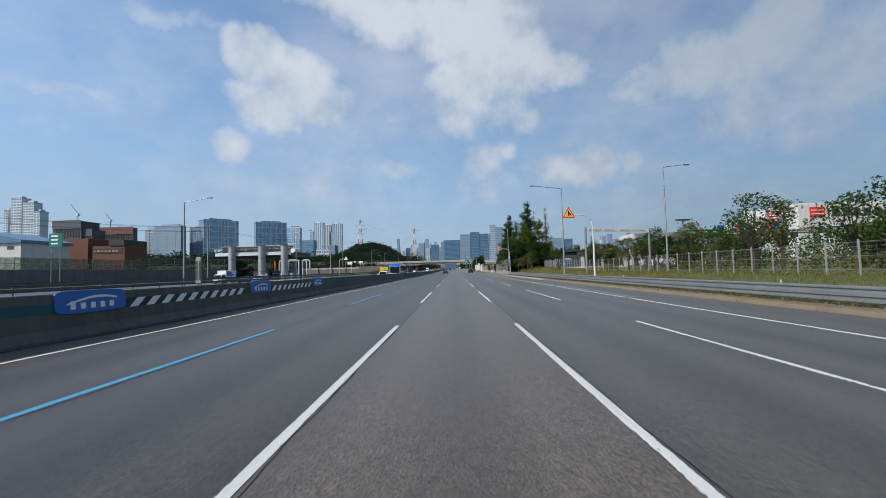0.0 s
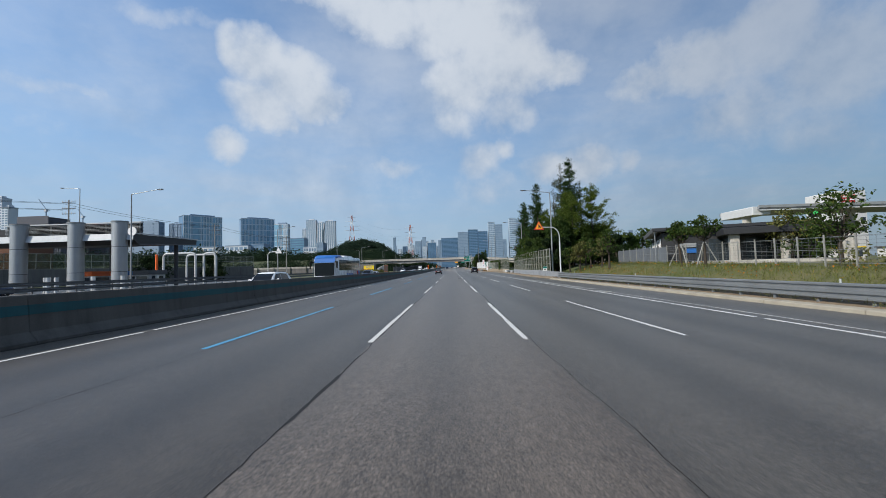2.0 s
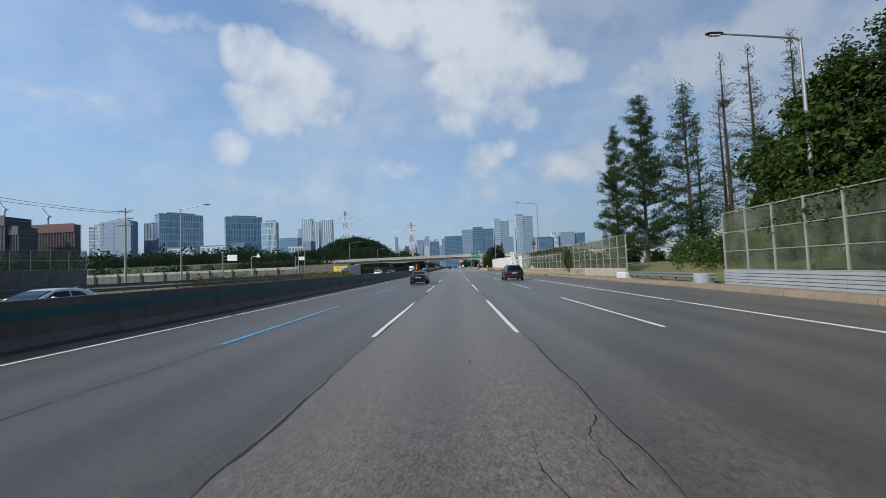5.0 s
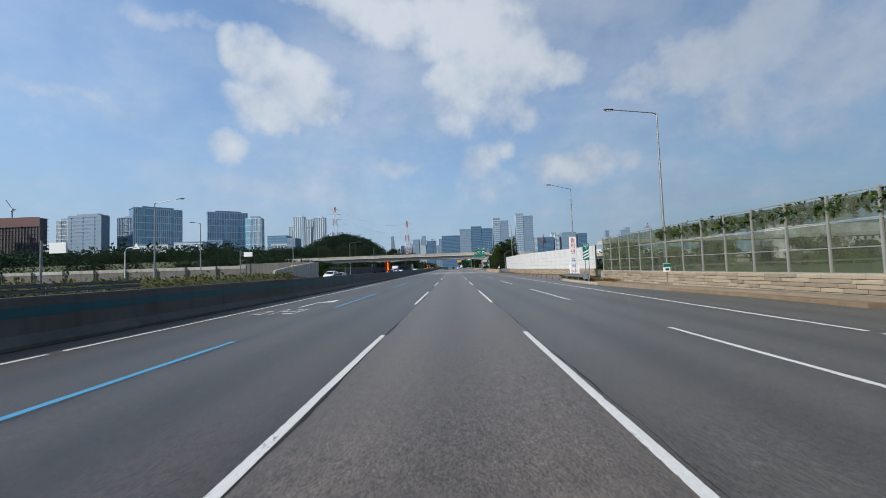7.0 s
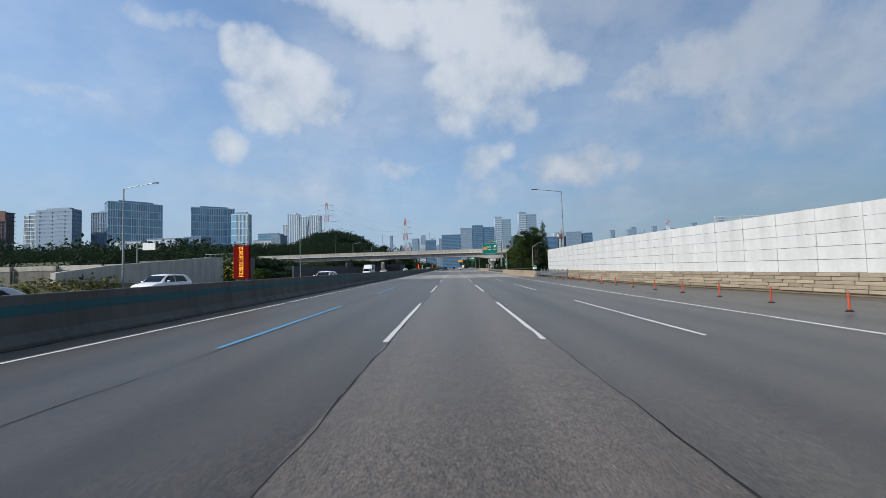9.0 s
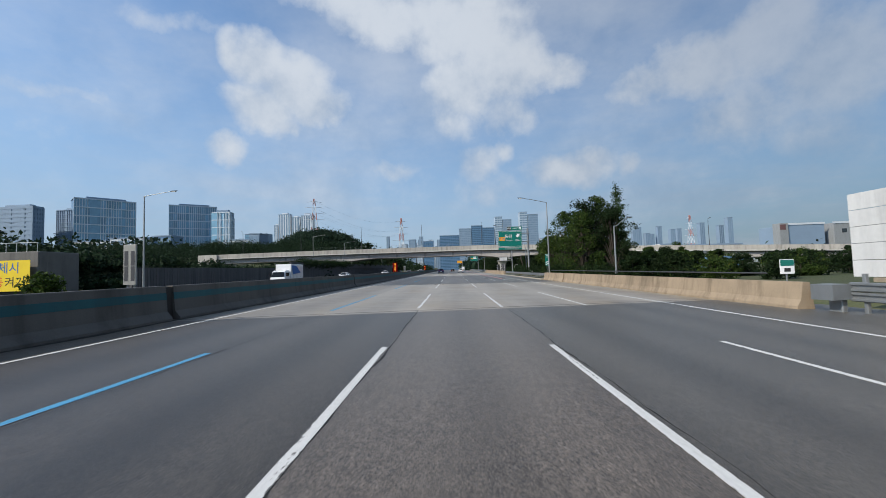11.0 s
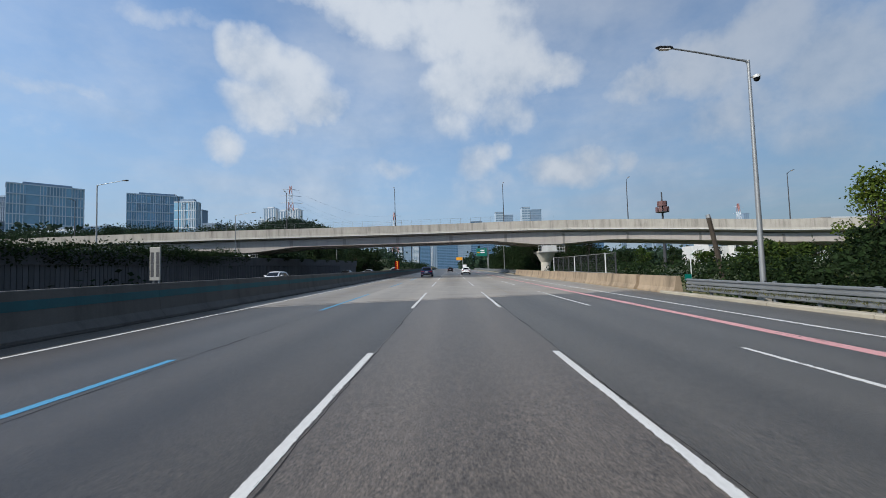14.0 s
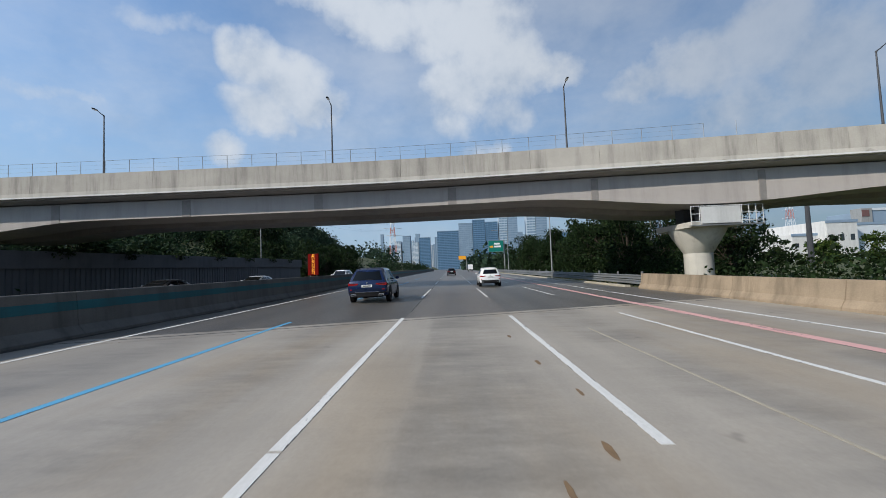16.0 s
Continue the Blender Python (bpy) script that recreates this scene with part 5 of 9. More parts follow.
# ---------------------------------------------------------------- signs
def triangle_sign(x, y, reach, h):
    s = thing("warning_sign", "orange triangular merge warning sign on a curved white post", "traffic sign", x, y, group="merge warning signs")
    part("post", Shape().tube([(0, 0, -0.2), (0, 0, h * 0.72)], [0.095, 0.085], 10), "white_pole", s, smooth=True)
    pts = [(0, 0, h * 0.7)] + [(-0.95 + 0.95 * math.cos(a), 0, h * 0.78 + 0.2 * h * math.sin(a)) for a in [math.pi / 2 * i / 6 for i in range(7)]] + [(-reach + 0.5, 0, h * 0.985)]
    part("arm", Shape().tube(pts, 0.055, 8), "white_pole", s, smooth=True)
    tri = lambda k: [(-reach - 0.62 * k, h - 0.40 * k), (-reach + 0.62 * k, h - 0.40 * k), (-reach, h + 0.67 * k)]
    part("rim", Shape().slab(tri(1.0), -0.03, 0.0), "red", s, "red rim")
    part("face", Shape().slab(tri(0.78), -0.04, -0.031), "amber_sign", s, "amber face")
    part("symbol", Shape().slab([(-reach - 0.06, h - 0.22), (-reach + 0.06, h - 0.22), (-reach + 0.06, h - 0.02), (-reach + 0.2, h - 0.2), (-reach + 0.28, h - 0.12), (-reach + 0.07, h + 0.16), (-reach, h + 0.36), (-reach - 0.07, h + 0.2)], -0.046, -0.041), "black", s)
    part("bracket", Shape().box(-reach - 0.3, -reach + 0.5, 0.0, 0.05, h - 0.08, h + 0.02), "pole", s)
    return s


triangle_sign(15.2, 37.3, 2.25, 6.85)
triangle_sign(15.5, 99.3, 2.5, 6.65)


def far_triangle(x, y, h):
    s = thing("warning_sign", "triangular warning sign seen from behind on a curved post", "traffic sign", x, y)
    part("post", Shape().tube([(0, 0, 0), (0, 0, h * 0.9), (0.4, 0, h * 0.98), (2.2, 0, h)], 0.09, 8), "white_pole", s, smooth=True)
    part("plate", Shape().slab([(1.5, h - 0.4), (2.9, h - 0.4), (2.2, h + 0.8)], -0.02, 0.02), "white_sign", s)


far_triangle(-35.6, 131.0, 6.1)
far_triangle(-60.9, 248.0, 7.6)


def chevron_post(x, y, text, top):
    s = thing("countdown_sign", "green exit countdown sign with white diagonal bars", "traffic sign", x, y, group="exit countdown signs")
    part("plate", Shape().box(-0.33, 0.33, -0.03, 0.0, top - 1.68, top, 0.02), "green_sign", s)
    for i in range(int(text[0])):
        z = top - 1.62 + 0.30 * i
        part("diagonal_bar", Shape().slab([(-0.29, z), (-0.29, z + 0.15), (0.29, z + 0.43), (0.29, z + 0.28)], -0.036, -0.031), "white_sign", s)
    letters(text, 0.36, "white_sign", s, (0, -0.034, top - 0.22))
    letters("m", 0.24, "white_sign", s, (0, -0.034, top - 0.44))
    for xx in (-0.1, 0.28):
        part("post", Shape().tube([(xx, 0.05, -0.2), (xx, 0.05, top - 0.1)], 0.04, 8), "steel", s)
    return s


chevron_post(15.5, 213.3, "300", 3.75)
chevron_post(15.3, 327.0, "200", 3.6)

ban = thing("rest_banner", "tall white banner board with red and blue slogan", "sign", 14.75, 215.2)
part("board", Shape().box(-0.37, 0.37, -0.03, 0.03, 1.2, 4.62, 0.02), "white_sign", ban)
for i, ch in enumerate("졸리면휴식"):
    letters(ch, 0.54, "red" if i < 3 else "blue", ban, (0, -0.034, 4.22 - 0.62 * i - (0.25 if i > 2 else 0)))
for xx in (-0.2, 0.2):
    part("post", Shape().tube([(xx, 0.05, -0.2), (xx, 0.05, 4.5)], 0.035, 8), "steel", ban)

stand = thing("standing_notice", "white leaning notice board with red lines of small print", "sign", 17.1, 223.3)
part("board", Shape().add([(-0.6, -0.35, 0.05), (0.6, -0.35, 0.05), (0.6, -0.05, 1.65), (-0.6, -0.05, 1.65), (-0.6, -0.31, 0.05), (0.6, -0.31, 0.05), (0.6, -0.01, 1.65), (-0.6, -0.01, 1.65)], [(0, 1, 2, 3), (7, 6, 5, 4), (0, 4, 5, 1), (1, 5, 6, 2), (2, 6, 7, 3), (3, 7, 4, 0)]), "white_sign", stand)
for i, (z, w, hh) in enumerate(((1.30, 0.40, 0.11), (0.84, 0.40, 0.03), (0.76, 0.34, 0.03), (0.26, 0.42, 0.02))):
    yb = -0.36 + 0.3 * (z - 0.05) / 1.6 - 0.004
    part("text_bar", Shape().box(-w, w, yb - 0.004, yb, z, z + hh), "red", stand)
for xx in (-0.5, 0.5):
    part("leg", Shape().tube([(xx, 0.45, 0.0), (xx, -0.02, 1.6)], 0.02, 6), "steel", stand)

# exit sign on a cantilever post
ex = thing("exit_sign", "large green motorway exit sign with white border on a grey post", "traffic sign", 16.9, 350.2, level(16.9, 350.2) + 0.32)
def board_panel(x0, x1, z0, z1, edge, parent, yb=-0.6):
    part("panel", Shape().box(x0, x1, yb, yb + 0.06, z0, z1, 0.02), "grey_cladding", parent, "grey edged backing plate")
    return part("panel_face", Shape().box(x0 + edge, x1 - edge, yb - 0.008, yb - 0.001, z0 + edge, z1 - edge), "green_sign", parent, "green face")


board_panel(-6.05, -1.28, 5.5, 8.8, 0.05, ex)
part("inner_field", Shape().box(-5.9, -1.44, -0.612, -0.6085, 5.66, 8.64), "white_sign", ex)
part("inner_green", Shape().box(-5.86, -1.48, -0.618, -0.6125, 5.70, 8.60), "green_sign", ex)
board_panel(-4.2, -1.15, 8.86, 9.62, 0.04, ex)
board_panel(-6.05, -1.3, 5.0, 5.42, 0.03, ex)
part("route_shield", Shape().box(-5.78, -4.66, -0.63, -0.619, 6.8, 7.55, 0.03), "amber_sign", ex, "amber route panel")
letters("318", 0.62, "blue", ex, (-5.22, -0.634, 7.17))
letters("동탄", 0.80, "white_sign", ex, (-3.95, -0.624, 7.62))
letters("Dongtan", 0.42, "white_sign", ex, (-3.78, -0.624, 6.88))
letters("150m", 0.46, "white_sign", ex, (-2.14, -0.624, 6.84))
part("arrow", Shape().slab([(-2.35, 7.55), (-2.2, 7.4), (-1.95, 7.65), (-1.8, 7.5), (-1.72, 8.15), (-2.4, 8.15), (-2.2, 7.95), (-2.5, 7.7)], -0.624, -0.619), "white_sign", ex)
part("number_field", Shape().box(-4.14, -3.4, -0.622, -0.609, 8.95, 9.53), "black", ex)
letters("43B", 0.46, "white_sign", ex, (-3.77, -0.626, 9.24))
letters("기흥(동탄)", 0.30, "white_sign", ex, (-2.62, -0.614, 9.24))
part("exit_arrow", Shape().slab([(-1.85, 9.0), (-1.72, 9.0), (-1.6, 9.3), (-1.5, 9.0), (-1.37, 9.0), (-1.45, 9.5), (-1.75, 9.5)], -0.616, -0.609), "white_sign", ex)
for i in range(9):
    part("text_bar", Shape().box(-4.7 + 0.32 * i, -4.7 + 0.32 * i + 0.2, -0.614, -0.609, 5.14, 5.28), "grey_cladding", ex)
part("post", Shape().tube([(0, 0, -0.6), (0, 0, 9.2)], [0.21, 0.19], 14), "steel", ex, smooth=True)
part("base_plate", Shape().box(-0.4, 0.4, -0.4, 0.4, -0.6, -0.3, 0.02), "steel", ex)
for z in (6.6, 8.2):
    part("arm", Shape().tube([(0.25, -0.25, z), (-5.4, -0.4, z)], 0.07, 8), "steel", ex)
    part("clamp", Shape().box(-0.3, 0.3, -0.32, 0.3, z - 0.12, z + 0.12, 0.03), "steel", ex)
for xx, yy, hh in ((0.0, 3.0, 6.0),):
    p2 = thing("steel_post", "plain galvanised steel post beside the guardrail", "post", 16.9 + xx, 350.2 + yy)
    part("shaft", Shape().tube([(0, 0, -0.3), (0, 0, hh)], 0.09, 10), "steel", p2, smooth=True)


def led_board(y, text):
    s = thing("warning_board", "red board with glowing amber vertical lettering on the median barrier", "sign", -9.03, y, level(-9.03, y) + 1.25, group="median warning boards")
    part("board", Shape().box(-0.42, 0.42, -0.05, 0.08, 0.10, 1.76, 0.03), "board_red", s)
    part("field", Shape().box(-0.37, 0.37, -0.056, -0.051, 0.15, 1.70), "board_red", s)
    for i, ch in enumerate(text):
        letters(ch, 0.30, "led", s, (0, -0.059, 1.56 - 0.257 * i), depth=0.002)
    for xx in (-0.25, 0.25):
        part("leg", Shape().tube([(xx, 0.02, -0.02), (xx, 0.02, 0.2)], 0.03, 6), "steel", s)


for y in (239.0, 343.38, 427.1):
    led_board(y, "안전거리확보" if y < 400 else "차간거리유지")
for y, w, h, key in ((115.9, 0.34, 1.25, "brick"), (14.6, 0.12, 1.2, "post"), (280.4, 0.22, 1.42, "post"), (358.7, 0.2, 1.3, "post")):
    s = thing("back_of_sign", "plain back of a sign on the median barrier", "sign", -9.03, y, level(-9.03, y) + 1.25)
    part("plate", Shape().box(-w, w, -0.03, 0.03, 0.1, h, 0.02), key, s)
    for xx in (-0.5 * w, 0.5 * w):
        for zz in (0.22, 0.22 + 0.45 * (h - 0.3)):
            # Dark bars proud of the plate, painted shade in place of hollow recesses.
            part("recess", Shape().box(xx - 0.28 * w, xx + 0.28 * w, -0.036, -0.031, zz, zz + 0.34 * h), "dark_steel", s)
        part("leg", Shape().tube([(xx, 0.05, -0.02), (xx, 0.05, h - 0.2)], 0.03, 6), "pole", s)
for x, y, z in ((14.7, 104.5, 1.05), (16.0, 198.3, 1.0), (14.16, 283.0, 1.25), (16.6, 346.5, 0.6)):
    s = thing("distance_plate", "small green and white roadside distance plate", "sign", x, y)
    part("plate", Shape().box(-0.27, 0.27, -0.02, 0.0, z, z + 0.55, 0.01), "white_sign", s)
    part("upper_field", Shape().box(-0.25, 0.25, -0.025, -0.0205, z + 0.3, z + 0.53), "green_sign", s)
    part("text_bar", Shape().box(-0.12, 0.12, -0.024, -0.0205, z + 0.08, z + 0.22), "black", s)
    part("post", Shape().tube([(0, 0.04, -0.2), (0, 0.04, z + 0.5)], 0.03, 6), "steel", s)
for y in (15, 31, 62, 78, 93):
    s = thing("reflector_post", "small white reflector post behind the guardrail", "reflector post", 15.35, y)
    part("post", Shape().tube([(0, 0, -0.2), (0, 0, 0.98)], 0.03, 8), "white_pole", s)

# far guide sign over the carriageway and an amber board
g = thing("guide_sign", "green overhead guide sign on a gantry arm", "traffic sign", 17.2, 515)
board_panel(-4.6, -0.2, 5.9, 9.2, 0.06, g)
part("post", Shape().tube([(0, 0, -0.3), (0, 0, 9.4)], 0.2, 10), "steel", g)
for i, (a, b, z) in enumerate(((-4.2, -3.2, 7.2), (-2.9, -1.2, 8.0), (-2.9, -1.0, 7.2))):
    part("text_bar", Shape().box(a, b, -0.62, -0.609, z, z + 0.5), "white_sign" if i else "amber_sign", g)
g = thing("guide_sign", "amber roadside board beyond the bridge", "traffic sign", 8.4, 640)
part("panel", Shape().box(-2.2, 2.2, 0, 0.1, 6.5, 8.6), "amber_sign", g)
part("post", Shape().tube([(2.4, 0, 0), (2.4, 0, 8.6)], 0.2, 8), "steel", g)
for x, y, w, h in ((-57.5, 231, 2.6, 7.2), (-70.2, 314, 3.0, 9.2)):
    v = thing("message_sign", "back of a pale message sign on a tall mast", "traffic sign", x, y)
    part("panel", Shape().box(-w / 2, w / 2, 0, 0.3, h - 1.4, h + 0.2, 0.03), "white_sign", v)
    part("mast", Shape().tube([(-w / 2 - 1.4, 0.2, -0.3), (-w / 2 - 1.4, 0.2, h + 0.6)], 0.16, 10), "steel", v)
    for z in (h - 1.0, h - 0.1):
        part("arm", Shape().tube([(-w / 2 - 1.4, 0.2, z), (w / 2, 0.35, z)], 0.06, 6), "steel", v)
s = thing("direction_sign", "small green direction sign on two posts by the plaza", "traffic sign", -77.5, 77.4)
part("panel", Shape().box(-1.4, 1.4, 0, 0.08, 8.2, 11.0, 0.03), "green_sign", s)
for i in range(3):
    part("text_bar", Shape().box(-0.9, 0.5, -0.006, -0.001, 10.3 - 0.75 * i, 10.6 - 0.75 * i), "white_sign", s)
for xx in (-0.9, 0.9):
    part("post", Shape().tube([(xx, 0.15, 0), (xx, 0.15, 10.8)], 0.09, 8), "steel", s)


# ---------------------------------------------------------------- oncoming side: plaza, walls, banks
def plaza_column(x, y):
    c = thing("plaza_column", "thick silver cylindrical toll plaza column", "column", x, y, group="toll plaza columns")
    ring = lambda r, z: [(r * math.cos(a), r * math.sin(a), z) for a in [2 * math.pi * j / 24 for j in range(24)]]
    for z0, z1 in ((0.0, 2.4), (2.46, 5.6), (5.66, 8.75)):
        part("drum", Shape().rings([ring(0.86, z0), ring(0.86, z1)]), "silver", c, smooth=True)
    part("core", Shape().rings([ring(0.8, 0), ring(0.8, 8.7)]), "dark_steel", c)
    part("cap", Shape().rings([ring(0.95, 8.75), ring(0.95, 8.9)]), "steel", c)


for x in (-40.5, -46.2, -53.7):
    plaza_column(x, 99.3)
roof = thing("toll_canopy", "toll plaza canopy with dark fascia and pale louvres", "canopy", -50, 100)
part("louvre_back", Shape().box(-7.5, 10.9, 1.3, 1.4, 6.3, 8.85), "charcoal", roof)
for i in range(14):
    z = 6.45 + 0.172 * i
    part("louvre", Shape().slab([(1.0, z), (1.24, z + 0.05), (1.24, z + 0.085), (1.0, z + 0.035)], -7.5, 10.9, "x"), "white_pole" if i % 5 in (0, 1) else "steel", roof)
for xx in (-7.2, -1.5, 6.0, 10.6):
    part("louvre_post", Shape().box(xx - 0.09, xx + 0.09, 1.25, 1.4, 6.6, 8.95), "steel", roof)
part("top_beam", Shape().box(-7.6, 11.0, 1.0, 1.5, 8.9, 9.05), "white_pole", roof)
part("canopy_slab", Shape().slab([(-0.6, 6.55), (0.4, 5.95), (12.4, 6.6), (12.6, 7.3), (-0.4, 7.25)], -8.0, 11.2, "x"), "charcoal", roof)
part("fascia", Shape().slab([(-0.75, 6.5), (-0.6, 6.48), (-0.45, 7.3), (-0.6, 7.32)], -8.0, 11.2, "x"), "silver", roof)
part("edge_strip", Shape().slab([(-0.5, 7.3), (12.7, 7.34), (12.7, 7.46), (-0.5, 7.42)], 11.2, 11.35, "x"), "white_pole", roof)
part("soffit_strip", Shape().slab([(0.4, 5.9), (12.4, 6.5), (12.4, 6.62), (0.4, 6.02)], 11.2, 11.32, "x"), "fascia", roof)
for xx, yy in ((9.6, 10.0), (-0.5, 10.0)):
    part("canopy_post", Shape().tube([(xx, yy, 0), (xx, yy, 6.6)], 0.28, 10), "dark_steel", roof)
disc = thing("clock_sign", "white round sign hung from the toll canopy", "sign", -37.9, 98.0, 7.6)
part("plate", Shape().disc((0, 0, 0), 0.55, 0, 0.08), "white_sign", disc)


def pipe_portal(x0, x1, y, h, key):
    p = thing("lane_portal", "painted tubular height portal over a toll lane", "portal", (x0 + x1) / 2, y, group="toll lane portals")
    w = (x1 - x0) / 2
    c = 0.7
    pts = [(-w, 0, 0), (-w, 0, h - c)] + [(-w + c - c * math.cos(a), 0, h - c + c * math.sin(a)) for a in [math.pi / 2 * i / 5 for i in range(6)]] + [(w - c + c * math.sin(a), 0, h - c + c * math.cos(a)) for a in [math.pi / 2 * i / 5 for i in range(6)]] + [(w, 0, 0)]
    part("pipe", Shape().tube(pts, 0.2, 10), key, p, smooth=True)


for x0, x1, y, key in ((-52.4, -46.3, 124.2, "white_pole"), (-52.4, -46.3, 131.0, "white_pole"), (-45.8, -43.5, 126, "white_pole")):
    pipe_portal(x0, x1, y, 5.9, key)


gate_post = thing("gate_post", "orange painted steel post beside the toll lane pipes", "post", -53.6, 124.0)
part("shaft", Shape().tube([(0, 0, -0.1), (0, 0, 5.8)], 0.22, 10), "orange", gate_post, smooth=True)
part("collar", Shape().tube([(0, 0, 0.0), (0, 0, 0.25)], 0.32, 10), "dark_steel", gate_post)


def booth(x, y, key):
    b = thing("toll_booth", "small toll booth with coloured roof and white walls", "toll booth", x, y, group="toll booths")
    part("wall", Shape().box(-1.1, 1.1, -1.7, 1.7, 0, 2.0, 0.05), "hoarding", b)
    part("roof", Shape().box(-1.25, 1.25, -1.9, 1.9, 2.0, 2.65, 0.08), key, b)
    part("window", Shape().box(-0.8, 0.8, -1.73, -1.7, 1.0, 1.8), "window", b)
    part("window", Shape().box(1.1, 1.125, -1.2, 1.2, 1.0, 1.8), "window", b)


for x, y, key in ((-49.6, 106, "orange"), (-43.3, 108.5, "fascia"), (-47.5, 112.5, "blue")):
    booth(x, y, key)
for x, y in ((-42.8, 92), (-41.0, 90.5), (-44.5, 95.0), (-38.7, 93.4), (-37.4, 96.0), (-39.0, 104)):
    d = thing("bollard", "thick white plaza bollard post", "bollard", x, y, group="plaza bollards")
    part("post", Shape().tube([(0, 0, 0), (0, 0, 1.9)], 0.22, 12), "white_pole", d, smooth=True)
tagged(part("plaza_island", along([(-38.5, -0.05), (-38.5, 0.3), (-36.0, 0.3), (-36.0, -0.05)], 84, 125, 4), "concrete"), "raised concrete toll plaza island", "traffic island", kind="structure")

# far retaining wall with a glazed fence on it
def high_fence(x0, y0, x1, y1, zw, zf, bays):
    w = thing("retaining_wall", "long grey retaining wall topped with a panel fence", "wall", 0, 0, 0, kind="structure")
    d = Vector((x1 - x0, y1 - y0, 0)).normalized() * 0.25
    nx, ny = d.y, -d.x
    s = Shape()
    s.rings([[(x + k * nx, y + k * ny, ground(y) + z) for k, z in ((-1, -0.3), (1, -0.3), (0.8, zw), (-1, zw))] for x, y in ((x0, y0), (x1, y1))])
    part("wall", s, "dark_concrete", w)
    for i in range(bays + 1):
        u = i / bays
        x, y = x0 + (x1 - x0) * u, y0 + (y1 - y0) * u
        part("fence_post", Shape().tube([(x, y, ground(y) + zw), (x, y, ground(y) + zf)], 0.08, 5), "post", w)
        if i < bays:
            v = (i + 1) / bays
            xb, yb = x0 + (x1 - x0) * v, y0 + (y1 - y0) * v
            s = Shape()
            s.rings([[(xx + k * 0.02 * nx * 4, yy + k * 0.02 * ny * 4, ground(yy) + z) for k, z in ((-1, zw + 0.1), (1, zw + 0.1), (1, zf - 0.1), (-1, zf - 0.1))] for xx, yy in ((x, y), (xb, yb))])
            part("fence_panel", s, "panel", w)
    for z in (zw + 0.1, (zw + zf) / 2, zf):
        part("fence_rail", Shape().tube([(x0, y0, ground(y0) + z), (x1, y1, ground(y1) + z)], 0.06, 5), "post", w)


high_fence(-112, 60, -108, 139, 4.6, 7.8, 22)
high_fence(-108, 139, -75.5, 207, 4.4, 8.4, 26)

bank = thing("embankment_wall", "long pale concrete ramp parapet on a dark base", "wall", 0, 0, 0, kind="structure")
for i in range(12):
    xa, xb = -176 + 10.4 * i, -176 + 10.4 * (i + 1) - 0.05
    yy = 309 + 9 * i / 12
    part("wall_panel", Shape().box(xa, xb, yy, yy + 0.6, ground(yy) + 3.8, ground(yy) + 4.9, 0.04), "stained" if i not in (3, 8) else "concrete", bank)
    part("wall_base", Shape().box(xa, xb, yy + 0.1, yy + 0.7, ground(yy) - 0.3, ground(yy) + 3.8), "dark_concrete", bank)
wedge = thing("wing_wall", "grey wedge-shaped concrete wing wall", "wall", 0, 0, 0, kind="structure")
s = Shape()
s.rings([[(-35.9, y, ground(y) - 0.3), (-35.4, y, ground(y) - 0.3), (-35.4, y, ground(y) + z), (-35.9, y, ground(y) + z)] for y, z in ((256, 2.3), (262, 3.0), (281, 4.4), (284, 4.4))])
part("wall", s, "concrete", wedge)

portal = thing("underpass_portal", "concrete underpass portal box with a banner", "portal", -60, 330, kind="structure")
part("box", Shape().box(-14, 11.5, -14.0, -8.5, -0.5, 5.2, 0.1), "dark_concrete", portal)
# Black sheet on the solid wall stands in for the shade inside the opening.
part("opening", Shape().box(4.6, 9.8, -14.03, -14.0, 0.0, 2.6), "black", portal)
for i in range(8):
    part("rail_post", Shape().tube([(2 + 1.3 * i, -13.8, 5.2), (2 + 1.3 * i, -13.8, 6.3)], 0.04, 5), "white_pole", portal)
part("handrail", Shape().tube([(2, -13.8, 6.3), (11.1, -13.8, 6.3)], 0.04, 5), "white_pole", portal)
yb = thing("yellow_banner", "yellow banner with large dark slogan letters", "banner", -52.1, 315.4, ground(315))
part("cloth", Shape().box(-3.4, 3.2, -0.03, 0.0, 0.7, 4.4), "yellow_sign", yb)
letters("정체시", 1.5, "blue", yb, (-0.1, -0.036, 3.4))
letters("비상등", 1.3, "red", yb, (-1.8, -0.036, 1.7))
letters("켜기", 1.4, "black", yb, (1.4, -0.036, 1.7))

# dark louvred wall holding the slope
lw = thing("louvred_wall", "long dark slatted retaining wall with greenery above", "wall", 0, 0, 0, kind="structure")
LX = lambda y: -36.5 + 6.5 * smooth(400, 480, y)
part("backing", along([(0.15, -0.2), (0.5, -0.2), (0.5, 2.9), (0.15, 2.9)], 314.8, 480, 3.0, shift=LX, lift=0.0), "louvre", lw)
part("upper_backing", along([(0.3, 2.8), (0.8, 2.8), (0.8, 4.3), (0.3, 4.3)], 362, 480, 3.0, shift=LX), "louvre", lw)
slat = None
for i in range(296):
    y = 315.2 + 0.5 * i
    hh = 1.0
    if slat is None:
        slat = part("slat", Shape().box(0.5, 0.56, 0.0, 0.42, -0.1, 3.05), "louvre", lw, at=(LX(y), y, ground(y)))
    else:
        reuse(slat, (LX(y), y, ground(y)))


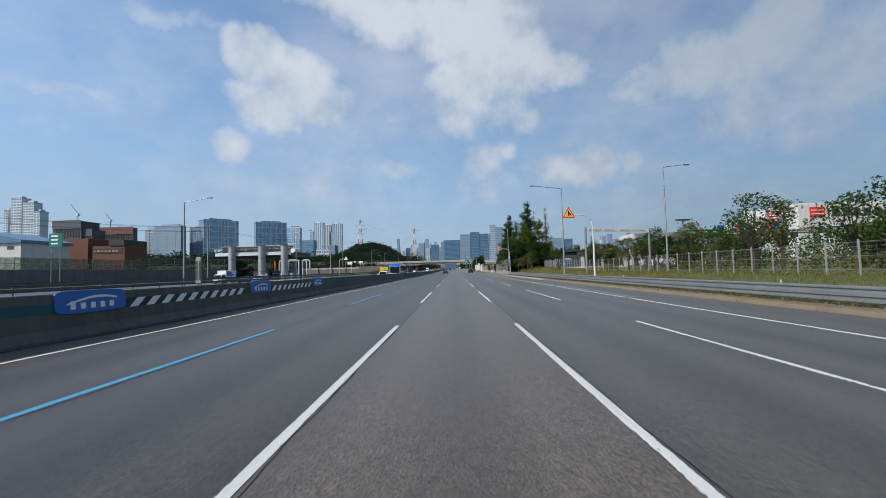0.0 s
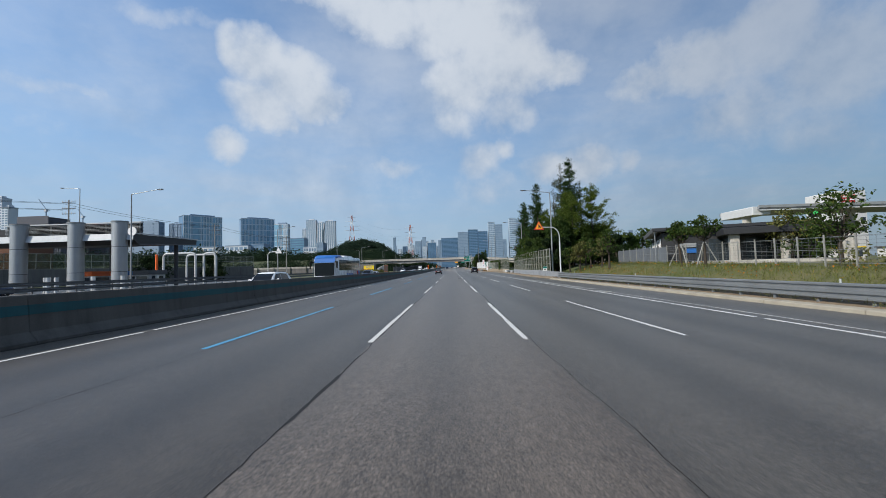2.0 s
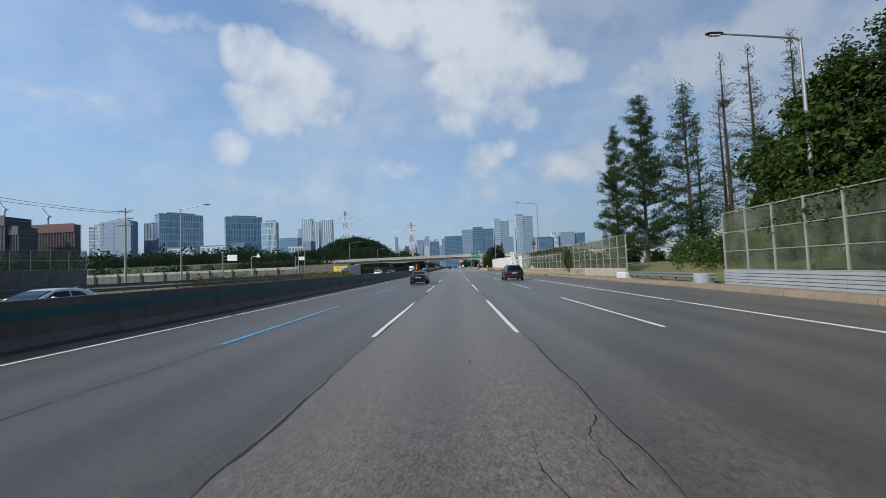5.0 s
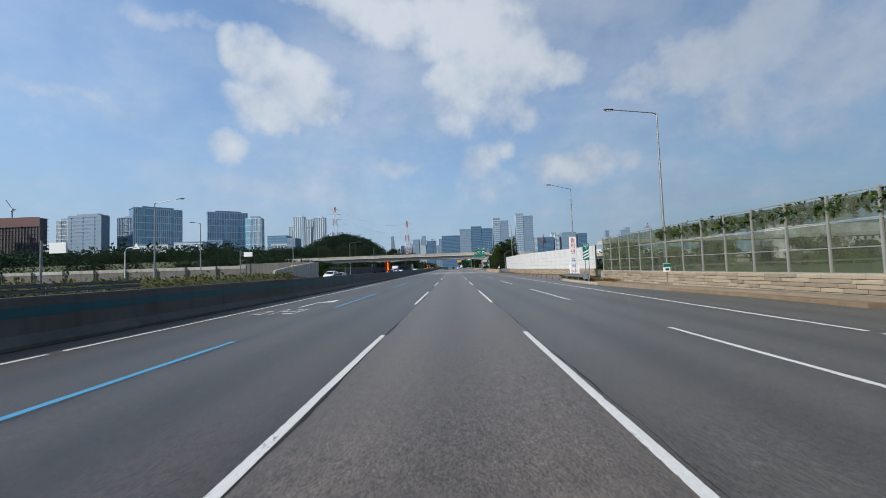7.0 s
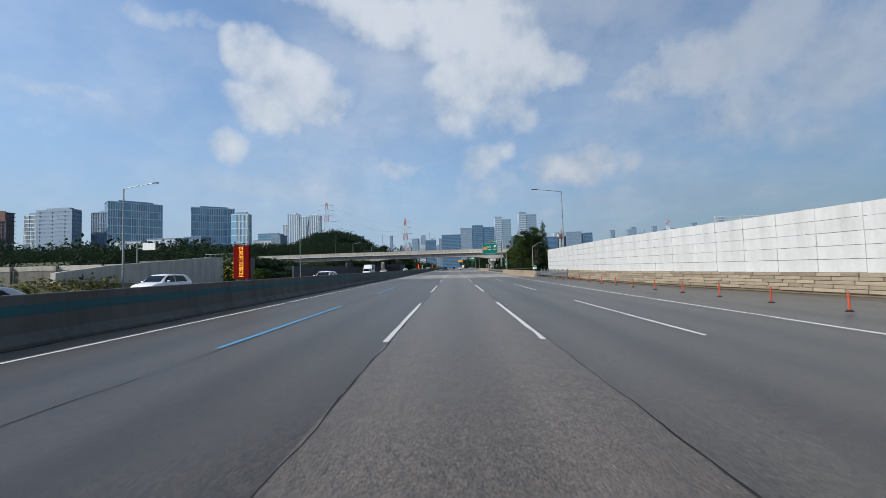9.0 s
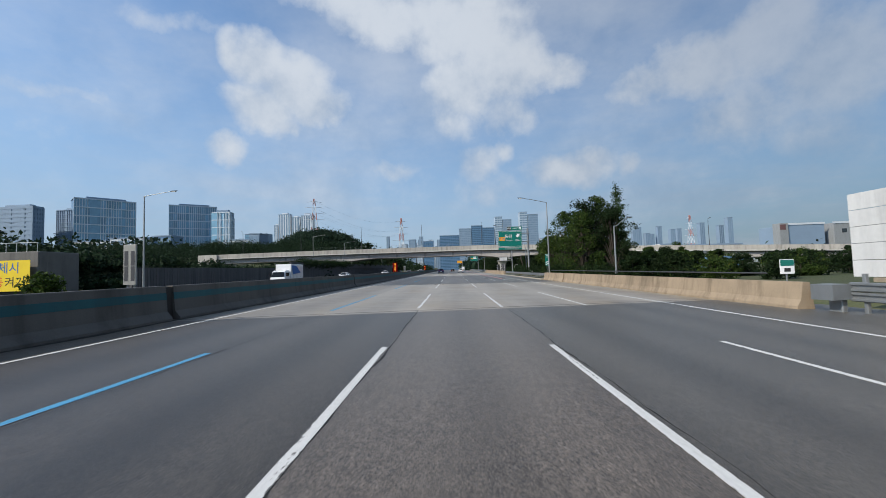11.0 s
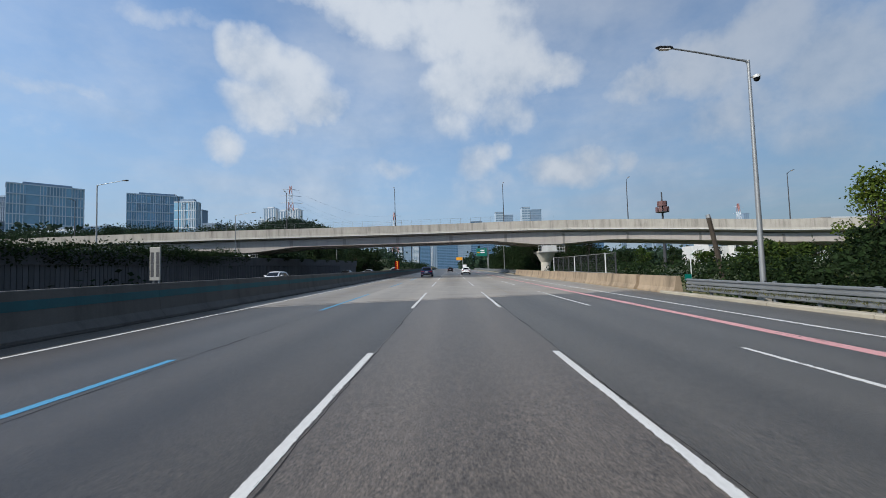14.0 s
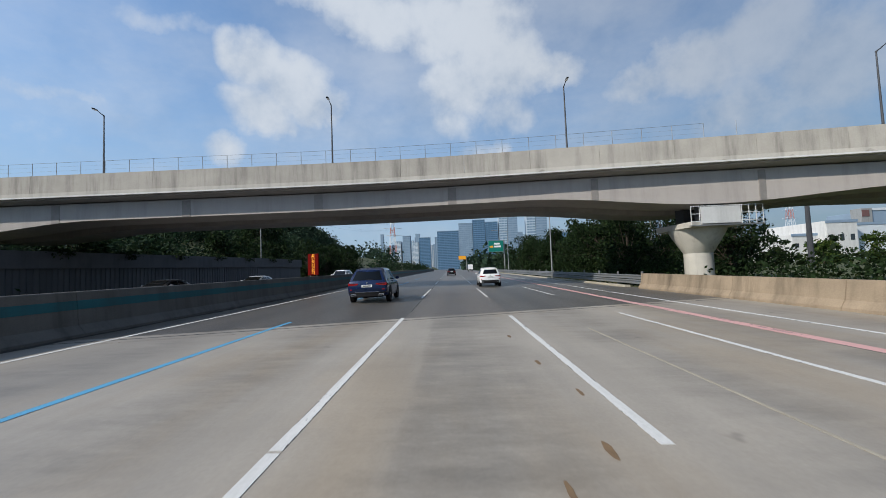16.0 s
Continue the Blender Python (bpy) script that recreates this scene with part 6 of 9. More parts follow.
# ---------------------------------------------------------------- toll office and land on the nearside
fen = thing("wire_fence", "grey wire mesh fence on concrete-coloured posts in the verge", "fence", 0, 0, 0)
FX = lambda y: 23.4 + 1.9 * smooth(60, 104, y)
for i in range(66):
    y = -26 + 2.0 * i
    z = terrain(FX(y), y)
    part("post", Shape().box(-0.035, 0.035, -0.035, 0.035, 0, 1.98), "post", fen, at=(FX(y), y, z))
for zz in (0.35, 1.1, 1.85):
    part("wire", Shape().tube([(FX(y), y, terrain(FX(y), y) + zz) for y in range(-26, 106, 6)], 0.012, 4), "pole", fen)
mesh_wires = Shape()
for i in range(250):
    y = -26 + 0.53 * i
    mesh_wires.box(FX(y) - 0.004, FX(y) + 0.004, y, y + 0.012, terrain(FX(y), y) + 0.1, terrain(FX(y), y) + 1.85)
for j in range(9):
    for i in range(33):
        y = -26 + 4.0 * i
        a, b = terrain(FX(y), y), terrain(FX(y + 4), y + 4)
        z = 0.2 + 0.2 * j
        mesh_wires.add([(FX(y), y, a + z), (FX(y + 4), y + 4, b + z), (FX(y + 4), y + 4, b + z + 0.012), (FX(y), y, a + z + 0.012)], [(0, 1, 2, 3)])
part("wire_mesh", mesh_wires, "old_steel", fen)["kind"] = "stuff"
for i in range(7):
    y = 92 + 2.0 * i
    part("sheet", Shape().box(-0.02, 0.02, 0.05, 1.95, 0.05, 1.80), "fence_sheet", fen, "dark grey sheet panel", at=(FX(y) + 0.08, y, terrain(FX(y), y)))

off = thing("toll_office", "low charcoal toll office with a projecting grey canopy", "building", 24.3, 93.5, 0.0, -21.5)
OZ = 0.9
part("body", Shape().box(0.9, 14.0, 0.8, 14.2, OZ, 5.0, 0.05), "charcoal", off)
part("roof", Shape().slab([(0.0, 5.12), (14.6, 5.12), (14.6, 5.45), (0.0, 5.45)], 0.0, 15.0), "charcoal", off)
part("roof_edge", Shape().box(-0.06, 14.7, -0.08, 0.0, 5.22, 5.52), "charcoal", off)
part("eave", Shape().box(-0.08, 0.0, 0.0, 15.0, 5.06, 5.54), "fascia", off, "grey eave board")
part("canopy", Shape().box(6.0, 16.2, -3.0, 0.6, 4.30, 4.95, 0.05), "charcoal", off, "dark canopy")
for x in (6.6, 10.8, 15.2):
    part("pillar", Shape().box(x, x + 0.8, -2.5, -1.6, OZ - 0.4, 4.30, 0.05), "concrete", off)
part("low_wall", Shape().box(3.0, 16.2, -3.6, -3.4, OZ - 0.5, 1.75, 0.04), "concrete", off)
for x in (5.4, 8.6, 11.6):
    part("window", Shape().box(x, x + 2.2, 0.74, 0.79, 1.6, 4.1), "window", off)
for y, w, z in ((1.2, 1.7, 3.1), (4.1, 0.5, 2.7), (6.3, 0.25, 3.1), (7.4, 0.25, 3.1), (9.0, 0.5, 2.4), (11.0, 0.6, 2.5), (12.4, 0.5, 2.7)):
    wn = part("window", Shape().box(0.84, 0.89, y, y + w, z, 4.3), "window", off)
    for q0, q1, za, zb in ((-0.07, w + 0.07, z - 0.1, z), (-0.07, w + 0.07, 4.3, 4.38), (-0.07, 0.06, z, 4.3), (w - 0.06, w + 0.07, z, 4.3)):
        part("frame", Shape().box(0.78, 0.84, y + q0, y + q1, za, zb), "white_sign", wn)
    if w > 1:
        part("frame", Shape().box(0.78, 0.84, y + w / 2 - 0.05, y + w / 2 + 0.05, z, 4.3), "white_sign", wn)
part("notice", Shape().box(2.6, 4.2, 0.7, 0.78, 3.3, 3.75), "grey_cladding", off)
part("notice", Shape().box(3.2, 4.2, 0.66, 0.69, 2.7, 3.15), "blue", off)
part("downpipe", Shape().tube([(0.2, 0.4, OZ), (0.2, 0.4, 5.1)], 0.05, 8), "pole", off)

gate = thing("toll_roof", "long white-edged toll gate roof with lane signals", "canopy", 0, 0, 0)
part("roof_slab", Shape().box(54.2, 140, 118.0, 128.5, 10.25, 10.8, 0.08), "grey_cladding", gate)
part("upper_edge", Shape().box(54.0, 140, 117.8, 118.0, 10.5, 10.95), "grey_cladding", gate)
part("lower_edge", Shape().box(54.2, 140, 117.8, 118.0, 10.02, 10.2), "white_pole", gate)
for i in range(2):
    part("louvre", Shape().box(54.4, 140, 117.84, 117.96, 10.26 + 0.12 * i, 10.32 + 0.12 * i), "steel", gate)
part("end_cabin", Shape().box(53.4, 56.5, 118.5, 127, 9.4, 10.8, 0.1), "white_pole", gate)
for x in (54, 72, 90, 108, 126):
    part("pillar", Shape().box(x, x + 0.9, 121, 122, 0.5, 10.25), "concrete", gate)
for i, x in enumerate((63, 81, 99, 117)):
    sgn = part("signal_board", Shape().box(x - 1.0, x + 1.0, 117.5, 117.78, 8.6, 10.0, 0.04), "black", gate)
    part("signal_face", Shape().box(x - 0.35, x + 0.35, 117.45, 117.495, 8.95, 9.65), "led_green" if i != 1 else "red", sgn)
for i in range(7):
    part("roof_letter_bar", Shape().box(78 + 2.6 * i, 79.8 + 2.6 * i, 118.2, 118.4, 10.9, 12.6), ("blue", "white_sign", "red")[i % 3], gate)
for x in (58, 66, 74):
    b = thing("toll_booth", "pale toll booth beneath the gate roof", "toll booth", x, 116, 0.6, group="toll booths")
    part("wall", Shape().box(-1, 1, -2, 2, 0, 2.6, 0.05), "hoarding", b)
    part("window", Shape().box(-0.8, 0.8, -2.03, -2.0, 1.2, 2.2), "window", b)
    part("roof", Shape().box(-1.2, 1.2, -2.2, 2.2, 2.6, 2.8), "yellow_sign" if x == 66 else "fascia", b)
vm = thing("message_sign", "black lane signal gantry with green arrows and amber dots", "traffic sign", 56, 88, 0.6)
part("board", Shape().box(-4.2, 4.2, 0, 0.4, 6.6, 8.4, 0.05), "black", vm)
for x in (-2.8, 0, 2.8):
    part("arrow", Shape().slab([(x - 0.5, 7.2), (x + 0.5, 7.2), (x, 6.8)], -0.03, -0.005), "led", vm)
    part("text_bar", Shape().box(x - 0.9, x + 0.9, -0.03, -0.005, 7.6, 8.1), "led_green", vm)
for x in (-4.0, 4.0):
    part("post", Shape().tube([(x, 0.6, -0.2), (x, 0.6, 8)], 0.16, 8), "white_pole", vm)

banner = thing("slogan_banner", "long white slogan banner stretched between two posts", "banner", 20.6, 56.5, 0.7)
BD = Vector((10.6, 3.6, 0))
bs = Shape()
bs.rings([[(p.x, p.y + d, z) for d, z in ((-0.02, 5.9), (0.02, 5.9), (0.02, 6.5), (-0.02, 6.5))] for p in (Vector((0, 0, 0)), BD)])
part("cloth", bs, "white_sign", banner)
for i in range(22):
    if i in (5, 10, 11, 16):
        continue
    p = BD * (0.06 + 0.04 * i)
    part("text_bar", Shape().box(p.x, p.x + 0.17, p.y - 0.05, p.y - 0.03, 6.14, 6.27), "maroon" if 6 <= i <= 9 else "dark_steel", banner)
for p in (Vector((0, 0, 0)), BD):
    part("post", Shape().tube([(p.x, p.y + 0.1, -0.3), (p.x, p.y + 0.1, 6.6)], 0.16, 10), "steel", banner)

mast = thing("mast_lamp", "tall steel mast with a ring of lamps", "mast", 39.5, 66.0, 0.7)
part("mast", Shape().tube([(0, 0, 0), (0, 0, 8.2)], [0.2, 0.14], 10), "steel", mast)
part("lamp_ring", Shape().box(-1.1, 1.1, -0.25, 0.25, 8.1, 8.35, 0.05), "dark_steel", mast)

# factory and warehouse beyond the plaza
fac = thing("factory", "large white factory block with a red square emblem", "building", 0, 0, 0)
part("wall", Shape().box(168, 300, 200, 207, 0, 29.5, 0.3), "hoarding", fac)
part("emblem", Shape().box(173.5, 180.5, 199.6, 199.95, 22.5, 27.5), "red", fac, "red emblem")
for i in range(2):
    part("emblem_bar", Shape().box(174, 180, 199.5, 199.59, 24.0 + 1.8 * i, 24.3 + 1.8 * i), "white_sign", fac)
for i in range(6):
    part("text_bar", Shape().box(184 + 5.0 * i, 187.2 + 5.0 * i, 199.7, 199.95, 22.8, 26.5), "dark_steel", fac)
for i in range(9):
    part("window", Shape().box(172 + 12 * i, 180 + 12 * i, 199.8, 199.98, 15, 18), "window", fac)
fac2 = thing("office_block", "small white office block with a red sign on its wall", "building", 0, 0, 0)
part("wall", Shape().box(189, 203, 250, 268, 0, 34, 0.3), "hoarding", fac2)
part("sign", Shape().box(191, 197.5, 249.8, 249.98, 27, 32), "red", fac2)
for i in range(3):
    part("sign_bar", Shape().box(191.3, 197.2, 249.6, 249.79, 27.8 + 1.5 * i, 28.5 + 1.5 * i), "white_sign", fac2)
for i in range(4):
    part("window", Shape().box(199.5, 201.8, 249.8, 249.98, 14 + 4.5 * i, 16.4 + 4.5 * i), "window", fac2)

for x0, x1, y0, y1, h, key in ((136, 146, 560, 585, 9.5, "hoarding"), (146, 158, 556, 590, 14.0, "hoarding"), (158, 205, 560, 600, 13.0, "tower_white"), (184, 260, 400, 440, 18.0, "hoarding"), (168, 176, 405, 420, 16.5, "tower_grey"), (62, 70, 640, 660, 9, "hoarding"), (230, 300, 640, 700, 14, "tower_white")):
    b = thing("warehouse", "white flat-roofed warehouse behind trees", "building", 0, 0, 0)
    gz = ground(560)
    part("wall", Shape().box(x0, x1, y0, y1, gz - 1, gz + h, 0.2), key, b)
    part("parapet", Shape().box(x0 - 0.2, x1 + 0.2, y0 - 0.2, y0, gz + h - 0.8, gz + h + 0.2), "tower_grey", b)
    k = int((x1 - x0) / 4)
    for i in range(k):
        part("window", Shape().box(x0 + 1 + 4 * i, x0 + 2.6 + 4 * i, y0 - 0.06, y0 - 0.01, gz + h * 0.45, gz + h * 0.62), "window", b)

plant = thing("factory", "far white factory hall with a red and white sign tower", "building", 0, 900, 0)
part("wall", Shape().box(578, 760, 0, 60, 0, 58, 0.3), "grey_cladding", plant)
part("parapet", Shape().box(577, 760, -0.6, 0, 57, 60), "tower_white", plant)
for i in range(9):
    part("window", Shape().box(590 + 17 * i, 597 + 17 * i, -0.3, -0.05, 43, 49), "window", plant)
hall = thing("factory", "far pale blue factory hall with a white roof edge", "building", 0, 902, 0)
part("wall", Shape().box(512, 566, 0, 60, 0, 57, 0.3), "tower_grey", hall)
part("roof_edge", Shape().box(511, 567, -0.8, 0, 57, 60), "tower_white", hall)
part("sign_tower", Shape().box(498, 511, -2, 12, 0, 60, 0.2), "grey_cladding", hall)
part("sign", Shape().box(498.5, 507, -2.4, -2.02, 50, 58), "maroon", hall)

ramp = thing("ramp_viaduct", "low concrete ramp viaduct with a pale railing", "bridge", 0, 0, 0)
part("deck", Shape().box(44, 180, 286, 292, 7.6, 8.6, 0.05), "concrete", ramp)
for i in range(34):
    part("railing_post", Shape().box(44 + 4 * i, 44.12 + 4 * i, 286.05, 286.15, 8.6, 9.5), "white_pole", ramp)
for z in (9.0, 9.45):
    part("railing", Shape().box(44, 180, 286.02, 286.12, z, z + 0.1), "white_pole", ramp)
for i in range(6):
    part("column", Shape().tube([(52 + 24 * i, 289, -0.5), (52 + 24 * i, 289, 7.6)], 0.8, 14), "concrete", ramp, smooth=True)
low_rail = thing("guardrail", "far pale guardrail along the slip road", "guardrail", 0, 0, 0)
part("rail", Shape().box(30, 120, 247.0, 247.08, 1.2, 1.5), "steel", low_rail)
for i in range(23):
    part("post", Shape().box(30.2 + 4 * i, 30.35 + 4 * i, 247.1, 247.2, -0.1, 1.5), "steel", low_rail)

cottage = thing("cottage", "small white cottage with a dark gabled roof", "house", 93.5, 384, -1.2)
part("wall", Shape().slab([(-3.0, 0), (3.0, 0), (3.0, 2.9), (0, 4.4), (-3.0, 2.9)], -3.0, 10.5), "hoarding", cottage)
part("roof", Shape().slab([(-3.4, 2.75), (0, 4.45), (3.4, 2.75), (3.4, 2.95), (0, 4.7), (-3.4, 2.95)], -3.3, 10.8), "charcoal", cottage)
part("door", Shape().box(0.9, 2.0, -3.06, -3.0, 0, 2.1), "window", cottage)
cottage.rotation_euler = (0, 0, math.radians(-38))

depot = thing("depot", "low depot with a dark blue roof and grey walls", "building", 66, 374, -1.4)
part("wall", Shape().box(0, 9.5, 0, 8, 0, 3.0, 0.05), "grey_cladding", depot)
part("roof", Shape().slab([(-0.5, 2.9), (10.0, 2.9), (9.2, 5.6), (0.2, 5.6)], -0.5, 8.5), "tower_blue", depot)
for i in range(3):
    part("door", Shape().box(0.6 + 3.0 * i, 2.8 + 3.0 * i, -0.05, -0.01, 0.0, 2.5), "window", depot)
annex = thing("depot", "long shed with a dark sloping roof", "building", 99.5, 384, -1.2)
part("wall", Shape().box(0, 16, 0, 8, 0, 2.6, 0.05), "grey_cladding", annex)
part("roof", Shape().slab([(-0.5, 2.4), (16.5, 3.2), (16.5, 4.6), (-0.5, 4.4)], -0.6, 8.6), "charcoal", annex)

chim = thing("water_tower", "rust red telecom mast with drum platforms", "mast", 68, 472.5, ground(472) - 1)
part("mast", Shape().tube([(0, 0, 0), (0, 0, 24)], [0.5, 0.2], 8), "dark_steel", chim)
for z, r in ((17.8, 1.7), (19.6, 1.15)):
    for k in range(8):
        a = 2 * math.pi * k / 8
        part("drum_panel", Shape().box(-0.5, 0.5, -0.15, 0.15, 0, 1.5, 0.03), "maroon", chim, at=(r * math.cos(a), r * math.sin(a), z)).rotation_euler = (0, 0, a + math.pi / 2)
    part("ring_platform", Shape().disc((0, 0, z - 0.15), r + 0.15, 0, 0.12, 16, "z"), "dark_steel", chim)


# ---------------------------------------------------------------- trees
class Leaves:
    """Many small four-sided leaf clumps in one mesh."""

    def __init__(self, seed):
        self.rng = np.random.default_rng(seed)
        self.c, self.s = [], []

    def cloud(self, centre, radius, count, size):
        d = self.rng.normal(size=(count, 3))
        d /= np.linalg.norm(d, axis=1)[:, None]
        r = self.rng.uniform(0.35, 1.0, count) ** 0.5
        r = r * (1 + 0.32 * np.abs(self.rng.normal(size=count)))
        self.c.append(np.array(centre) + d * r[:, None] * np.array(radius))
        self.s.append(self.rng.uniform(0.6, 1.25, count) * size)

    def points(self, pts, size):
        self.c.append(np.array(pts))
        self.s.append(self.rng.uniform(0.6, 1.25, len(pts)) * size)

    def shape(self, flat=0.0, wide=0.55):
        c, s = np.vstack(self.c), np.concatenate(self.s)
        k = len(c)
        u = self.rng.normal(size=(k, 3))
        u[:, 2] *= 1 - flat
        u /= np.linalg.norm(u, axis=1)[:, None]
        w = self.rng.normal(size=(k, 3))
        v = np.cross(u, w)
        v /= np.linalg.norm(v, axis=1)[:, None]
        fold = np.cross(u, v)
        s = s[:, None]
        q = np.stack([c - u * s, c - v * s * wide + fold * s * 0.2 * wide, c + u * s, c + v * s * wide + fold * s * 0.2 * wide], axis=1).reshape(-1, 3)
        out = Shape()
        out.v = [tuple(p) for p in q.tolist()]
        out.f = [(4 * i, 4 * i + 1, 4 * i + 2, 4 * i + 3) for i in range(k)]
        return out


def conifer(x, y, h, r, seed, label, dense=1.0, key="leaf_conifer", z=None):
    """A spire with upswept branches: leaf sprays sit along each branch, in lumps with gaps between."""
    t = thing("conifer_tree", label, "tree", x, y, terrain(x, y) if z is None else z, group="roadside conifers")
    g = random.Random(seed)
    lean = g.uniform(-0.12, 0.12)
    part("trunk", Shape().tube([(0, 0, -0.3), (0.05, 0, h * 0.4), (lean, 0.05, h * 0.75), (lean, 0, h * 0.99)], [0.010 * h + 0.06, 0.008 * h, 0.0045 * h, 0.015], 8), "bark", t, smooth=True)
    lv = Leaves(seed)
    limbs = Shape()
    pts = []
    count = int(h * 8.5)
    for i in range(count):
        u = 0.07 + 0.92 * g.random() ** 1.1
        a = g.uniform(0, 2 * math.pi)
        lump = 0.78 + 0.75 * noise.noise((1.3 * math.cos(a) + seed, 1.3 * math.sin(a), u * h * 0.32)) + 0.18 * g.uniform(-1, 1)
        reach = max(0.3, 1.1 * r * min(1.0, 0.45 + u * 2.6) * (1 - u) ** 0.66 * max(0.40, lump))
        start = Vector((lean * u, 0, h * u))
        end = start + Vector((reach * math.cos(a), reach * math.sin(a), reach * g.uniform(0.25, 0.6)))
        mid = start.lerp(end, 0.55) - Vector((0, 0, 0.07 * reach))
        limbs.tube([start, mid, end], [0.010 + 0.011 * reach, 0.008 + 0.005 * reach, 0.004], 4)
        twigs = 3 if dense < 0.6 else 0
        for q in range(twigs):
            base = mid.lerp(end, g.uniform(-0.4, 0.8))
            limbs.tube([base, base + Vector((g.gauss(0, 0.30), g.gauss(0, 0.30), g.uniform(0.1, 0.4))) * min(1.0, reach)], [0.007, 0.003], 3)
        sprays = max(1, int(reach * 5.0 * min(1.0, 0.35 + dense)))
        for q in range(sprays):
            f = 0.15 + 0.9 * g.random() ** 0.8
            c = start.lerp(mid, f / 0.55) if f < 0.55 else mid.lerp(end, (f - 0.55) / 0.45)
            droop = g.uniform(0.10, 0.28)
            for n in range(max(3, int(24 * dense))):
                pts.append((c.x + g.gauss(0, 0.24), c.y + g.gauss(0, 0.24), c.z + g.gauss(0, droop * 0.8)))
    lv.points(pts, 0.10)
    part("branchwork", limbs, "bark", t)["kind"] = "stuff"
    part("crown", lv.shape(0.35, 0.5), key, t)
    return t


def broadleaf(x, y, h, r, seed, label, count=2600, key="leaf_broad", size=0.24, low=0.2, group="roadside trees", z=None, tuft=1.0):
    t = thing("broadleaf_tree", label, "tree", x, y, terrain(x, y) if z is None else z, group=group)
    g = random.Random(seed)
    part("trunk", Shape().tube([(0, 0, -0.3), (g.uniform(-0.1, 0.1), 0, h * 0.3), (g.uniform(-0.3, 0.3), g.uniform(-0.2, 0.2), h * 0.62)], [0.02 * h + 0.05, 0.015 * h + 0.03, 0.01 * h], 8), "bark", t, smooth=True)
    lv = Leaves(seed)
    limbs = Shape()
    blobs = int((24 + h * 1.6) / tuft ** 2)
    for i in range(blobs):
        a = g.uniform(0, 2 * math.pi)
        u = g.random()
        zz = h * (low + (0.93 - low) * u)
        k = math.sin(math.pi * (0.25 + 0.68 * u)) ** 0.8
        rr = r * k * g.uniform(0.2, 1.0)
        c = Vector((rr * math.cos(a), rr * math.sin(a), zz))
        rad = r * g.uniform(0.15, 0.32) * tuft
        lv.cloud(c, (rad, rad, rad * 0.72), int(count / blobs), size)
        limbs.tube([(0, 0, h * max(0.15, low * 0.8)), Vector((0, 0, h * 0.35)).lerp(c, 0.5), c], [0.007 * h, 0.0045 * h, 0.008], 5)
    part("branchwork", limbs, "bark", t)["kind"] = "stuff"
    part("crown", lv.shape(), key, t)
    return t


for i, (x, y, h) in enumerate(((22.7, 85.2, 4.1), (23.0, 82.2, 4.4))):
    t = broadleaf(x, y, h, 1.35, 590 + i, "staked young tree with a dark spreading crown by the fence", 1300, "leaf_broad", 0.11, 0.6, "young verge trees")
    for k in range(3):
        a = 2.1 * k + 0.4 + i
        part("stake", Shape().tube([(1.1 * math.cos(a), 1.1 * math.sin(a), -0.2), (0.08 * math.cos(a), 0.08 * math.sin(a), 2.0)], 0.045, 6), "post", t)


CON = "tall dark green conifer with a pointed uneven crown"
for i, (x, y, top, r, d) in enumerate(((25.6, 128.9, 23.2, 3.6, 1.0), (21.2, 138.6, 20.0, 3.7, 1.0), (23.7, 169.6, 21.1, 3.6, 1.0), (26.0, 183.5, 22.1, 3.4, 1.0), (22.6, 144.0, 13.0, 3.2, 1.0), (30.0, 160.0, 14.0, 2.6, 0.8))):
    conifer(x, y, top - terrain(x, y), r, 20 + i, CON, d)
for i, (x, y, top, r, d, key) in enumerate(((26.2, 137.2, 24.2, 3.6, 0.5, "leaf_thin"), (27.6, 167.6, 21.5, 3.6, 0.55, "leaf_conifer"), (31.0, 171.5, 19.0, 2.6, 0.30, "leaf_conifer"), (32.2, 168.0, 24.6, 2.8, 0.16, "leaf_thin"), (35.2, 168.0, 25.4, 3.0, 0.28, "leaf_thin"), (33.6, 171.0, 20.6, 2.2, 0.2, "leaf_thin"), (40.0, 168.0, 26.6, 3.0, 0.35, "leaf_thin"))):
    t = conifer(x, y, top - terrain(x, y), r, 60 + i, "thin half-bare conifer with sparse greyish foliage", d, key)
    if i == 3:
        nest = Leaves(9)
        nest.cloud((0, -0.1, 16.9), (0.42, 0.42, 0.36), 420, 0.16)
        part("bird_nest", nest.shape(0.3, 0.16), "bark", t, "dark round nest of twigs")
for i, (x, y, top, r) in enumerate(((23.0, 119.0, 13.8, 4.2), (27.6, 122.8, 16.6, 4.8), (23.6, 124.2, 15.6, 4.2), (21.0, 129.5, 12.6, 3.8))):
    conifer(x, y, top - terrain(x, y), r, 76 + i, "leafy light green tree with upswept boughs behind the sound wall", 1.15, "leaf_fresh")
for i, (x, y, h, r) in enumerate(((18.4, 112.5, 6.0, 2.4), (19.6, 116.5, 8.8, 3.4), (20.5, 122.5, 9.0, 3.2), (19.2, 128.0, 8.6, 3.1), (20.4, 134.0, 9.6, 3.6), (20.2, 140.5, 9.2, 3.2), (24.2, 126.0, 10.5, 3.8), (22.0, 145.5, 9.0, 3.4), (23.0, 111.8, 5.4, 1.6), (28.0, 113.0, 4.6, 1.8))):
    broadleaf(x, y, h, r, 80 + i, "leafy green tree overhanging the sound wall", 16000, "leaf_broad" if i % 3 else "leaf_dark", 0.17, 0.06)
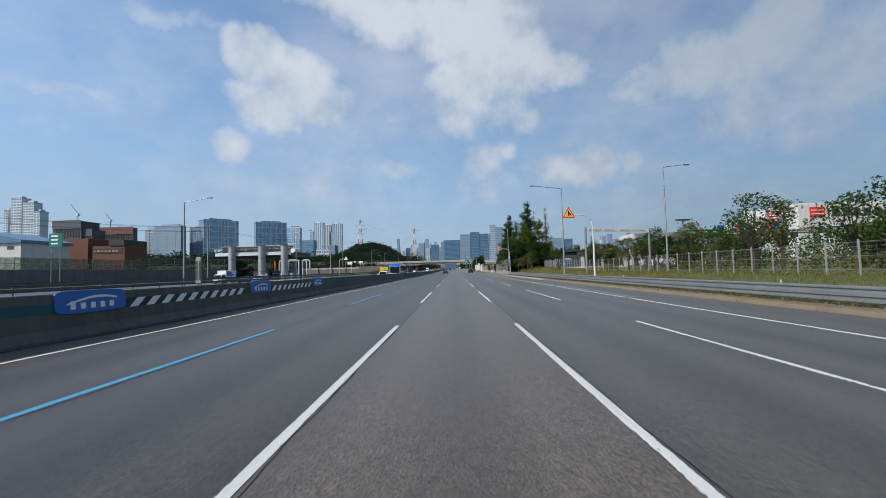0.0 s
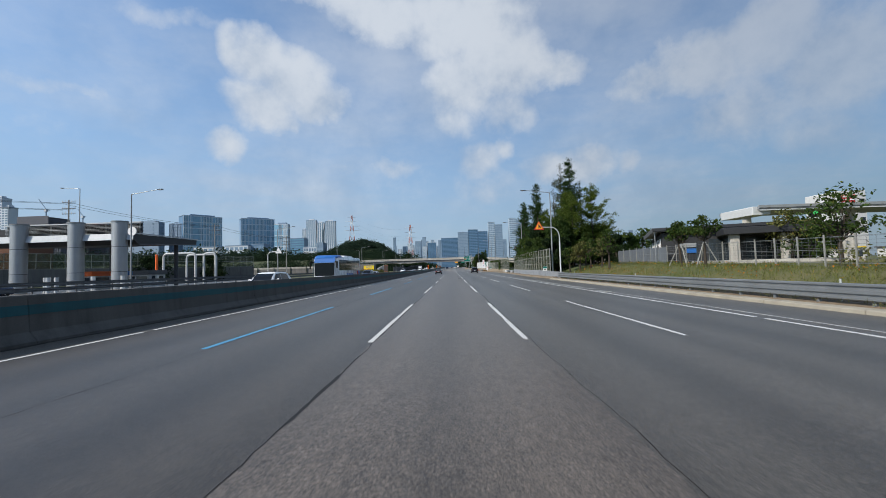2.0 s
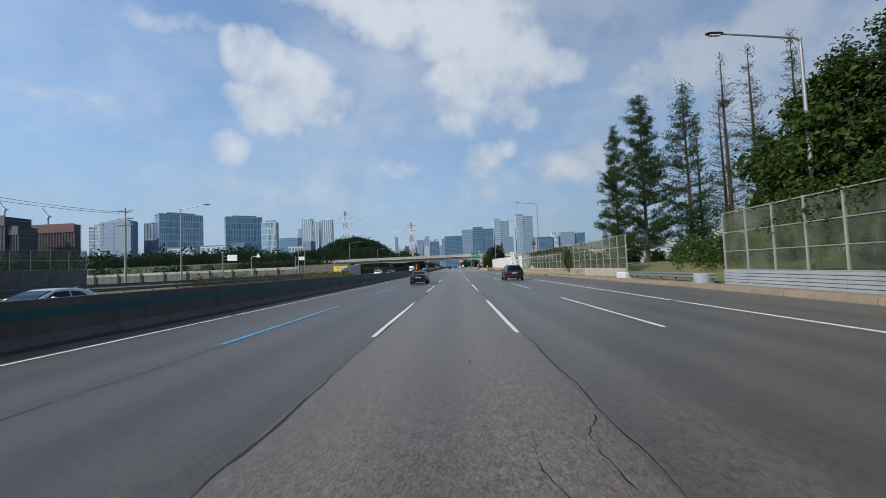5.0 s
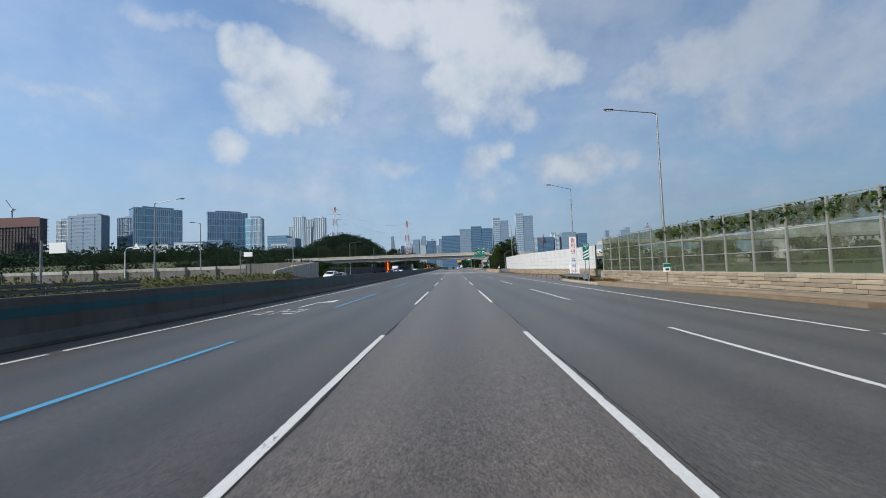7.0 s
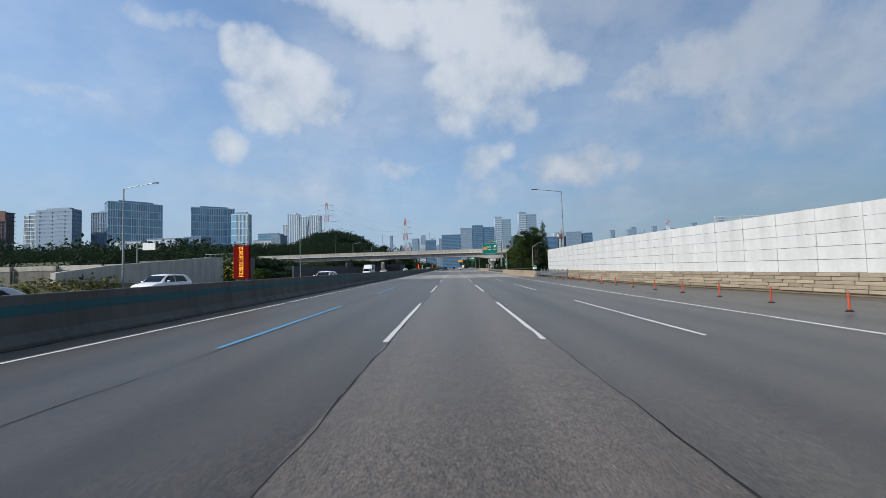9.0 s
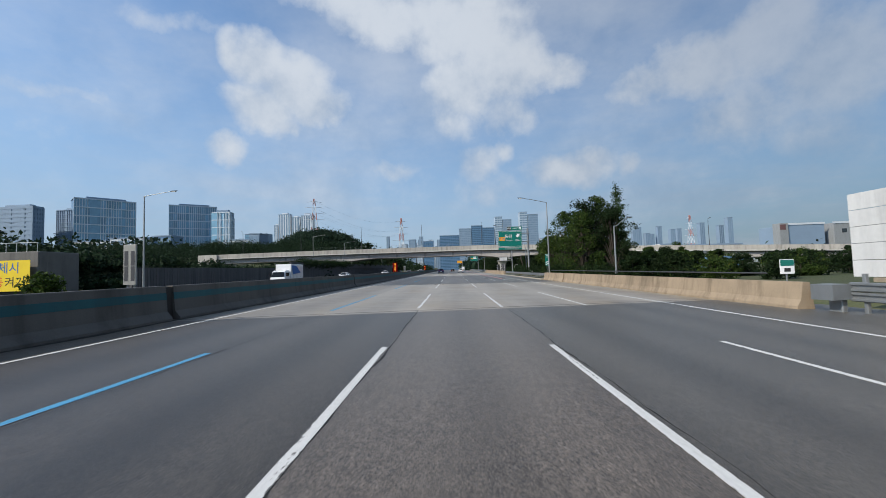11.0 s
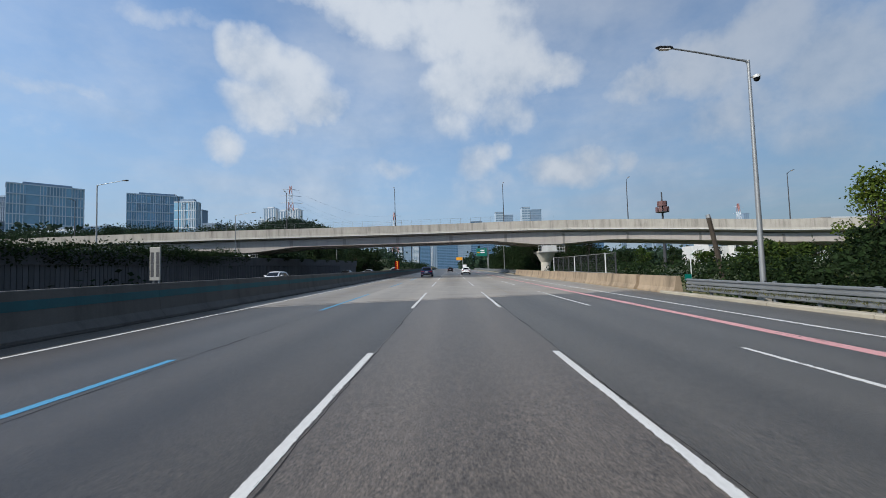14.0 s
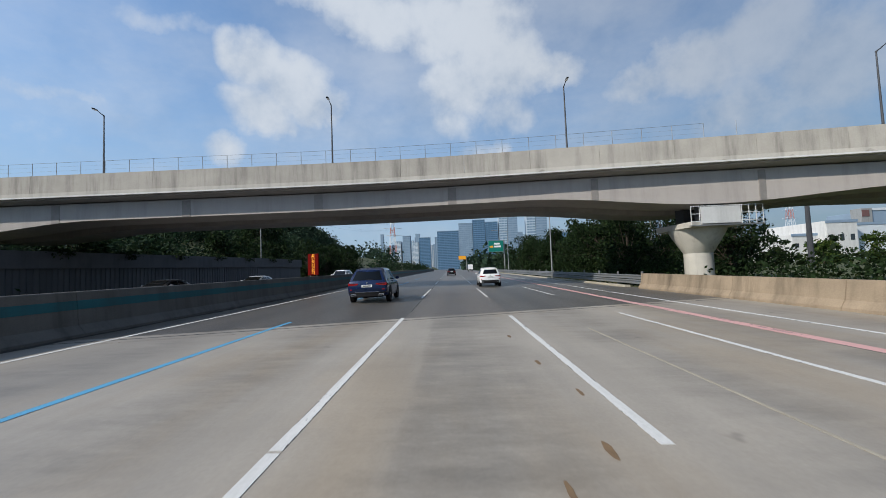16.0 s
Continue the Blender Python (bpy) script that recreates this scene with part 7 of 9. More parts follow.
for i, (x, y, h, r) in enumerate(((18.4, 320.6, 9.8, 3.4), (20.2, 325.0, 12.2, 4.2), (19.2, 330.5, 11.2, 3.8), (22.0, 319.5, 10.4, 3.2), (18.4, 336.5, 7.6, 2.8), (23.5, 333.5, 11.4, 3.6), (21.6, 343.0, 8.2, 3.0), (26.0, 340.0, 9.4, 3.8), (24.6, 349.0, 8.8, 3.4), (24.2, 355.5, 9.4, 3.2), (20.6, 368.0, 3.7, 2.6), (23.5, 365.0, 4.2, 2.8), (23.2, 327.5, 13.4, 3.4), (21.5, 313.5, 3.6, 1.9), (21.2, 353.0, 9.2, 2.9), (19.4, 356.5, 4.6, 2.0))):
    broadleaf(x, y, h, r, 120 + i, "dense dark green roadside tree", 11000, "leaf_dark" if i % 2 else "leaf_broad", 0.12, 0.05, tuft=0.72)
conifer(24.6, 324.8, 14.2, 2.4, 171, CON, 0.8)
broadleaf(25.9, 367.7, 7.8, 2.5, 172, "thin light green tree with open foliage on the bank", 4200, "leaf_fresh", 0.11, 0.3)
for i in range(18):
    g = random.Random(200 + i)
    broadleaf(27.5 + g.uniform(0, 14), 8 + 4.4 * i + g.uniform(-2, 2), g.uniform(5.2, 7.6), g.uniform(2.2, 3.2), 200 + i, "young verge tree with thin brownish foliage on stakes", 1500, "leaf_dry" if i % 3 == 1 else "leaf_broad", 0.13, 0.36, "young verge trees")
for i in range(22):
    g = random.Random(500 + i)
    broadleaf(33 + g.uniform(0, 26), 14 + 3.4 * i + g.uniform(-2, 2), g.uniform(3.6, 5.8), g.uniform(1.8, 2.8), 500 + i, "low bushy tree on the grass before the toll plaza", 1500, ("leaf_broad", "leaf_dark", "leaf_dry")[i % 3], 0.16, 0.12, "toll plaza bushes")
for i, (x, y, h, r) in enumerate(((20.2, 95.8, 4.8, 1.1), (20.6, 99.2, 3.9, 0.9), (20.4, 102.6, 4.0, 1.2), (19.4, 104.2, 3.6, 1.5), (18.6, 106.2, 3.7, 1.6), (21.0, 106.6, 4.0, 1.4), (44, 84, 4.5, 2.0), (34, 87.0, 5.0, 2.0))):
    broadleaf(x, y, h, r, 230 + i, "small reddish-stemmed tree by the toll office", 420 if i < 3 else 900, "leaf_dry" if i % 2 else "leaf_broad", 0.15, 0.42, "young verge trees")
for i in range(24):
    g = random.Random(300 + i)
    y = 444 + 6.5 * (i // 2) + g.uniform(-1.5, 1.5)
    broadleaf(20.5 + 9 * (i % 2) + g.uniform(0, 6), y, g.uniform(9, 12.5), g.uniform(4.0, 5.4), 300 + i, "dark green tree in the wood beside the motorway", 6500, "leaf_dark", 0.2, 0.05, "woodland edge")
for i in range(12):
    g = random.Random(330 + i)
    y = 446 + 10 * i
    broadleaf(-36 - g.uniform(0, 9) + (4 if y > 480 else 0), y, g.uniform(7, 11), g.uniform(3.6, 5), 330 + i, "dark green tree on the slope above the wall", 2000, "leaf_dark", 0.34, 0.05, "woodland edge")
broadleaf(-45.5, 498, 16, 6.5, 350, "large dark tree on the slope", 4200, "leaf_dark", 0.45, 0.1, "woodland edge")
broadleaf(-80, 188, 9, 5, 351, "round green tree behind the retaining wall", 2400, "leaf_dark", 0.35, 0.1, "woodland edge")
broadleaf(-90, 172, 8, 5, 352, "round green tree behind the retaining wall", 2400, "leaf_dark", 0.35, 0.1, "woodland edge")
for i in range(12):
    g = random.Random(380 + i)
    broadleaf(34 + 9.5 * i, 505 + g.uniform(-8, 14), g.uniform(6.5, 9), g.uniform(4, 5.5), 380 + i, "bushy green tree before the warehouses", 1500, "leaf_broad" if i % 2 else "leaf_dark", 0.4, 0.05, "woodland edge")
broadleaf(112, 470, 13, 6, 353, "round tree beyond the bridge", 2400, "leaf_broad", 0.45, 0.1, "woodland edge")


for i in range(13):
    g = random.Random(420 + i)
    broadleaf(37 + 6.4 * i, 262 + g.uniform(-4, 6), g.uniform(4.6, 6.2), g.uniform(3.4, 4.4), 420 + i, "bushy green tree beside the slip road", 1800, "leaf_dark" if i % 3 else "leaf_broad", 0.3, 0.04, "slip road trees")
for i in range(12):
    g = random.Random(470 + i)
    broadleaf(27 + 4.6 * i, 352 + 3.0 * i + g.uniform(-4, 4), g.uniform(3.4, 5.6), g.uniform(2.4, 3.4), 470 + i, "bushy green tree on the low ground beside the bridge", 2600, "leaf_dark" if i % 3 else "leaf_broad", 0.22, 0.05, "low ground trees")
for i in range(11):
    g = random.Random(540 + i)
    broadleaf(30.5 + 2.0 * i + g.uniform(-0.6, 0.6), 337 + 0.8 * i + g.uniform(-2.5, 2.5), g.uniform(4.8, 6.0) - 0.05 * i, g.uniform(1.8, 2.5), 540 + i, "bushy green tree on the low ground beside the bridge", 5000, "leaf_dark" if i % 3 else "leaf_broad", 0.16, 0.04, "low ground trees")
for i in range(2):
    g = random.Random(560 + i)
    broadleaf(52 + 3.4 * i, 340 + 2.6 * i + g.uniform(-2, 2), g.uniform(1.6, 2.3), g.uniform(1.6, 2.2), 560 + i, "low green shrub on the low ground beside the bridge", 2400, "leaf_dark" if i % 2 else "leaf_broad", 0.14, 0.05, "low ground trees")
for i in range(16):
    g = random.Random(600 + i)
    broadleaf(25 + 3.4 * i + g.uniform(-1, 1), 322 + 1.5 * i + g.uniform(-7, 7), g.uniform(2.6, 4.4), g.uniform(2.0, 3.0), 600 + i, "bushy green tree on the low ground beside the bridge", 2600, "leaf_broad" if i % 2 else "leaf_dark", 0.17, 0.04, "low ground trees")
for i in range(14):
    g = random.Random(640 + i)
    broadleaf(84 + 6.0 * i + g.uniform(-2, 2), 388 + g.uniform(-6, 10), g.uniform(4.2, 6.6), g.uniform(3.0, 4.2), 640 + i, "dense hedge tree behind the depot", 1500, "leaf_dark" if i % 3 else "leaf_broad", 0.34, 0.04, "low ground trees")
for i in range(9):
    g = random.Random(450 + i)
    broadleaf(31 + 5.5 * i, 136 + g.uniform(-8, 12), g.uniform(5.5, 8), g.uniform(3, 4), 450 + i, "bushy green tree behind the toll office", 2200, "leaf_broad" if i % 3 else "leaf_dark", 0.28, 0.05, "toll office trees")


def woods(name, label, spots, size, key, seed):
    """A far wood as one mass of clumps: spots are (x, y, z, radius, height, count)."""
    lv = Leaves(seed)
    for x, y, z, r, h, count in spots:
        lv.cloud((x, y, z + h * 0.55), (r, r, h * 0.5), count, size)
    ob = part(name, lv.shape(), key)
    return tagged(ob, label, "woodland", kind="stuff")


g = random.Random(5)
belt = []
for i in range(260):
    u = g.random()
    x = -40 - 330 * u ** 1.2
    y = 520 + g.uniform(-12, 50) + 20 * u
    tall = g.uniform(7, 11) * (0.6 + 0.5 * min(1, (-x) / 200))
    belt.append((x, y, terrain(x, y) - 1, g.uniform(3.5, 6.5), tall, 560))
for i in range(330):
    x, y = -39 - 150 * g.random() ** 1.5, g.uniform(345, 520)
    belt.append((x, y, terrain(x, y) - 0.6, g.uniform(2.4, 4.0), (g.uniform(5.5, 9) if y > 445 else g.uniform(1.4, 2.8)), 340))
for i in range(90):
    x, y = g.uniform(-330, -60), g.uniform(322, 345)
    belt.append((x, y, terrain(x, y), g.uniform(2.5, 4.0), g.uniform(3, 5), 160))
for i in range(140):
    x = g.uniform(-95, -47)
    y = g.uniform(323, 350)
    belt.append((x, y, terrain(x, y) - 0.4, g.uniform(1.2, 2.4), g.uniform(1.2, 2.2), 220))
woods("tree_belt", "long dark belt of trees on the far slope", belt, 0.42, "leaf_wood", 6)
hill = []
for i in range(420):
    a, q = g.uniform(0, 2 * math.pi), math.sqrt(g.random())
    dx, dy = 74 * q * math.cos(a), 60 * q * math.sin(a)
    hill.append((-150 + dx, 730 + dy, 6 + 44 * math.cos(q * math.pi / 2) ** 0.8 - 7, g.uniform(5, 9), g.uniform(8, 13), 210))
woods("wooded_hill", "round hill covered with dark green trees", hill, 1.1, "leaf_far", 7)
mound = Shape()
rings = []
for q in (1.0, 0.8, 0.6, 0.4, 0.2, 0.02):
    rings.append([(-150 + 78 * q * math.cos(a), 730 + 62 * q * math.sin(a), 3 + 44 * math.cos(q * math.pi / 2) ** 0.8) for a in [2 * math.pi * j / 32 for j in range(32)]])
tagged(part("hill", mound.rings(rings), "grass", smooth=True), "low round hill beneath the wood", "hill", kind="structure")
ridge = []
for i in range(420):
    x = g.uniform(-900, -230)
    ridge.append((x, g.uniform(560, 660), 14 + g.uniform(0, 10), g.uniform(6, 10), g.uniform(10, 16), 60))
for i in range(260):
    x = g.uniform(-420, -60)
    ridge.append((x, g.uniform(780, 900), 8 + g.uniform(0, 8), g.uniform(7, 12), g.uniform(12, 22), 60))
for i in range(240):
    x = g.uniform(16, 320)
    ridge.append((x, g.uniform(600, 760), 1, g.uniform(5, 9), g.uniform(9, 14), 70))
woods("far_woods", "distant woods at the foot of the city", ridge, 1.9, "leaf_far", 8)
side = []
for i in range(150):
    y = g.uniform(520, 1100)
    side.append(((26 + g.uniform(0, 30)) if i % 2 else (-34 - g.uniform(0, 30)), y, ground(y) - 0.5, g.uniform(3, 5), g.uniform(6, 11), 110))
woods("verge_woods", "trees lining the motorway ahead", side, 0.8, "leaf_wood", 9)

# mesh fence behind the second bridge parapet
mesh = thing("wire_fence", "tall grey wire fence behind the bridge parapet", "fence", 0, 0, 0)
for i in range(10):
    y = 380.6 + 2.4 * i
    part("post", Shape().tube([(16.2, y, level(16, y) - 0.5), (16.2, y, level(16, y) + 2.75)], 0.06, 6), "white_pole" if i % 4 == 1 else "dark_steel", mesh)
for z in (0.9, 2.7):
    part("rail", Shape().tube([(16.2, y, level(16, y) + z) for y in range(381, 403, 3)], 0.025, 5), "post", mesh)
net = Shape()
for i in range(110):
    y = 380.6 + 0.2 * i
    net.box(16.19, 16.2, y, y + 0.006, level(16, y) + 0.2, level(16, y) + 2.7)
for i in range(14):
    z = 0.2 + 0.18 * i
    net.add([(16.2, 380.6, level(16, 380) + z), (16.2, 402.2, level(16, 402) + z), (16.2, 402.2, level(16, 402) + z + 0.012), (16.2, 380.6, level(16, 380) + z + 0.012)], [(0, 1, 2, 3)])
part("wire_mesh", net, "dark_steel", mesh)["kind"] = "stuff"

# ivy over the sound walls and bushes
def bush(name, label, boxes, count, size, key, seed):
    lv = Leaves(seed)
    for x, y, z, rx, ry, rz in boxes:
        lv.cloud((x, y, z), (rx, ry, rz), count, size)
    return tagged(part(name, lv.shape(), key), label, "shrub", kind="stuff")


g = random.Random(12)
bush("ivy", "ivy and branches hanging over the sound wall", [(15.75 + 1.2 * smooth(118, 150, y) + 0.35, y, 3.9 + g.uniform(-0.5, 0.7), 0.6, 0.8, g.uniform(0.4, 0.9)) for y in [116 + 0.85 * i for i in range(31)]], 620, 0.10, "leaf_broad", 13)
bush("ivy", "green creeper on the sandstone sound wall", [(XB(178) - 0.1, 177 + 0.8 * i, 2.4, 0.3, 0.6, 1.3) for i in range(3)] + [(XB(y) + 0.3, y, 3.9, 0.4, 1.0, 0.35) for y in range(181, 200, 2)], 240, 0.14, "leaf_broad", 14)
bush("hedge", "low dark hedge and weeds beyond the oncoming lanes", [(-33.6 - g.uniform(0, 2.2), y, ground(y) + 0.95, 1.1, 1.3, g.uniform(0.55, 1.0)) for y in [178 + 1.5 * i for i in range(56)]], 90, 0.22, "leaf_dry", 15)
bush("wall_ivy", "dark greenery hanging over the slatted wall", [(-36.2, y, ground(y) + 4.2 + g.uniform(-0.4, 0.4), 1.4, 1.6, g.uniform(0.7, 1.3)) for y in [370 + 1.6 * i for i in range(30)]] + [(LX(y) + 0.2, y, ground(y) + 4.3, 0.8, 1.4, 0.5) for y in range(418, 478, 7)], 420, 0.17, "leaf_dark", 16)
bush("wall_ivy", "yellow green creeper on the wing wall", [(-35.6, 284.5 + i, ground(285) + 2.2, 0.6, 0.8, 1.9) for i in range(3)] + [(-42 + 0.5 * i, 309.5, ground(310) + 1.0, 1.0, 1.2, 1.3) for i in range(4)], 240, 0.24, "leaf_broad", 17)
bush("undergrowth", "weeds and shrubs under the roadside trees", [(16.4 + g.uniform(0, 3), y, ground(y) + 0.7, 1.3, 1.5, g.uniform(0.6, 1.3)) for y in [314 + 0.9 * i for i in range(60)]], 420, 0.11, "leaf_dark", 18)
bush("undergrowth", "low shrubs beyond the bridge parapet", [(18 + g.uniform(0, 12), y, ground(y) + 0.5, 1.8, 2.2, g.uniform(0.7, 1.5)) for y in [370 + 1.6 * i for i in range(60)]], 220, 0.17, "leaf_dark", 19)
bush("shrubbery", "tangled green shrubs between the two sound walls", [(18.6 + g.uniform(0, 9), y, terrain(20, y) + g.uniform(0.4, 1.1), 1.2, 1.2, g.uniform(0.8, 1.7)) for y in [146.5 + 0.5 * i for i in range(30)]], 330, 0.13, "leaf_broad", 31)
bush("shrubbery", "green band of shrubs before the toll plaza", [(44 + g.uniform(0, 30), y, terrain(40, y) + g.uniform(0.8, 2.6), 2.6, 2.6, g.uniform(1.4, 3.0)) for y in [6 + 1.3 * i for i in range(58)]], 330, 0.20, "leaf_broad", 32)
bush("shrubbery", "dry brushwood along the wire fence", [(26.0 + g.uniform(0, 5), y, terrain(27, y) + g.uniform(0.2, 0.6), 0.9, 1.1, g.uniform(0.4, 1.0)) for y in [4 + 1.9 * i for i in range(38)]], 120, 0.13, "leaf_dry", 33)
rust = Leaves(41)
pts = []
for i in range(5200):
    y = g.uniform(203.5, 217.0)
    x = 13.75 + 1.3 * g.random()
    tall = 0.5 + noise.noise((x, y * 0.7, 4))
    pts.append((x, y, ground(y) + 0.14 + 0.34 * tall * g.random()))
rust.points(pts, 0.10)
tagged(part("dry_weeds", rust.shape(-1.5, 0.12), "leaf_rust"), "rust brown dry weeds under the short guardrail", "grass", kind="stuff")
# weeds in the grass strip
weeds = Leaves(21)
pts = []
for i in range(70000):
    y = g.uniform(8, 106)
    x = 15.6 + 10.5 * g.random() ** 1.3
    clump = 0.5 + noise.noise((x * 0.5, y * 0.35, 3))
    if g.random() > 0.25 + 0.8 * clump:
        continue
    pts.append((x, y, terrain(x, y) + 0.02 + (0.05 + 0.30 * clump) * g.random()))
weeds.points(pts, 0.16)
tagged(part("weeds", weeds.shape(-2.5, 0.07), "blade"), "dry yellowing weeds with small orange flowers in the verge", "grass", kind="stuff")
bloom = Leaves(23)
pts = []
for i in range(2600):
    y = g.uniform(34, 104)
    x = 15.9 + 7.5 * g.random() ** 1.4
    if noise.noise((x * 0.6, y * 0.25, 8)) < 0.0:
        continue
    pts.append((x, y, terrain(x, y) + 0.12 + 0.30 * g.random()))
bloom.points(pts, 0.055)
tagged(part("wild_flowers", bloom.shape(0.4, 0.8), "petal"), "small orange wild flowers scattered in the verge", "flowers", kind="stuff")
tufts = Leaves(22)
pts = []
for i in range(11000):
    y = g.choice((g.uniform(-10, 98), g.uniform(4, 60), g.uniform(209, 222), g.uniform(324, 366)))
    x = (14.5 if y < 60 else 14.85) + abs(g.gauss(0, 0.28)) - (0.75 if y > 300 else 0.0)
    pts.append((x, y, ground(y) + 0.17 + 0.1 * g.random()))
tufts.points(pts, 0.10)
tagged(part("tufts", tufts.shape(-2.0, 0.1), "leaf_dry"), "small tufts of weeds along the kerb", "grass", kind="stuff")


# ---------------------------------------------------------------- the city
def curtain_block(name, label, x0, y0, x1, y1, depth, z0, z1, rows, bays, skin="glass", bar="mullion", band="slab", side_bays=5, recess=None, roof_box=True, bh=0.35, fw=0.22):
    """A glass office block whose front runs from (x0, y0) to (x1, y1); floor bands and mullions stand proud of the panes."""
    length = math.hypot(x1 - x0, y1 - y0)
    turn = math.degrees(math.atan2(y1 - y0, x1 - x0))
    b = thing(name, label, "building", x0, y0, z0, turn)
    h = z1 - z0
    part("core", Shape().box(0.3, length - 0.3, 0.3, depth - 0.3, 0, h - 0.5), "tower_blue", b)
    rh = h / rows
    faces = ((0.0, length, bays, "front"), (0.0, depth, side_bays, "right"))
    for a0, a1, k, where in faces:
        w = (a1 - a0) / k
        pane = None
        for r in range(rows):
            for c in range(k):
                if where == "front":
                    at = (a0 + w * c, 0.0, rh * r)
                    box = (0.1, w - 0.1, -0.05, 0.28, 0.1, rh - 0.1)
                else:
                    at = (length if where == "right" else 0.0, w * c, rh * r)
                    box = (-0.28, 0.05, 0.1, w - 0.1, 0.1, rh - 0.1) if where == "right" else (-0.05, 0.28, 0.1, w - 0.1, 0.1, rh - 0.1)
                if pane is None:
                    pane = part("pane", Shape().box(*box), skin, b, at=at)
                else:
                    reuse(pane, at)
        for r in range(rows + 1):
            z = rh * r
            if where == "front":
                part("floor_band", Shape().box(-0.3, length + 0.3, -0.95, 0.1, z - bh, z + bh), band, b)
            elif where == "right":
                part("floor_band", Shape().box(length - 0.1, length + 0.95, 0.11, depth, z - bh, z + bh), band, b)
        fin = None
        for c in range(2 * k + 1):
            if c % 2 and (c * 7 + k) % 5 == 0:
                continue
            q = w * c / 2
            tall = (h, h * 0.999)[c % 2]
            at = (q, 0, 0) if where == "front" else (length, q, 0)
            if recess and where == "front" and recess[0] < q / length < recess[1]:
                continue
            if fin is None:
                fin = part("mullion", Shape().box(-fw, fw, -0.75, 0.0, 0, h) if where == "front" else Shape().box(0.0, 0.75, -fw, fw, 0, h), bar, b, at=at)
            else:
                reuse(fin, at)
    if recess:
        part("dark_bay", Shape().box(recess[0] * length, recess[1] * length, -0.8, -0.1, 0, h - 0.2), "glass", b)
    part("roof", Shape().box(-0.4, length + 0.4, -0.6, depth + 0.3, h, h + 0.9), "tower_grey", b)
    if roof_box:
        part("plant_room", Shape().box(length * 0.2, length * 0.85, depth * 0.25, depth * 0.8, h + 0.9, h + 4.2), "tower_grey", b)
    return b


curtain_block("office_tower", "blue glass office block with a white mullion grid", -485, 787, -442, 836, 30, 12, 114, 9, 12, recess=(0.24, 0.36), bh=0.6, fw=0.34)
curtain_block("office_tower", "blue glass office block with a white mullion grid", -431, 889, -378, 925, 30, 12, 119, 9, 12, bh=0.6, fw=0.34)
curtain_block("office_tower", "lower glass wing beside the office block", -354, 872, -328, 874, 12, 12, 102, 8, 6, recess=(-0.02, 0.3), bh=0.6, fw=0.34, side_bays=2)
curtain_block("office_tower", "pale gridded office block with small windows", -566, 766, -513, 762, 12, 12, 99, 16, 14, "glass_pale", "tower_grey", "tower_grey", 2, bh=1.5, fw=0.9)
curtain_block("office_tower", "slim pale office block beside a larger one", -586, 768, -568, 767, 12, 12, 94, 15, 5, "glass_pale", "mullion", "mullion", 2)
curtain_block("office_tower", "plain blue office block behind a glass one", -520, 800, -492, 796, 30, 12, 100, 16, 5, "tower_grey", "tower_grey", "tower_grey", 4)


def tower(name, label, x, y, w, d, h, key, floors, bays, z0=6.0, win="window", trim_key=None, turn=0.0, crown=0.0):
    """A plainer block: wall body with rows of separate windows."""
    t = thing(name, label, "building", x, y, z0, turn)
    part("wall", Shape().box(0, w, 0, d, 0, h), key, t)
    fh, bw = h / floors, w / bays
    first = None
    if y > 1000:
        grid = Shape()
        for r in range(floors):
            for c in range(bays):
                grid.box(bw * (c + (0.16 if "apartment" in name else 0.06)), bw * (c + (0.78 if "apartment" in name else 0.94)), -0.12, -0.02, fh * (r + (0.03 if "apartment" in name else 0.22)), fh * (r + (0.99 if "apartment" in name else 0.78)))
        part("window_grid", grid, win, t)["kind"] = "stuff"
    for r in range(floors if y <= 1000 else 0):
        for c in range(bays):
            at = (bw * c, 0, fh * r)
            if first is None:
                first = part("window", Shape().box(bw * 0.14, bw * 0.86, -0.12, -0.02, fh * 0.22, fh * 0.78), win, t, at=at)
            else:
                reuse(first, at)
    if trim_key:
        for c in range(bays + 1):
            part("pier", Shape().box(bw * c - 0.35, bw * c + 0.35, -0.5, 0.0, 0, h), trim_key, t)
    part("roof", Shape().box(-0.4, w + 0.4, -0.4, d + 0.4, h, h + 1.2), "tower_grey", t)
    if crown:
        part("plant_room", Shape().box(w * 0.25, w * 0.75, d * 0.25, d * 0.75, h + 1.2, h + 1.2 + crown), key, t)
    return t


# unfinished blocks with cranes
def shell_block(label, x, y, w, d, z1, key, floors, bays):
    t = thing("unfinished_block", label, "building", x, y, 8)
    h = z1 - 8
    part("core", Shape().box(1.2, w - 1.2, 1.2, d - 1.2, 0, h - 1), "raw_frame", t)
    for r in range(floors + 1):
        part("floor_slab", Shape().box(0, w, 0, d, h * r / floors - 0.6, h * r / floors), key, t)
    col = None
    for c in range(bays + 1):
        at = (w * c / bays, 0.3, 0)
        if col is None:
            col = part("column", Shape().box(-0.5, 0.5, 0, 1, 0, h), "raw_frame", t, at=at)
        else:
            reuse(col, at)
    part("screen", Shape().box(-0.6, w + 0.6, -0.6, -0.1, h * 0.86, h + 1.5), key, t)
    return t


shell_block("maroon-netted unfinished block with open floors", -690, 760, 86, 14, 99, "maroon", 16, 18)
shell_block("dark unfinished block wrapped in netting", -690, 690, 50, 40, 104, "raw_frame", 16, 10)
shell_block("lower dark unfinished block", -640, 694, 16, 30, 89, "raw_frame", 14, 4)


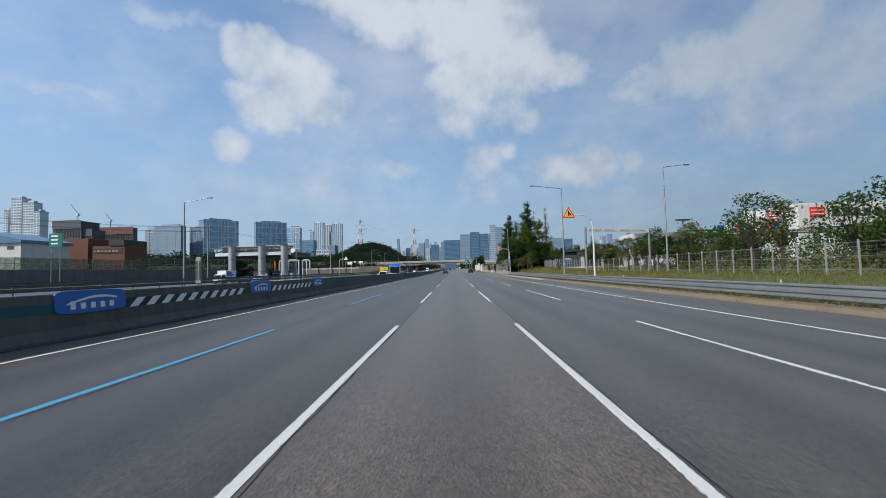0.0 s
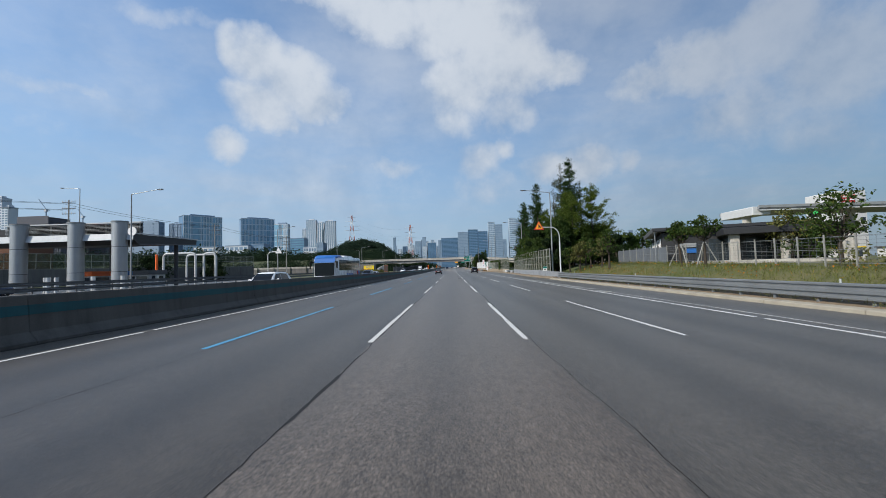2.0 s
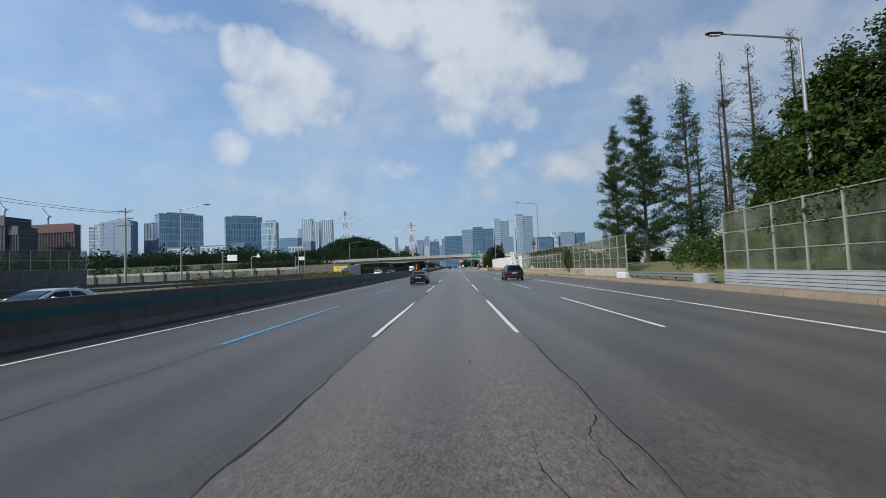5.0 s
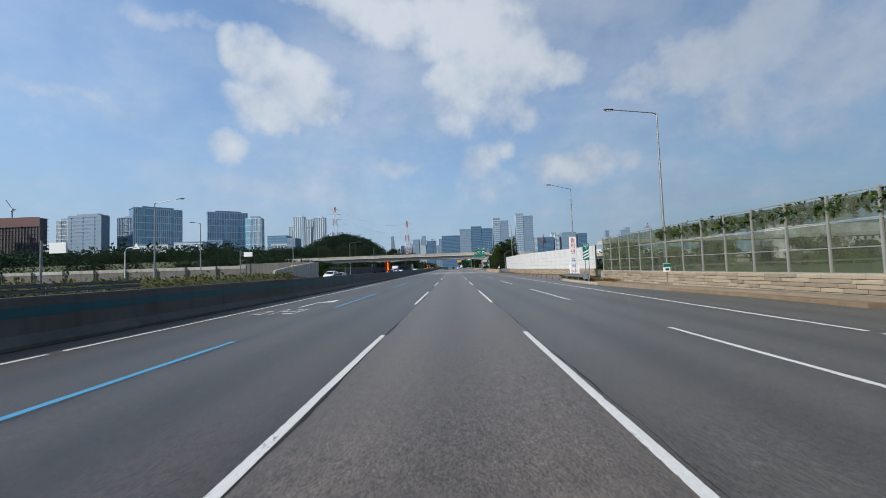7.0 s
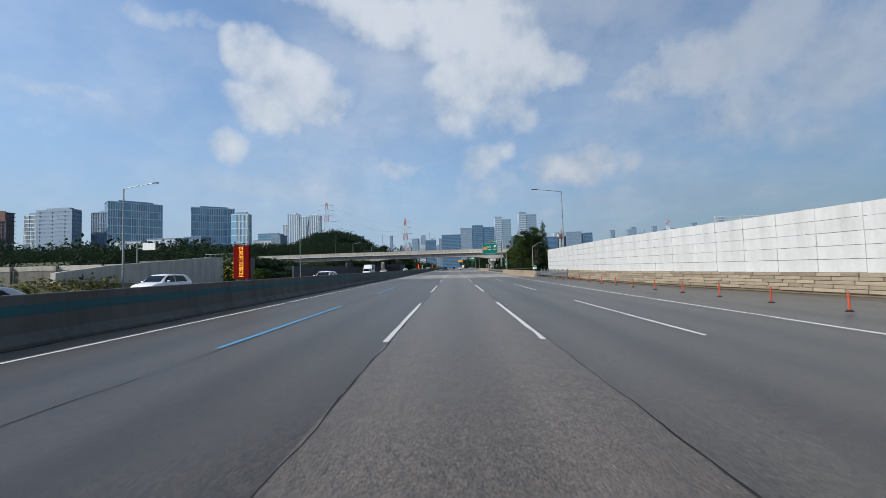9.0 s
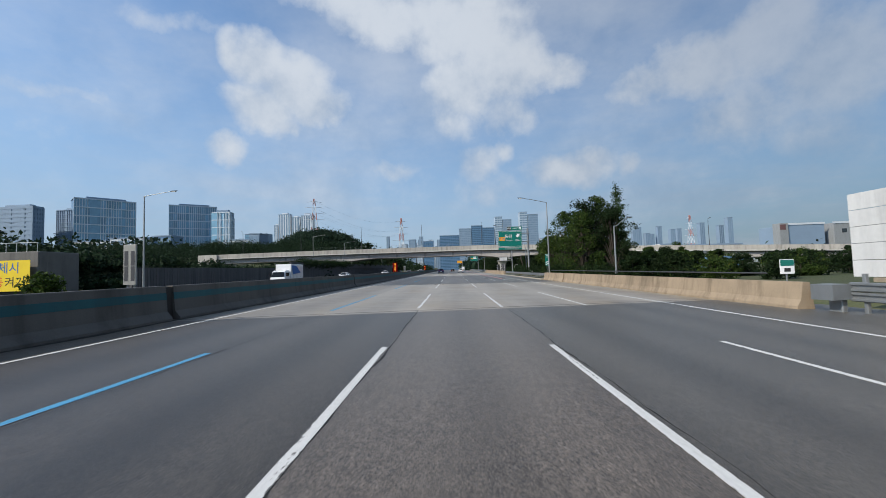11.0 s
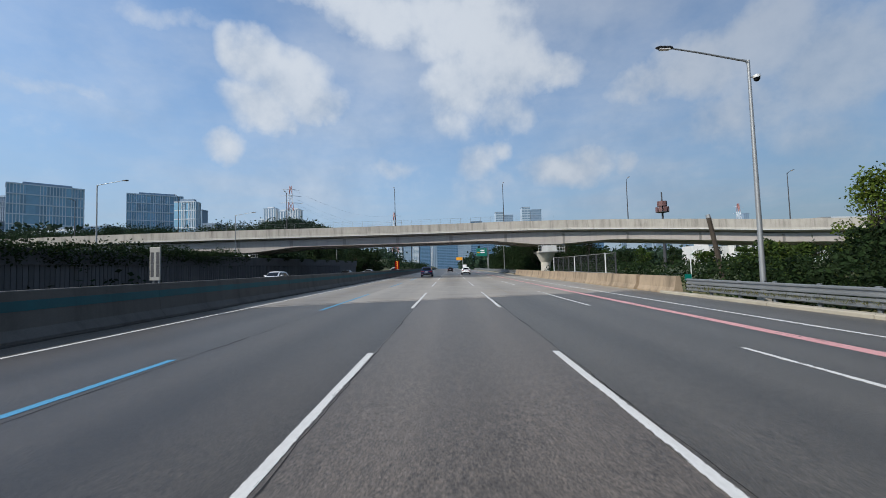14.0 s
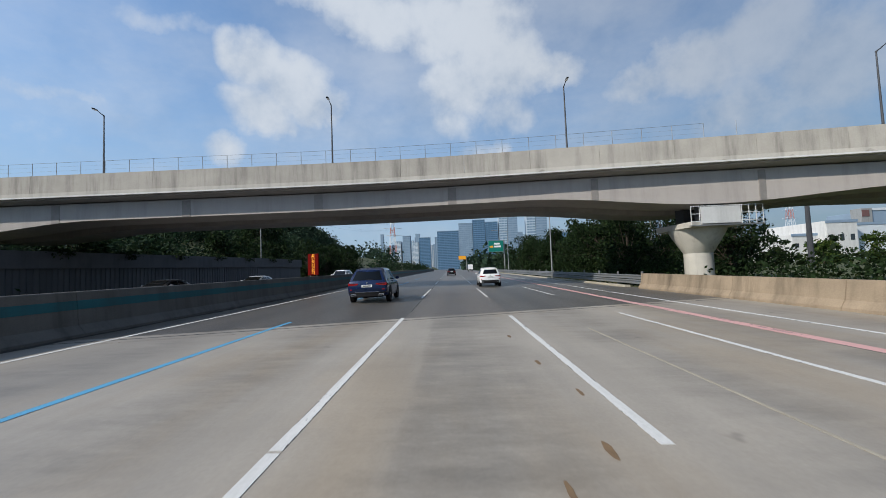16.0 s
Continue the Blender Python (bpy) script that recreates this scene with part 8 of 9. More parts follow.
def crane(x, y, z, h, jib):
    c = thing("tower_crane", "thin tower crane on a building site", "crane", x, y, z)
    part("mast", Shape().box(-0.7, 0.7, -0.7, 0.7, 0, h), "tower_grey", c)
    part("jib", Shape().tube([(6, 0, h - 2), (0, 0, h), (-jib * 0.6, 0, h + jib * 0.8)], 0.6, 5), "tower_grey", c)
    part("cab", Shape().box(-2, 2, -2, 2, h - 4, h), "tower_white", c)


crane(-676, 722, 90, 32, 22)
crane(-655, 768, 96, 20, 16)

for x, w, h in ((-902, 9, 142), (-887, 22, 166), (-862, 22, 156), (-840, 13, 138)):
    tower("apartment_tower", "tall white apartment tower", x, 800, w, 18, h, "tower_white", 30, max(2, w // 5), 4, "glass_pale", None, 0, 4)
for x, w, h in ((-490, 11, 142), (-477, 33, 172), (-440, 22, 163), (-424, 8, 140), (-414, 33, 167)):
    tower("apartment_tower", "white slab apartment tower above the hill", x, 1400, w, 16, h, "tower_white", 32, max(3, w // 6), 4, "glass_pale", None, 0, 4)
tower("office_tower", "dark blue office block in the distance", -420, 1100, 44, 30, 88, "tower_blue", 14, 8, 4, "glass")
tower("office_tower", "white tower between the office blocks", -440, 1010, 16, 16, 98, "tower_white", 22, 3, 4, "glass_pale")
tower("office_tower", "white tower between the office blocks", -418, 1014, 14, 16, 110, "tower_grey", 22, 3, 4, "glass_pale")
# Haze is in the colours; pale and grey neighbours mimic lit and shaded sides.
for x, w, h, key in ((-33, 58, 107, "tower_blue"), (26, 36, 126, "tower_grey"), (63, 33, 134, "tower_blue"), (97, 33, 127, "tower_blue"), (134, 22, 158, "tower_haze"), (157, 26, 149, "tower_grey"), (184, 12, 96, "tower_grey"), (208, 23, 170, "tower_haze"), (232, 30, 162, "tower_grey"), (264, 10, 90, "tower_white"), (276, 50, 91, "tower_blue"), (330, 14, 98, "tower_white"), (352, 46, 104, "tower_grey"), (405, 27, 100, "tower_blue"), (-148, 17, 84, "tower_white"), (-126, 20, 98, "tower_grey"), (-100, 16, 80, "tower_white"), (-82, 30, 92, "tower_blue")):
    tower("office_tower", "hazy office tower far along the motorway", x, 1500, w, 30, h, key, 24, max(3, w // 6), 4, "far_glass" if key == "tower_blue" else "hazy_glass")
g = random.Random(31)
for i in range(34):
    x = -330 + 13.0 * i + g.uniform(-5, 5)
    if x > 60:
        x += 420
    h = g.uniform(95, 165)
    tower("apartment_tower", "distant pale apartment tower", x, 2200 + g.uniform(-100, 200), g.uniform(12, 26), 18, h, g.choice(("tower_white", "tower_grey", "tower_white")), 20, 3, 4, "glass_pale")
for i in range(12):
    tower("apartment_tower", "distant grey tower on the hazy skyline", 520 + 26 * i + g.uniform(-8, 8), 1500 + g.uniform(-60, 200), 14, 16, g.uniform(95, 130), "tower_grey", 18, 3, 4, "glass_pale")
for x0, x1, y, h, key in ((-355, -318, 690, 50, "tower_white"), (-318, -297, 700, 52, "tower_blue"), (-234, -213, 700, 45, "tower_white"), (-213, -202, 700, 51, "tower_grey"), (-205, -180, 760, 40, "hoarding"), (-424, -384, 720, 51, "hoarding")):
    tower("low_building", "pale low building at the foot of the towers", x0, y, x1 - x0, 20, h - 6, key, 5, 5, 4, "glass_pale")
brown = thing("brick_building", "brown brick commercial building with a sign band", "building", -202, 200, 4)
part("wall", Shape().box(0, 20, 0, 16, 0, 18.6, 0.1), "brick", brown)
part("wing", Shape().box(20, 38, 1, 16, 0, 14.6, 0.1), "brick", brown)
part("sign_band", Shape().box(20.5, 37, 0.85, 1.0, 10.8, 13.2), "charcoal", brown)
for i in range(7):
    part("text_bar", Shape().box(22 + 1.9 * i, 23.3 + 1.9 * i, 0.8, 0.84, 11.5, 12.5), "stone", brown)
part("annex", Shape().box(30, 38, 0.5, 16, 14.6, 17.5), "charcoal", brown)
ware = thing("warehouse", "pale blue warehouse with a dark low roof", "building", -215, 165, 3)
part("wall", Shape().box(0, 36, 0, 22, 0, 15.0, 0.1), "hoarding", ware)
part("roof", Shape().slab([(-1, 15), (37, 15), (37, 16.2), (18, 20.5), (-1, 20.5)], -1, 23), "tower_blue", ware)
for i in range(5):
    part("window", Shape().box(4 + 6.5 * i, 7 + 6.5 * i, -0.06, -0.01, 12.2, 13.8), "window", ware)


def pylon(x, y, z0, h, w):
    p = thing("pylon", "red and white lattice transmission tower", "pylon", x, y, z0, 20, "transmission towers")
    bands = 7
    for i in range(bands):
        za, zb = h * i / bands, h * (i + 1) / bands
        ra = w * (1 - i / bands * 0.86)
        rb = w * (1 - (i + 1) / bands * 0.86)
        s = Shape()
        corners = ((-1, -1), (1, -1), (1, 1), (-1, 1))
        for k in range(4):
            (a, b), (c, d) = corners[k], corners[(k + 1) % 4]
            s.tube([(a * ra, b * ra, za), (a * rb, b * rb, zb)], 0.05 * w, 4)
            s.tube([(a * ra, b * ra, za), (c * rb, d * rb, zb)], 0.028 * w, 4)
            s.tube([(c * ra, d * ra, za), (a * rb, b * rb, zb)], 0.028 * w, 4)
        part("lattice_stage", s, "rust_red" if i % 2 == 0 else "tower_white", p)
    for z, l in ((0.58, 2.3), (0.70, 2.1), (0.82, 1.9), (0.93, 1.5)):
        part("cross_arm", Shape().tube([(-w * l, 0, h * z), (0, 0, h * z + 1.2), (w * l, 0, h * z)], 0.045 * w, 4), "tower_white", p)
    return p


pylon(-189, 838, 40, 71, 6.5)
pylon(-115, 1231, ground(1231) - 0.4, 126, 9)
pylon(250, 700, 2.5, 51, 3.5)
wires = thing("power_cables", "sagging high-voltage cables between the towers", "cables", 0, 0, 0)
for dx, z0, z1 in ((-9, 86, 94), (-6, 95, 106), (9, 86, 94), (6, 95, 106), (0, 108, 126)):
    part("cable", Shape().tube([(-189 + dx + (74) * t, 838 + 393 * t, z0 + (z1 - z0) * t - 60 * t * (1 - t)) for t in [i / 12 for i in range(13)]], 0.07, 4), "tower_grey", wires)


def power_pole(x, y, h):
    p = thing("power_pole", "grey utility pole with cross arms and insulators", "utility pole", x, y)
    part("pole", Shape().tube([(0, 0, -0.3), (0, 0, h)], [0.2, 0.12], 8), "post", p)
    for z in (h - 0.6, h - 2.0, h - 3.2):
        part("cross_arm", Shape().box(-1.5, 1.5, -0.06, 0.06, z, z + 0.12), "dark_steel", p)
        for xx in (-1.4, -0.7, 0.7, 1.4):
            part("insulator", Shape().tube([(xx, 0, z + 0.1), (xx, 0, z + 0.4)], 0.07, 6), "white_pole", p)


for x, y, h in ((-82.3, 136.3, 19.2), (-66.6, 165.4, 16.4), (-58, 196, 15.0), (-118, 92, 19.0), (34, 462, 9.5), (38, 452, 9.5)):
    power_pole(x, y, h)
lines = thing("overhead_wires", "thin black wires strung between the utility poles", "cables", 0, 0, 0)
for (xa, ya, za), (xb, yb_, zb) in (((-118, 92, 18.4), (-82.3, 136.3, 18.6)), ((-82.3, 136.3, 18.6), (-66.6, 165.4, 16.0)), ((-160, 60, 19.0), (-118, 92, 18.4)), ((-82.3, 136.3, 17.2), (-118, 92, 17.0)), ((-66.6, 165.4, 16.0), (-58, 196, 14.6))):
    for dx in (-1.2, 1.2):
        part("wire", Shape().tube([(xa + dx + (xb - xa) * t, ya + (yb_ - ya) * t, za + (zb - za) * t - 3.2 * t * (1 - t)) for t in [i / 8 for i in range(9)]], 0.03, 4), "black", lines)


# ---------------------------------------------------------------- vehicles
def wheel(parent, x, y, r, w):
    side = 1 if x > 0 else -1
    prof = ((0.62, 0.0), (0.9, 0.0), (1.0, 0.12), (1.0, 0.88), (0.9, 1.0), (0.62, 1.0))
    s = Shape()
    k = 20
    s.rings([[(x + side * (-w + w * d), y + r * q * math.cos(2 * math.pi * j / k), r + r * q * math.sin(2 * math.pi * j / k)) for q, d in prof] for j in range(k)] + [[(x + side * (-w + w * d), y + r * q, r) for q, d in prof]], caps=False)
    t = part("tyre", s, "tyre", parent, smooth=True)
    rim = Shape().disc((x, y, r), r * 0.6, -side * 0.07, -side * 0.03, 20, "x")
    for j in range(5):
        a = 2 * math.pi * j / 5
        c, sn = math.cos(a), math.sin(a)
        rim.add([(x - side * 0.025, y + r * (0.6 * c - 0.07 * sn), r + r * (0.6 * sn + 0.07 * c)), (x - side * 0.025, y + r * (0.6 * c + 0.07 * sn), r + r * (0.6 * sn - 0.07 * c)), (x - side * 0.005, y + r * 0.10 * sn, r - r * 0.10 * c), (x - side * 0.005, y - r * 0.10 * sn, r + r * 0.10 * c)], [(0, 1, 2, 3)])
    part("rim", rim, "rim", t)
    return t


CAR_FORMS = {
    # length along y, half width, roof height, belt height, wheel radius, then stations of y, width, roof, roof half width, sill
    "suv": (4.92, 1.0, 1.74, 1.07, 0.38, ((-2.46, 0.945, 1.62, 0.62, 0.44), (-2.36, 0.985, 1.66, 0.67, 0.33), (-1.7, 1.0, 1.725, 0.70, 0.27), (-0.5, 1.0, 1.745, 0.71, 0.25), (0.3, 1.0, 1.71, 0.71, 0.25), (0.8, 1.0, 1.46, 0.74, 0.25), (1.28, 0.995, 1.13, 0.80, 0.26), (1.9, 0.975, 1.05, 0.72, 0.27), (2.3, 0.91, 0.93, 0.66, 0.30), (2.46, 0.76, 0.76, 0.55, 0.40)), 0.50),
    "hatch": (4.2, 0.9, 1.58, 1.0, 0.33, ((-2.1, 0.88, 1.48, 0.60, 0.42), (-2.0, 0.96, 1.52, 0.65, 0.31), (-1.4, 1.0, 1.57, 0.70, 0.24), (-0.4, 1.0, 1.58, 0.71, 0.22), (0.25, 1.0, 1.55, 0.71, 0.22), (0.7, 1.0, 1.32, 0.74, 0.22), (1.15, 0.995, 1.05, 0.80, 0.23), (1.65, 0.97, 0.96, 0.72, 0.24), (1.98, 0.90, 0.84, 0.66, 0.28), (2.1, 0.75, 0.68, 0.55, 0.38)), 0.36),
    "sedan": (4.78, 0.93, 1.45, 0.94, 0.33, ((-2.39, 0.88, 1.00, 0.66, 0.42), (-2.28, 0.96, 1.05, 0.74, 0.31), (-1.85, 0.99, 1.09, 0.74, 0.23), (-1.25, 1.0, 1.36, 0.70, 0.22), (-0.6, 1.0, 1.44, 0.70, 0.21), (0.15, 1.0, 1.43, 0.70, 0.21), (0.7, 1.0, 1.24, 0.74, 0.21), (1.3, 0.99, 0.98, 0.80, 0.22), (2.0, 0.96, 0.88, 0.72, 0.24), (2.28, 0.90, 0.76, 0.66, 0.28), (2.39, 0.75, 0.64, 0.55, 0.38)), 0.08),
}


def car(x, y, label, paint, kind="sedan", turn=0.0, group="cars"):
    """A car whose nose points to +y: one skin lofted along its length, with panes and lamps laid on the skin."""
    c = thing("car", label, "car", x, y, None, turn, group)
    L, W, H, belt, r, stations, lean = CAR_FORMS[kind]
    hl = L / 2
    tail_y = -hl
    sy = [q[0] for q in stations]

    def value(k, yy):
        """Smooth curve through the stations."""
        yy = min(max(yy, sy[0]), sy[-1])
        i = min(len(sy) - 2, max(q for q in range(len(sy)) if sy[q] <= yy + 1e-9))
        v = [stations[min(max(i + d, 0), len(sy) - 1)][k] for d in (-1, 0, 1, 2)]
        t = (yy - sy[i]) / (sy[i + 1] - sy[i])
        m0, m1 = (v[2] - v[0]) / 2 * 0.7, (v[3] - v[1]) / 2 * 0.7
        return (2 * t ** 3 - 3 * t * t + 1) * v[1] + (t ** 3 - 2 * t * t + t) * m0 + (3 * t * t - 2 * t ** 3) * v[2] + (t ** 3 - t * t) * m1

    def levels(yy):
        """Half widths and heights of the section, from sill to roof."""
        w, roof, wr, sill = W * value(1, yy), value(2, yy), W * value(3, yy), value(4, yy)
        b = min(belt, roof - 0.07)
        wb = w * 0.925
        out = [(w * 0.80, sill), (w * 0.94, sill + 0.05), (w * 0.985, sill + 0.16), (w, sill + 0.45 * (b - sill)), (w * 0.995, sill + 0.72 * (b - sill)), (w * 0.965, b - 0.05), (wb, b)]
        for u in (0.35, 0.7, 0.9):
            out.append((wb + (wr - wb) * u ** 1.15, b + (roof - 0.03 - b) * u))
        return out + [(wr * 0.93, roof - 0.022), (wr * 0.72, roof - 0.004), (wr * 0.35, roof + 0.006)]

    def slope(yy, z):
        """How far the tail leans forward at a height."""
        fade = max(0.0, 1 - (yy - tail_y) / 0.95)
        up = max(0.0, (z - belt * 0.92) / (H - belt * 0.92))
        return fade * (lean * up ** 1.1 + 0.05 * max(0.0, 0.55 - z))

    def half(yy, z):
        lv = levels(yy)
        return float(np.interp(z, [q[1] for q in lv[:11]], [q[0] for q in lv[:11]]))

    skin = Shape()
    rings = []
    steps = [tail_y + L * i / 46 for i in range(47)]
    for yy in steps:
        lv = levels(yy)
        rings.append([(w, yy + slope(yy, z), z) for w, z in lv] + [(-w, yy + slope(yy, z), z) for w, z in reversed(lv)])
    skin.rings(rings, caps=False)
    nose = [Vector(p) for p in rings[-1]]
    skin.add(nose, [tuple(range(len(nose)))])

    def back(xx, z):
        """Depth of the rear face: bowed across and leaning in above the belt."""
        w = half(tail_y, z)
        return tail_y + slope(tail_y, z) - 0.09 * (1 - min(1.0, abs(xx) / max(w, 0.01)) ** 2.2)

    lv = levels(tail_y)
    cols = 12
    rows = [[(w * (2 * k / cols - 1), back(w * (2 * k / cols - 1), z), z) for k in range(cols + 1)] for w, z in lv]
    skin.rings(rows, caps=False, closed=False)
    body = part("body", skin, paint, c, smooth=True)

    def laid(name, grid, material, parent, out):
        """A thin sheet over the skin: grid of points, lifted by out."""
        s = Shape()
        n = len(grid[0])
        top = [tuple(Vector(p) + Vector(out(p))) for row in grid for p in row]
        s.add(top, [(i * n + k, i * n + k + 1, (i + 1) * n + k + 1, (i + 1) * n + k) for i in range(len(grid) - 1) for k in range(n - 1)])
        edge = [(0, k) for k in range(n)] + [(i, n - 1) for i in range(1, len(grid))] + [(len(grid) - 1, k) for k in range(n - 2, -1, -1)] + [(i, 0) for i in range(len(grid) - 2, 0, -1)]
        ring = [top[i * n + k] for i, k in edge]
        low = [tuple(Vector(grid[i][k]) - Vector(out(grid[i][k]))) for i, k in edge]
        s.rings([ring, low], caps=False)
        return part(name, s, material, parent, smooth=True)

    def rear_sheet(name, x0, x1, z0, z1, material, lift=0.008, taper=0.0, parent=None):
        grid = []
        for i in range(7):
            z = z0 + (z1 - z0) * i / 6
            k = 1 - taper * i / 6
            grid.append([(xx, back(xx, z), z) for xx in [(x0 + (x1 - x0) * q / 8) * k for q in range(9)]])
        return laid(name, grid, material, parent or c, lambda p: (0, -lift, 0))

    def side_sheet(name, side, corners, material, lift=0.008, parent=None):
        """corners: lower tail, lower nose, upper nose, upper tail as (y, z)."""
        a, b, d, e = corners
        grid = []
        for i in range(6):
            u = i / 5
            row = []
            for q in range(9):
                t = q / 8
                yy = (a[0] + (b[0] - a[0]) * t) * (1 - u) + (e[0] + (d[0] - e[0]) * t) * u
                z = (a[1] + (b[1] - a[1]) * t) * (1 - u) + (e[1] + (d[1] - e[1]) * t) * u
                row.append((side * half(yy, z), yy + slope(yy, z), z))
            grid.append(row)
        return laid(name, grid, material, parent or c, lambda p: (side * lift, 0, 0))

    top = value(2, tail_y + 0.05)
    if kind == "sedan":
        grid = []
        for i in range(7):
            yy = -1.86 + 0.62 * i / 6
            wr = W * value(3, yy) * 0.86
            grid.append([(wr * (q / 4 - 1), yy, value(2, yy) - 0.01 * abs(q / 4 - 1)) for q in range(9)])
        laid("rear_window", grid, "car_glass", body, lambda p: (0, -0.006, 0.014))
    else:
        ww = half(tail_y, belt + 0.06) * 0.86
        rear_sheet("rear_window", -ww, ww, belt + 0.05, top - 0.10, "car_glass", 0.008, 0.20, body)
    screen = [q for q in steps if value(2, q) < H - 0.09 and q > 0][:9]
    grid = []
    for yy in screen:
        if value(2, yy) < belt + 0.04:
            break
        wr = W * value(3, yy) * 0.88
        grid.append([(wr * (q / 4 - 1), yy, value(2, yy) + 0.004) for q in range(9)])
    if len(grid) > 1:
        laid("windscreen", grid, "car_glass", body, lambda p: (0, 0.008, 0.012))
    zt = H - 0.13
    y_tail = (-1.78, -1.62) if kind == "suv" else (-1.55, -1.38) if kind == "hatch" else (-1.20, -0.95)
    mid = -0.28
    front = (1.08, 0.46) if kind == "suv" else (0.96, 0.38) if kind == "hatch" else (1.02, 0.34)
    for side in (-1, 1):
        side_sheet("side_window", side, ((y_tail[0], belt + 0.035), (mid - 0.04, belt + 0.02), (mid - 0.04, zt), (y_tail[1] + 0.12, zt - 0.05)), "car_glass", 0.007, body)
        side_sheet("side_window", side, ((mid + 0.04, belt + 0.02), (front[0], belt + 0.02), (front[1], zt - 0.02), (mid + 0.04, zt)), "car_glass", 0.007, body)
        if kind == "suv":
            line = []
            for yy, z in ((front[0], belt + 0.01), (mid, belt + 0.005), (y_tail[0] + 0.05, belt + 0.015), (y_tail[0] - 0.03, belt + 0.06), (y_tail[1], zt - 0.10), (y_tail[1] + 0.16, zt - 0.005), (mid, zt + 0.02), (front[1], zt + 0.01)):
                line.append((side * (half(yy, z) + 0.012), yy + slope(yy, z), z))
            part("window_surround", Shape().tube(line, 0.014, 5), "chrome", c)
        ym = front[0] - 0.28
        bx = side * half(ym, belt - 0.02)
        part("mirror", Shape().rings([[(bx + side * d, ym + dy, belt + 0.10 + dz) for dy, dz in ((-0.07 * k, -0.07 * k), (0.05 * k, -0.06 * k), (0.08 * k, 0.0), (0.03 * k, 0.07 * k), (-0.07 * k, 0.07 * k))] for d, k in ((0.02, 0.35), (0.07, 0.9), (0.17, 1.0), (0.23, 0.7))]), paint, c, smooth=True)
        lamp0, lamp1 = belt * 0.80, belt * 0.915
        x0, x1 = side * W * 0.44, side * half(tail_y, lamp0) * 0.995
        grid = []
        for i in range(5):
            u = i / 4
            row = []
            for q in range(9):
                xx = x0 + (x1 - x0) * q / 8
                z = lamp0 + 0.045 * (1 - q / 8) ** 1.5 + (lamp1 - lamp0 - 0.055 * (1 - q / 8)) * u
                row.append((xx, back(xx, z), z))
            grid.append(row)
        lamp = laid("tail_lamp", grid, "tail", c, lambda p: (0, -0.012, 0))
        side_sheet("lamp_wrap", side, ((tail_y, lamp0), (tail_y + 0.24, lamp0 + 0.03), (tail_y + 0.20, lamp1), (tail_y, lamp1)), "tail", 0.012, lamp)
        rear_sheet("lamp_core", x0 + (x1 - x0) * 0.25, x0 + (x1 - x0) * 0.88, lamp0 + 0.045, lamp1 - 0.035, "lamp_dark", 0.016, 0.0, lamp)
        rear_sheet("reflector", side * W * 0.74, side * W * 0.86, belt * 0.60, belt * 0.64, "tail", 0.010)
        part("headlamp", Shape().box(min(side * W * 0.45, side * W * 0.80), max(side * W * 0.45, side * W * 0.80), hl - 0.20, hl - 0.03, belt - 0.46, belt - 0.36, 0.02), "plate", c)
        yb = back(side * W * 0.66, 0.40)
        pipe = part("exhaust", Shape().slab([(side * W * 0.54, 0.365), (side * W * 0.80, 0.35), (side * W * 0.83, 0.45), (side * W * 0.51, 0.455)], yb - 0.05, yb + 0.1), "chrome", c)
        # Black face on the closed pipe end paints the shade of its hollow.
        part("outlet", Shape().slab([(side * W * 0.565, 0.383), (side * W * 0.785, 0.37), (side * W * 0.805, 0.432), (side * W * 0.545, 0.437)], yb - 0.056, yb - 0.051), "black", pipe)
        for yh in (-1.05, 0.05):
            part("door_handle", Shape().tube([(side * (half(yh, belt - 0.14) + 0.005), yh, belt - 0.14), (side * (half(yh, belt - 0.14) + 0.03), yh + 0.04, belt - 0.14), (side * (half(yh, belt - 0.14) + 0.03), yh + 0.18, belt - 0.14), (side * (half(yh, belt - 0.14) + 0.005), yh + 0.22, belt - 0.14)], 0.014, 5), paint, c)
        for yy in (-hl * 0.60, hl * 0.60):
            part("wheel_arch", Shape().disc((side * half(yy, belt * 0.62), yy, r + 0.015), r * 1.14, -0.16 * side, 0.014 * side, 28, "x"), "trim", c)
            wheel(c, side * (half(yy, belt * 0.62) + 0.026), yy, r, 0.24)
    lower = []
    for z in (0.27, 0.33, 0.42, 0.50, 0.54):
        w = half(tail_y, max(z, 0.45)) * 0.99
        lower.append([(w * (q / 5 - 1), back(w * (q / 5 - 1), max(z, 0.45)) + (0.10 if z < 0.3 else 0.0), z) for q in range(11)])
    laid("bumper", lower, "trim", c, lambda p: (0, -0.022, 0))
    part("number_plate", Shape().box(-0.26, 0.26, back(0, belt * 0.78) - 0.03, back(0, belt * 0.78) + 0.02, belt * 0.725, belt * 0.725 + 0.12), "plate", c)
    part("plate_bar", Shape().box(-0.2, 0.2, back(0, belt * 0.78) - 0.035, back(0, belt * 0.78) - 0.031, belt * 0.725 + 0.035, belt * 0.725 + 0.085), "black", c)
    part("badge", Shape().disc((0, back(0, belt * 0.93) - 0.005, belt * 0.93), 0.042, -0.012, 0.02, 14), "chrome", c)
    if kind == "suv":
        rear_sheet("tailgate_insert", -W * 0.72, W * 0.72, belt * 0.53, belt * 0.66, "gloss_trim", 0.006)
        rear_sheet("chrome_strip", -W * 0.60, W * 0.60, belt * 0.50, belt * 0.515, "chrome", 0.026)
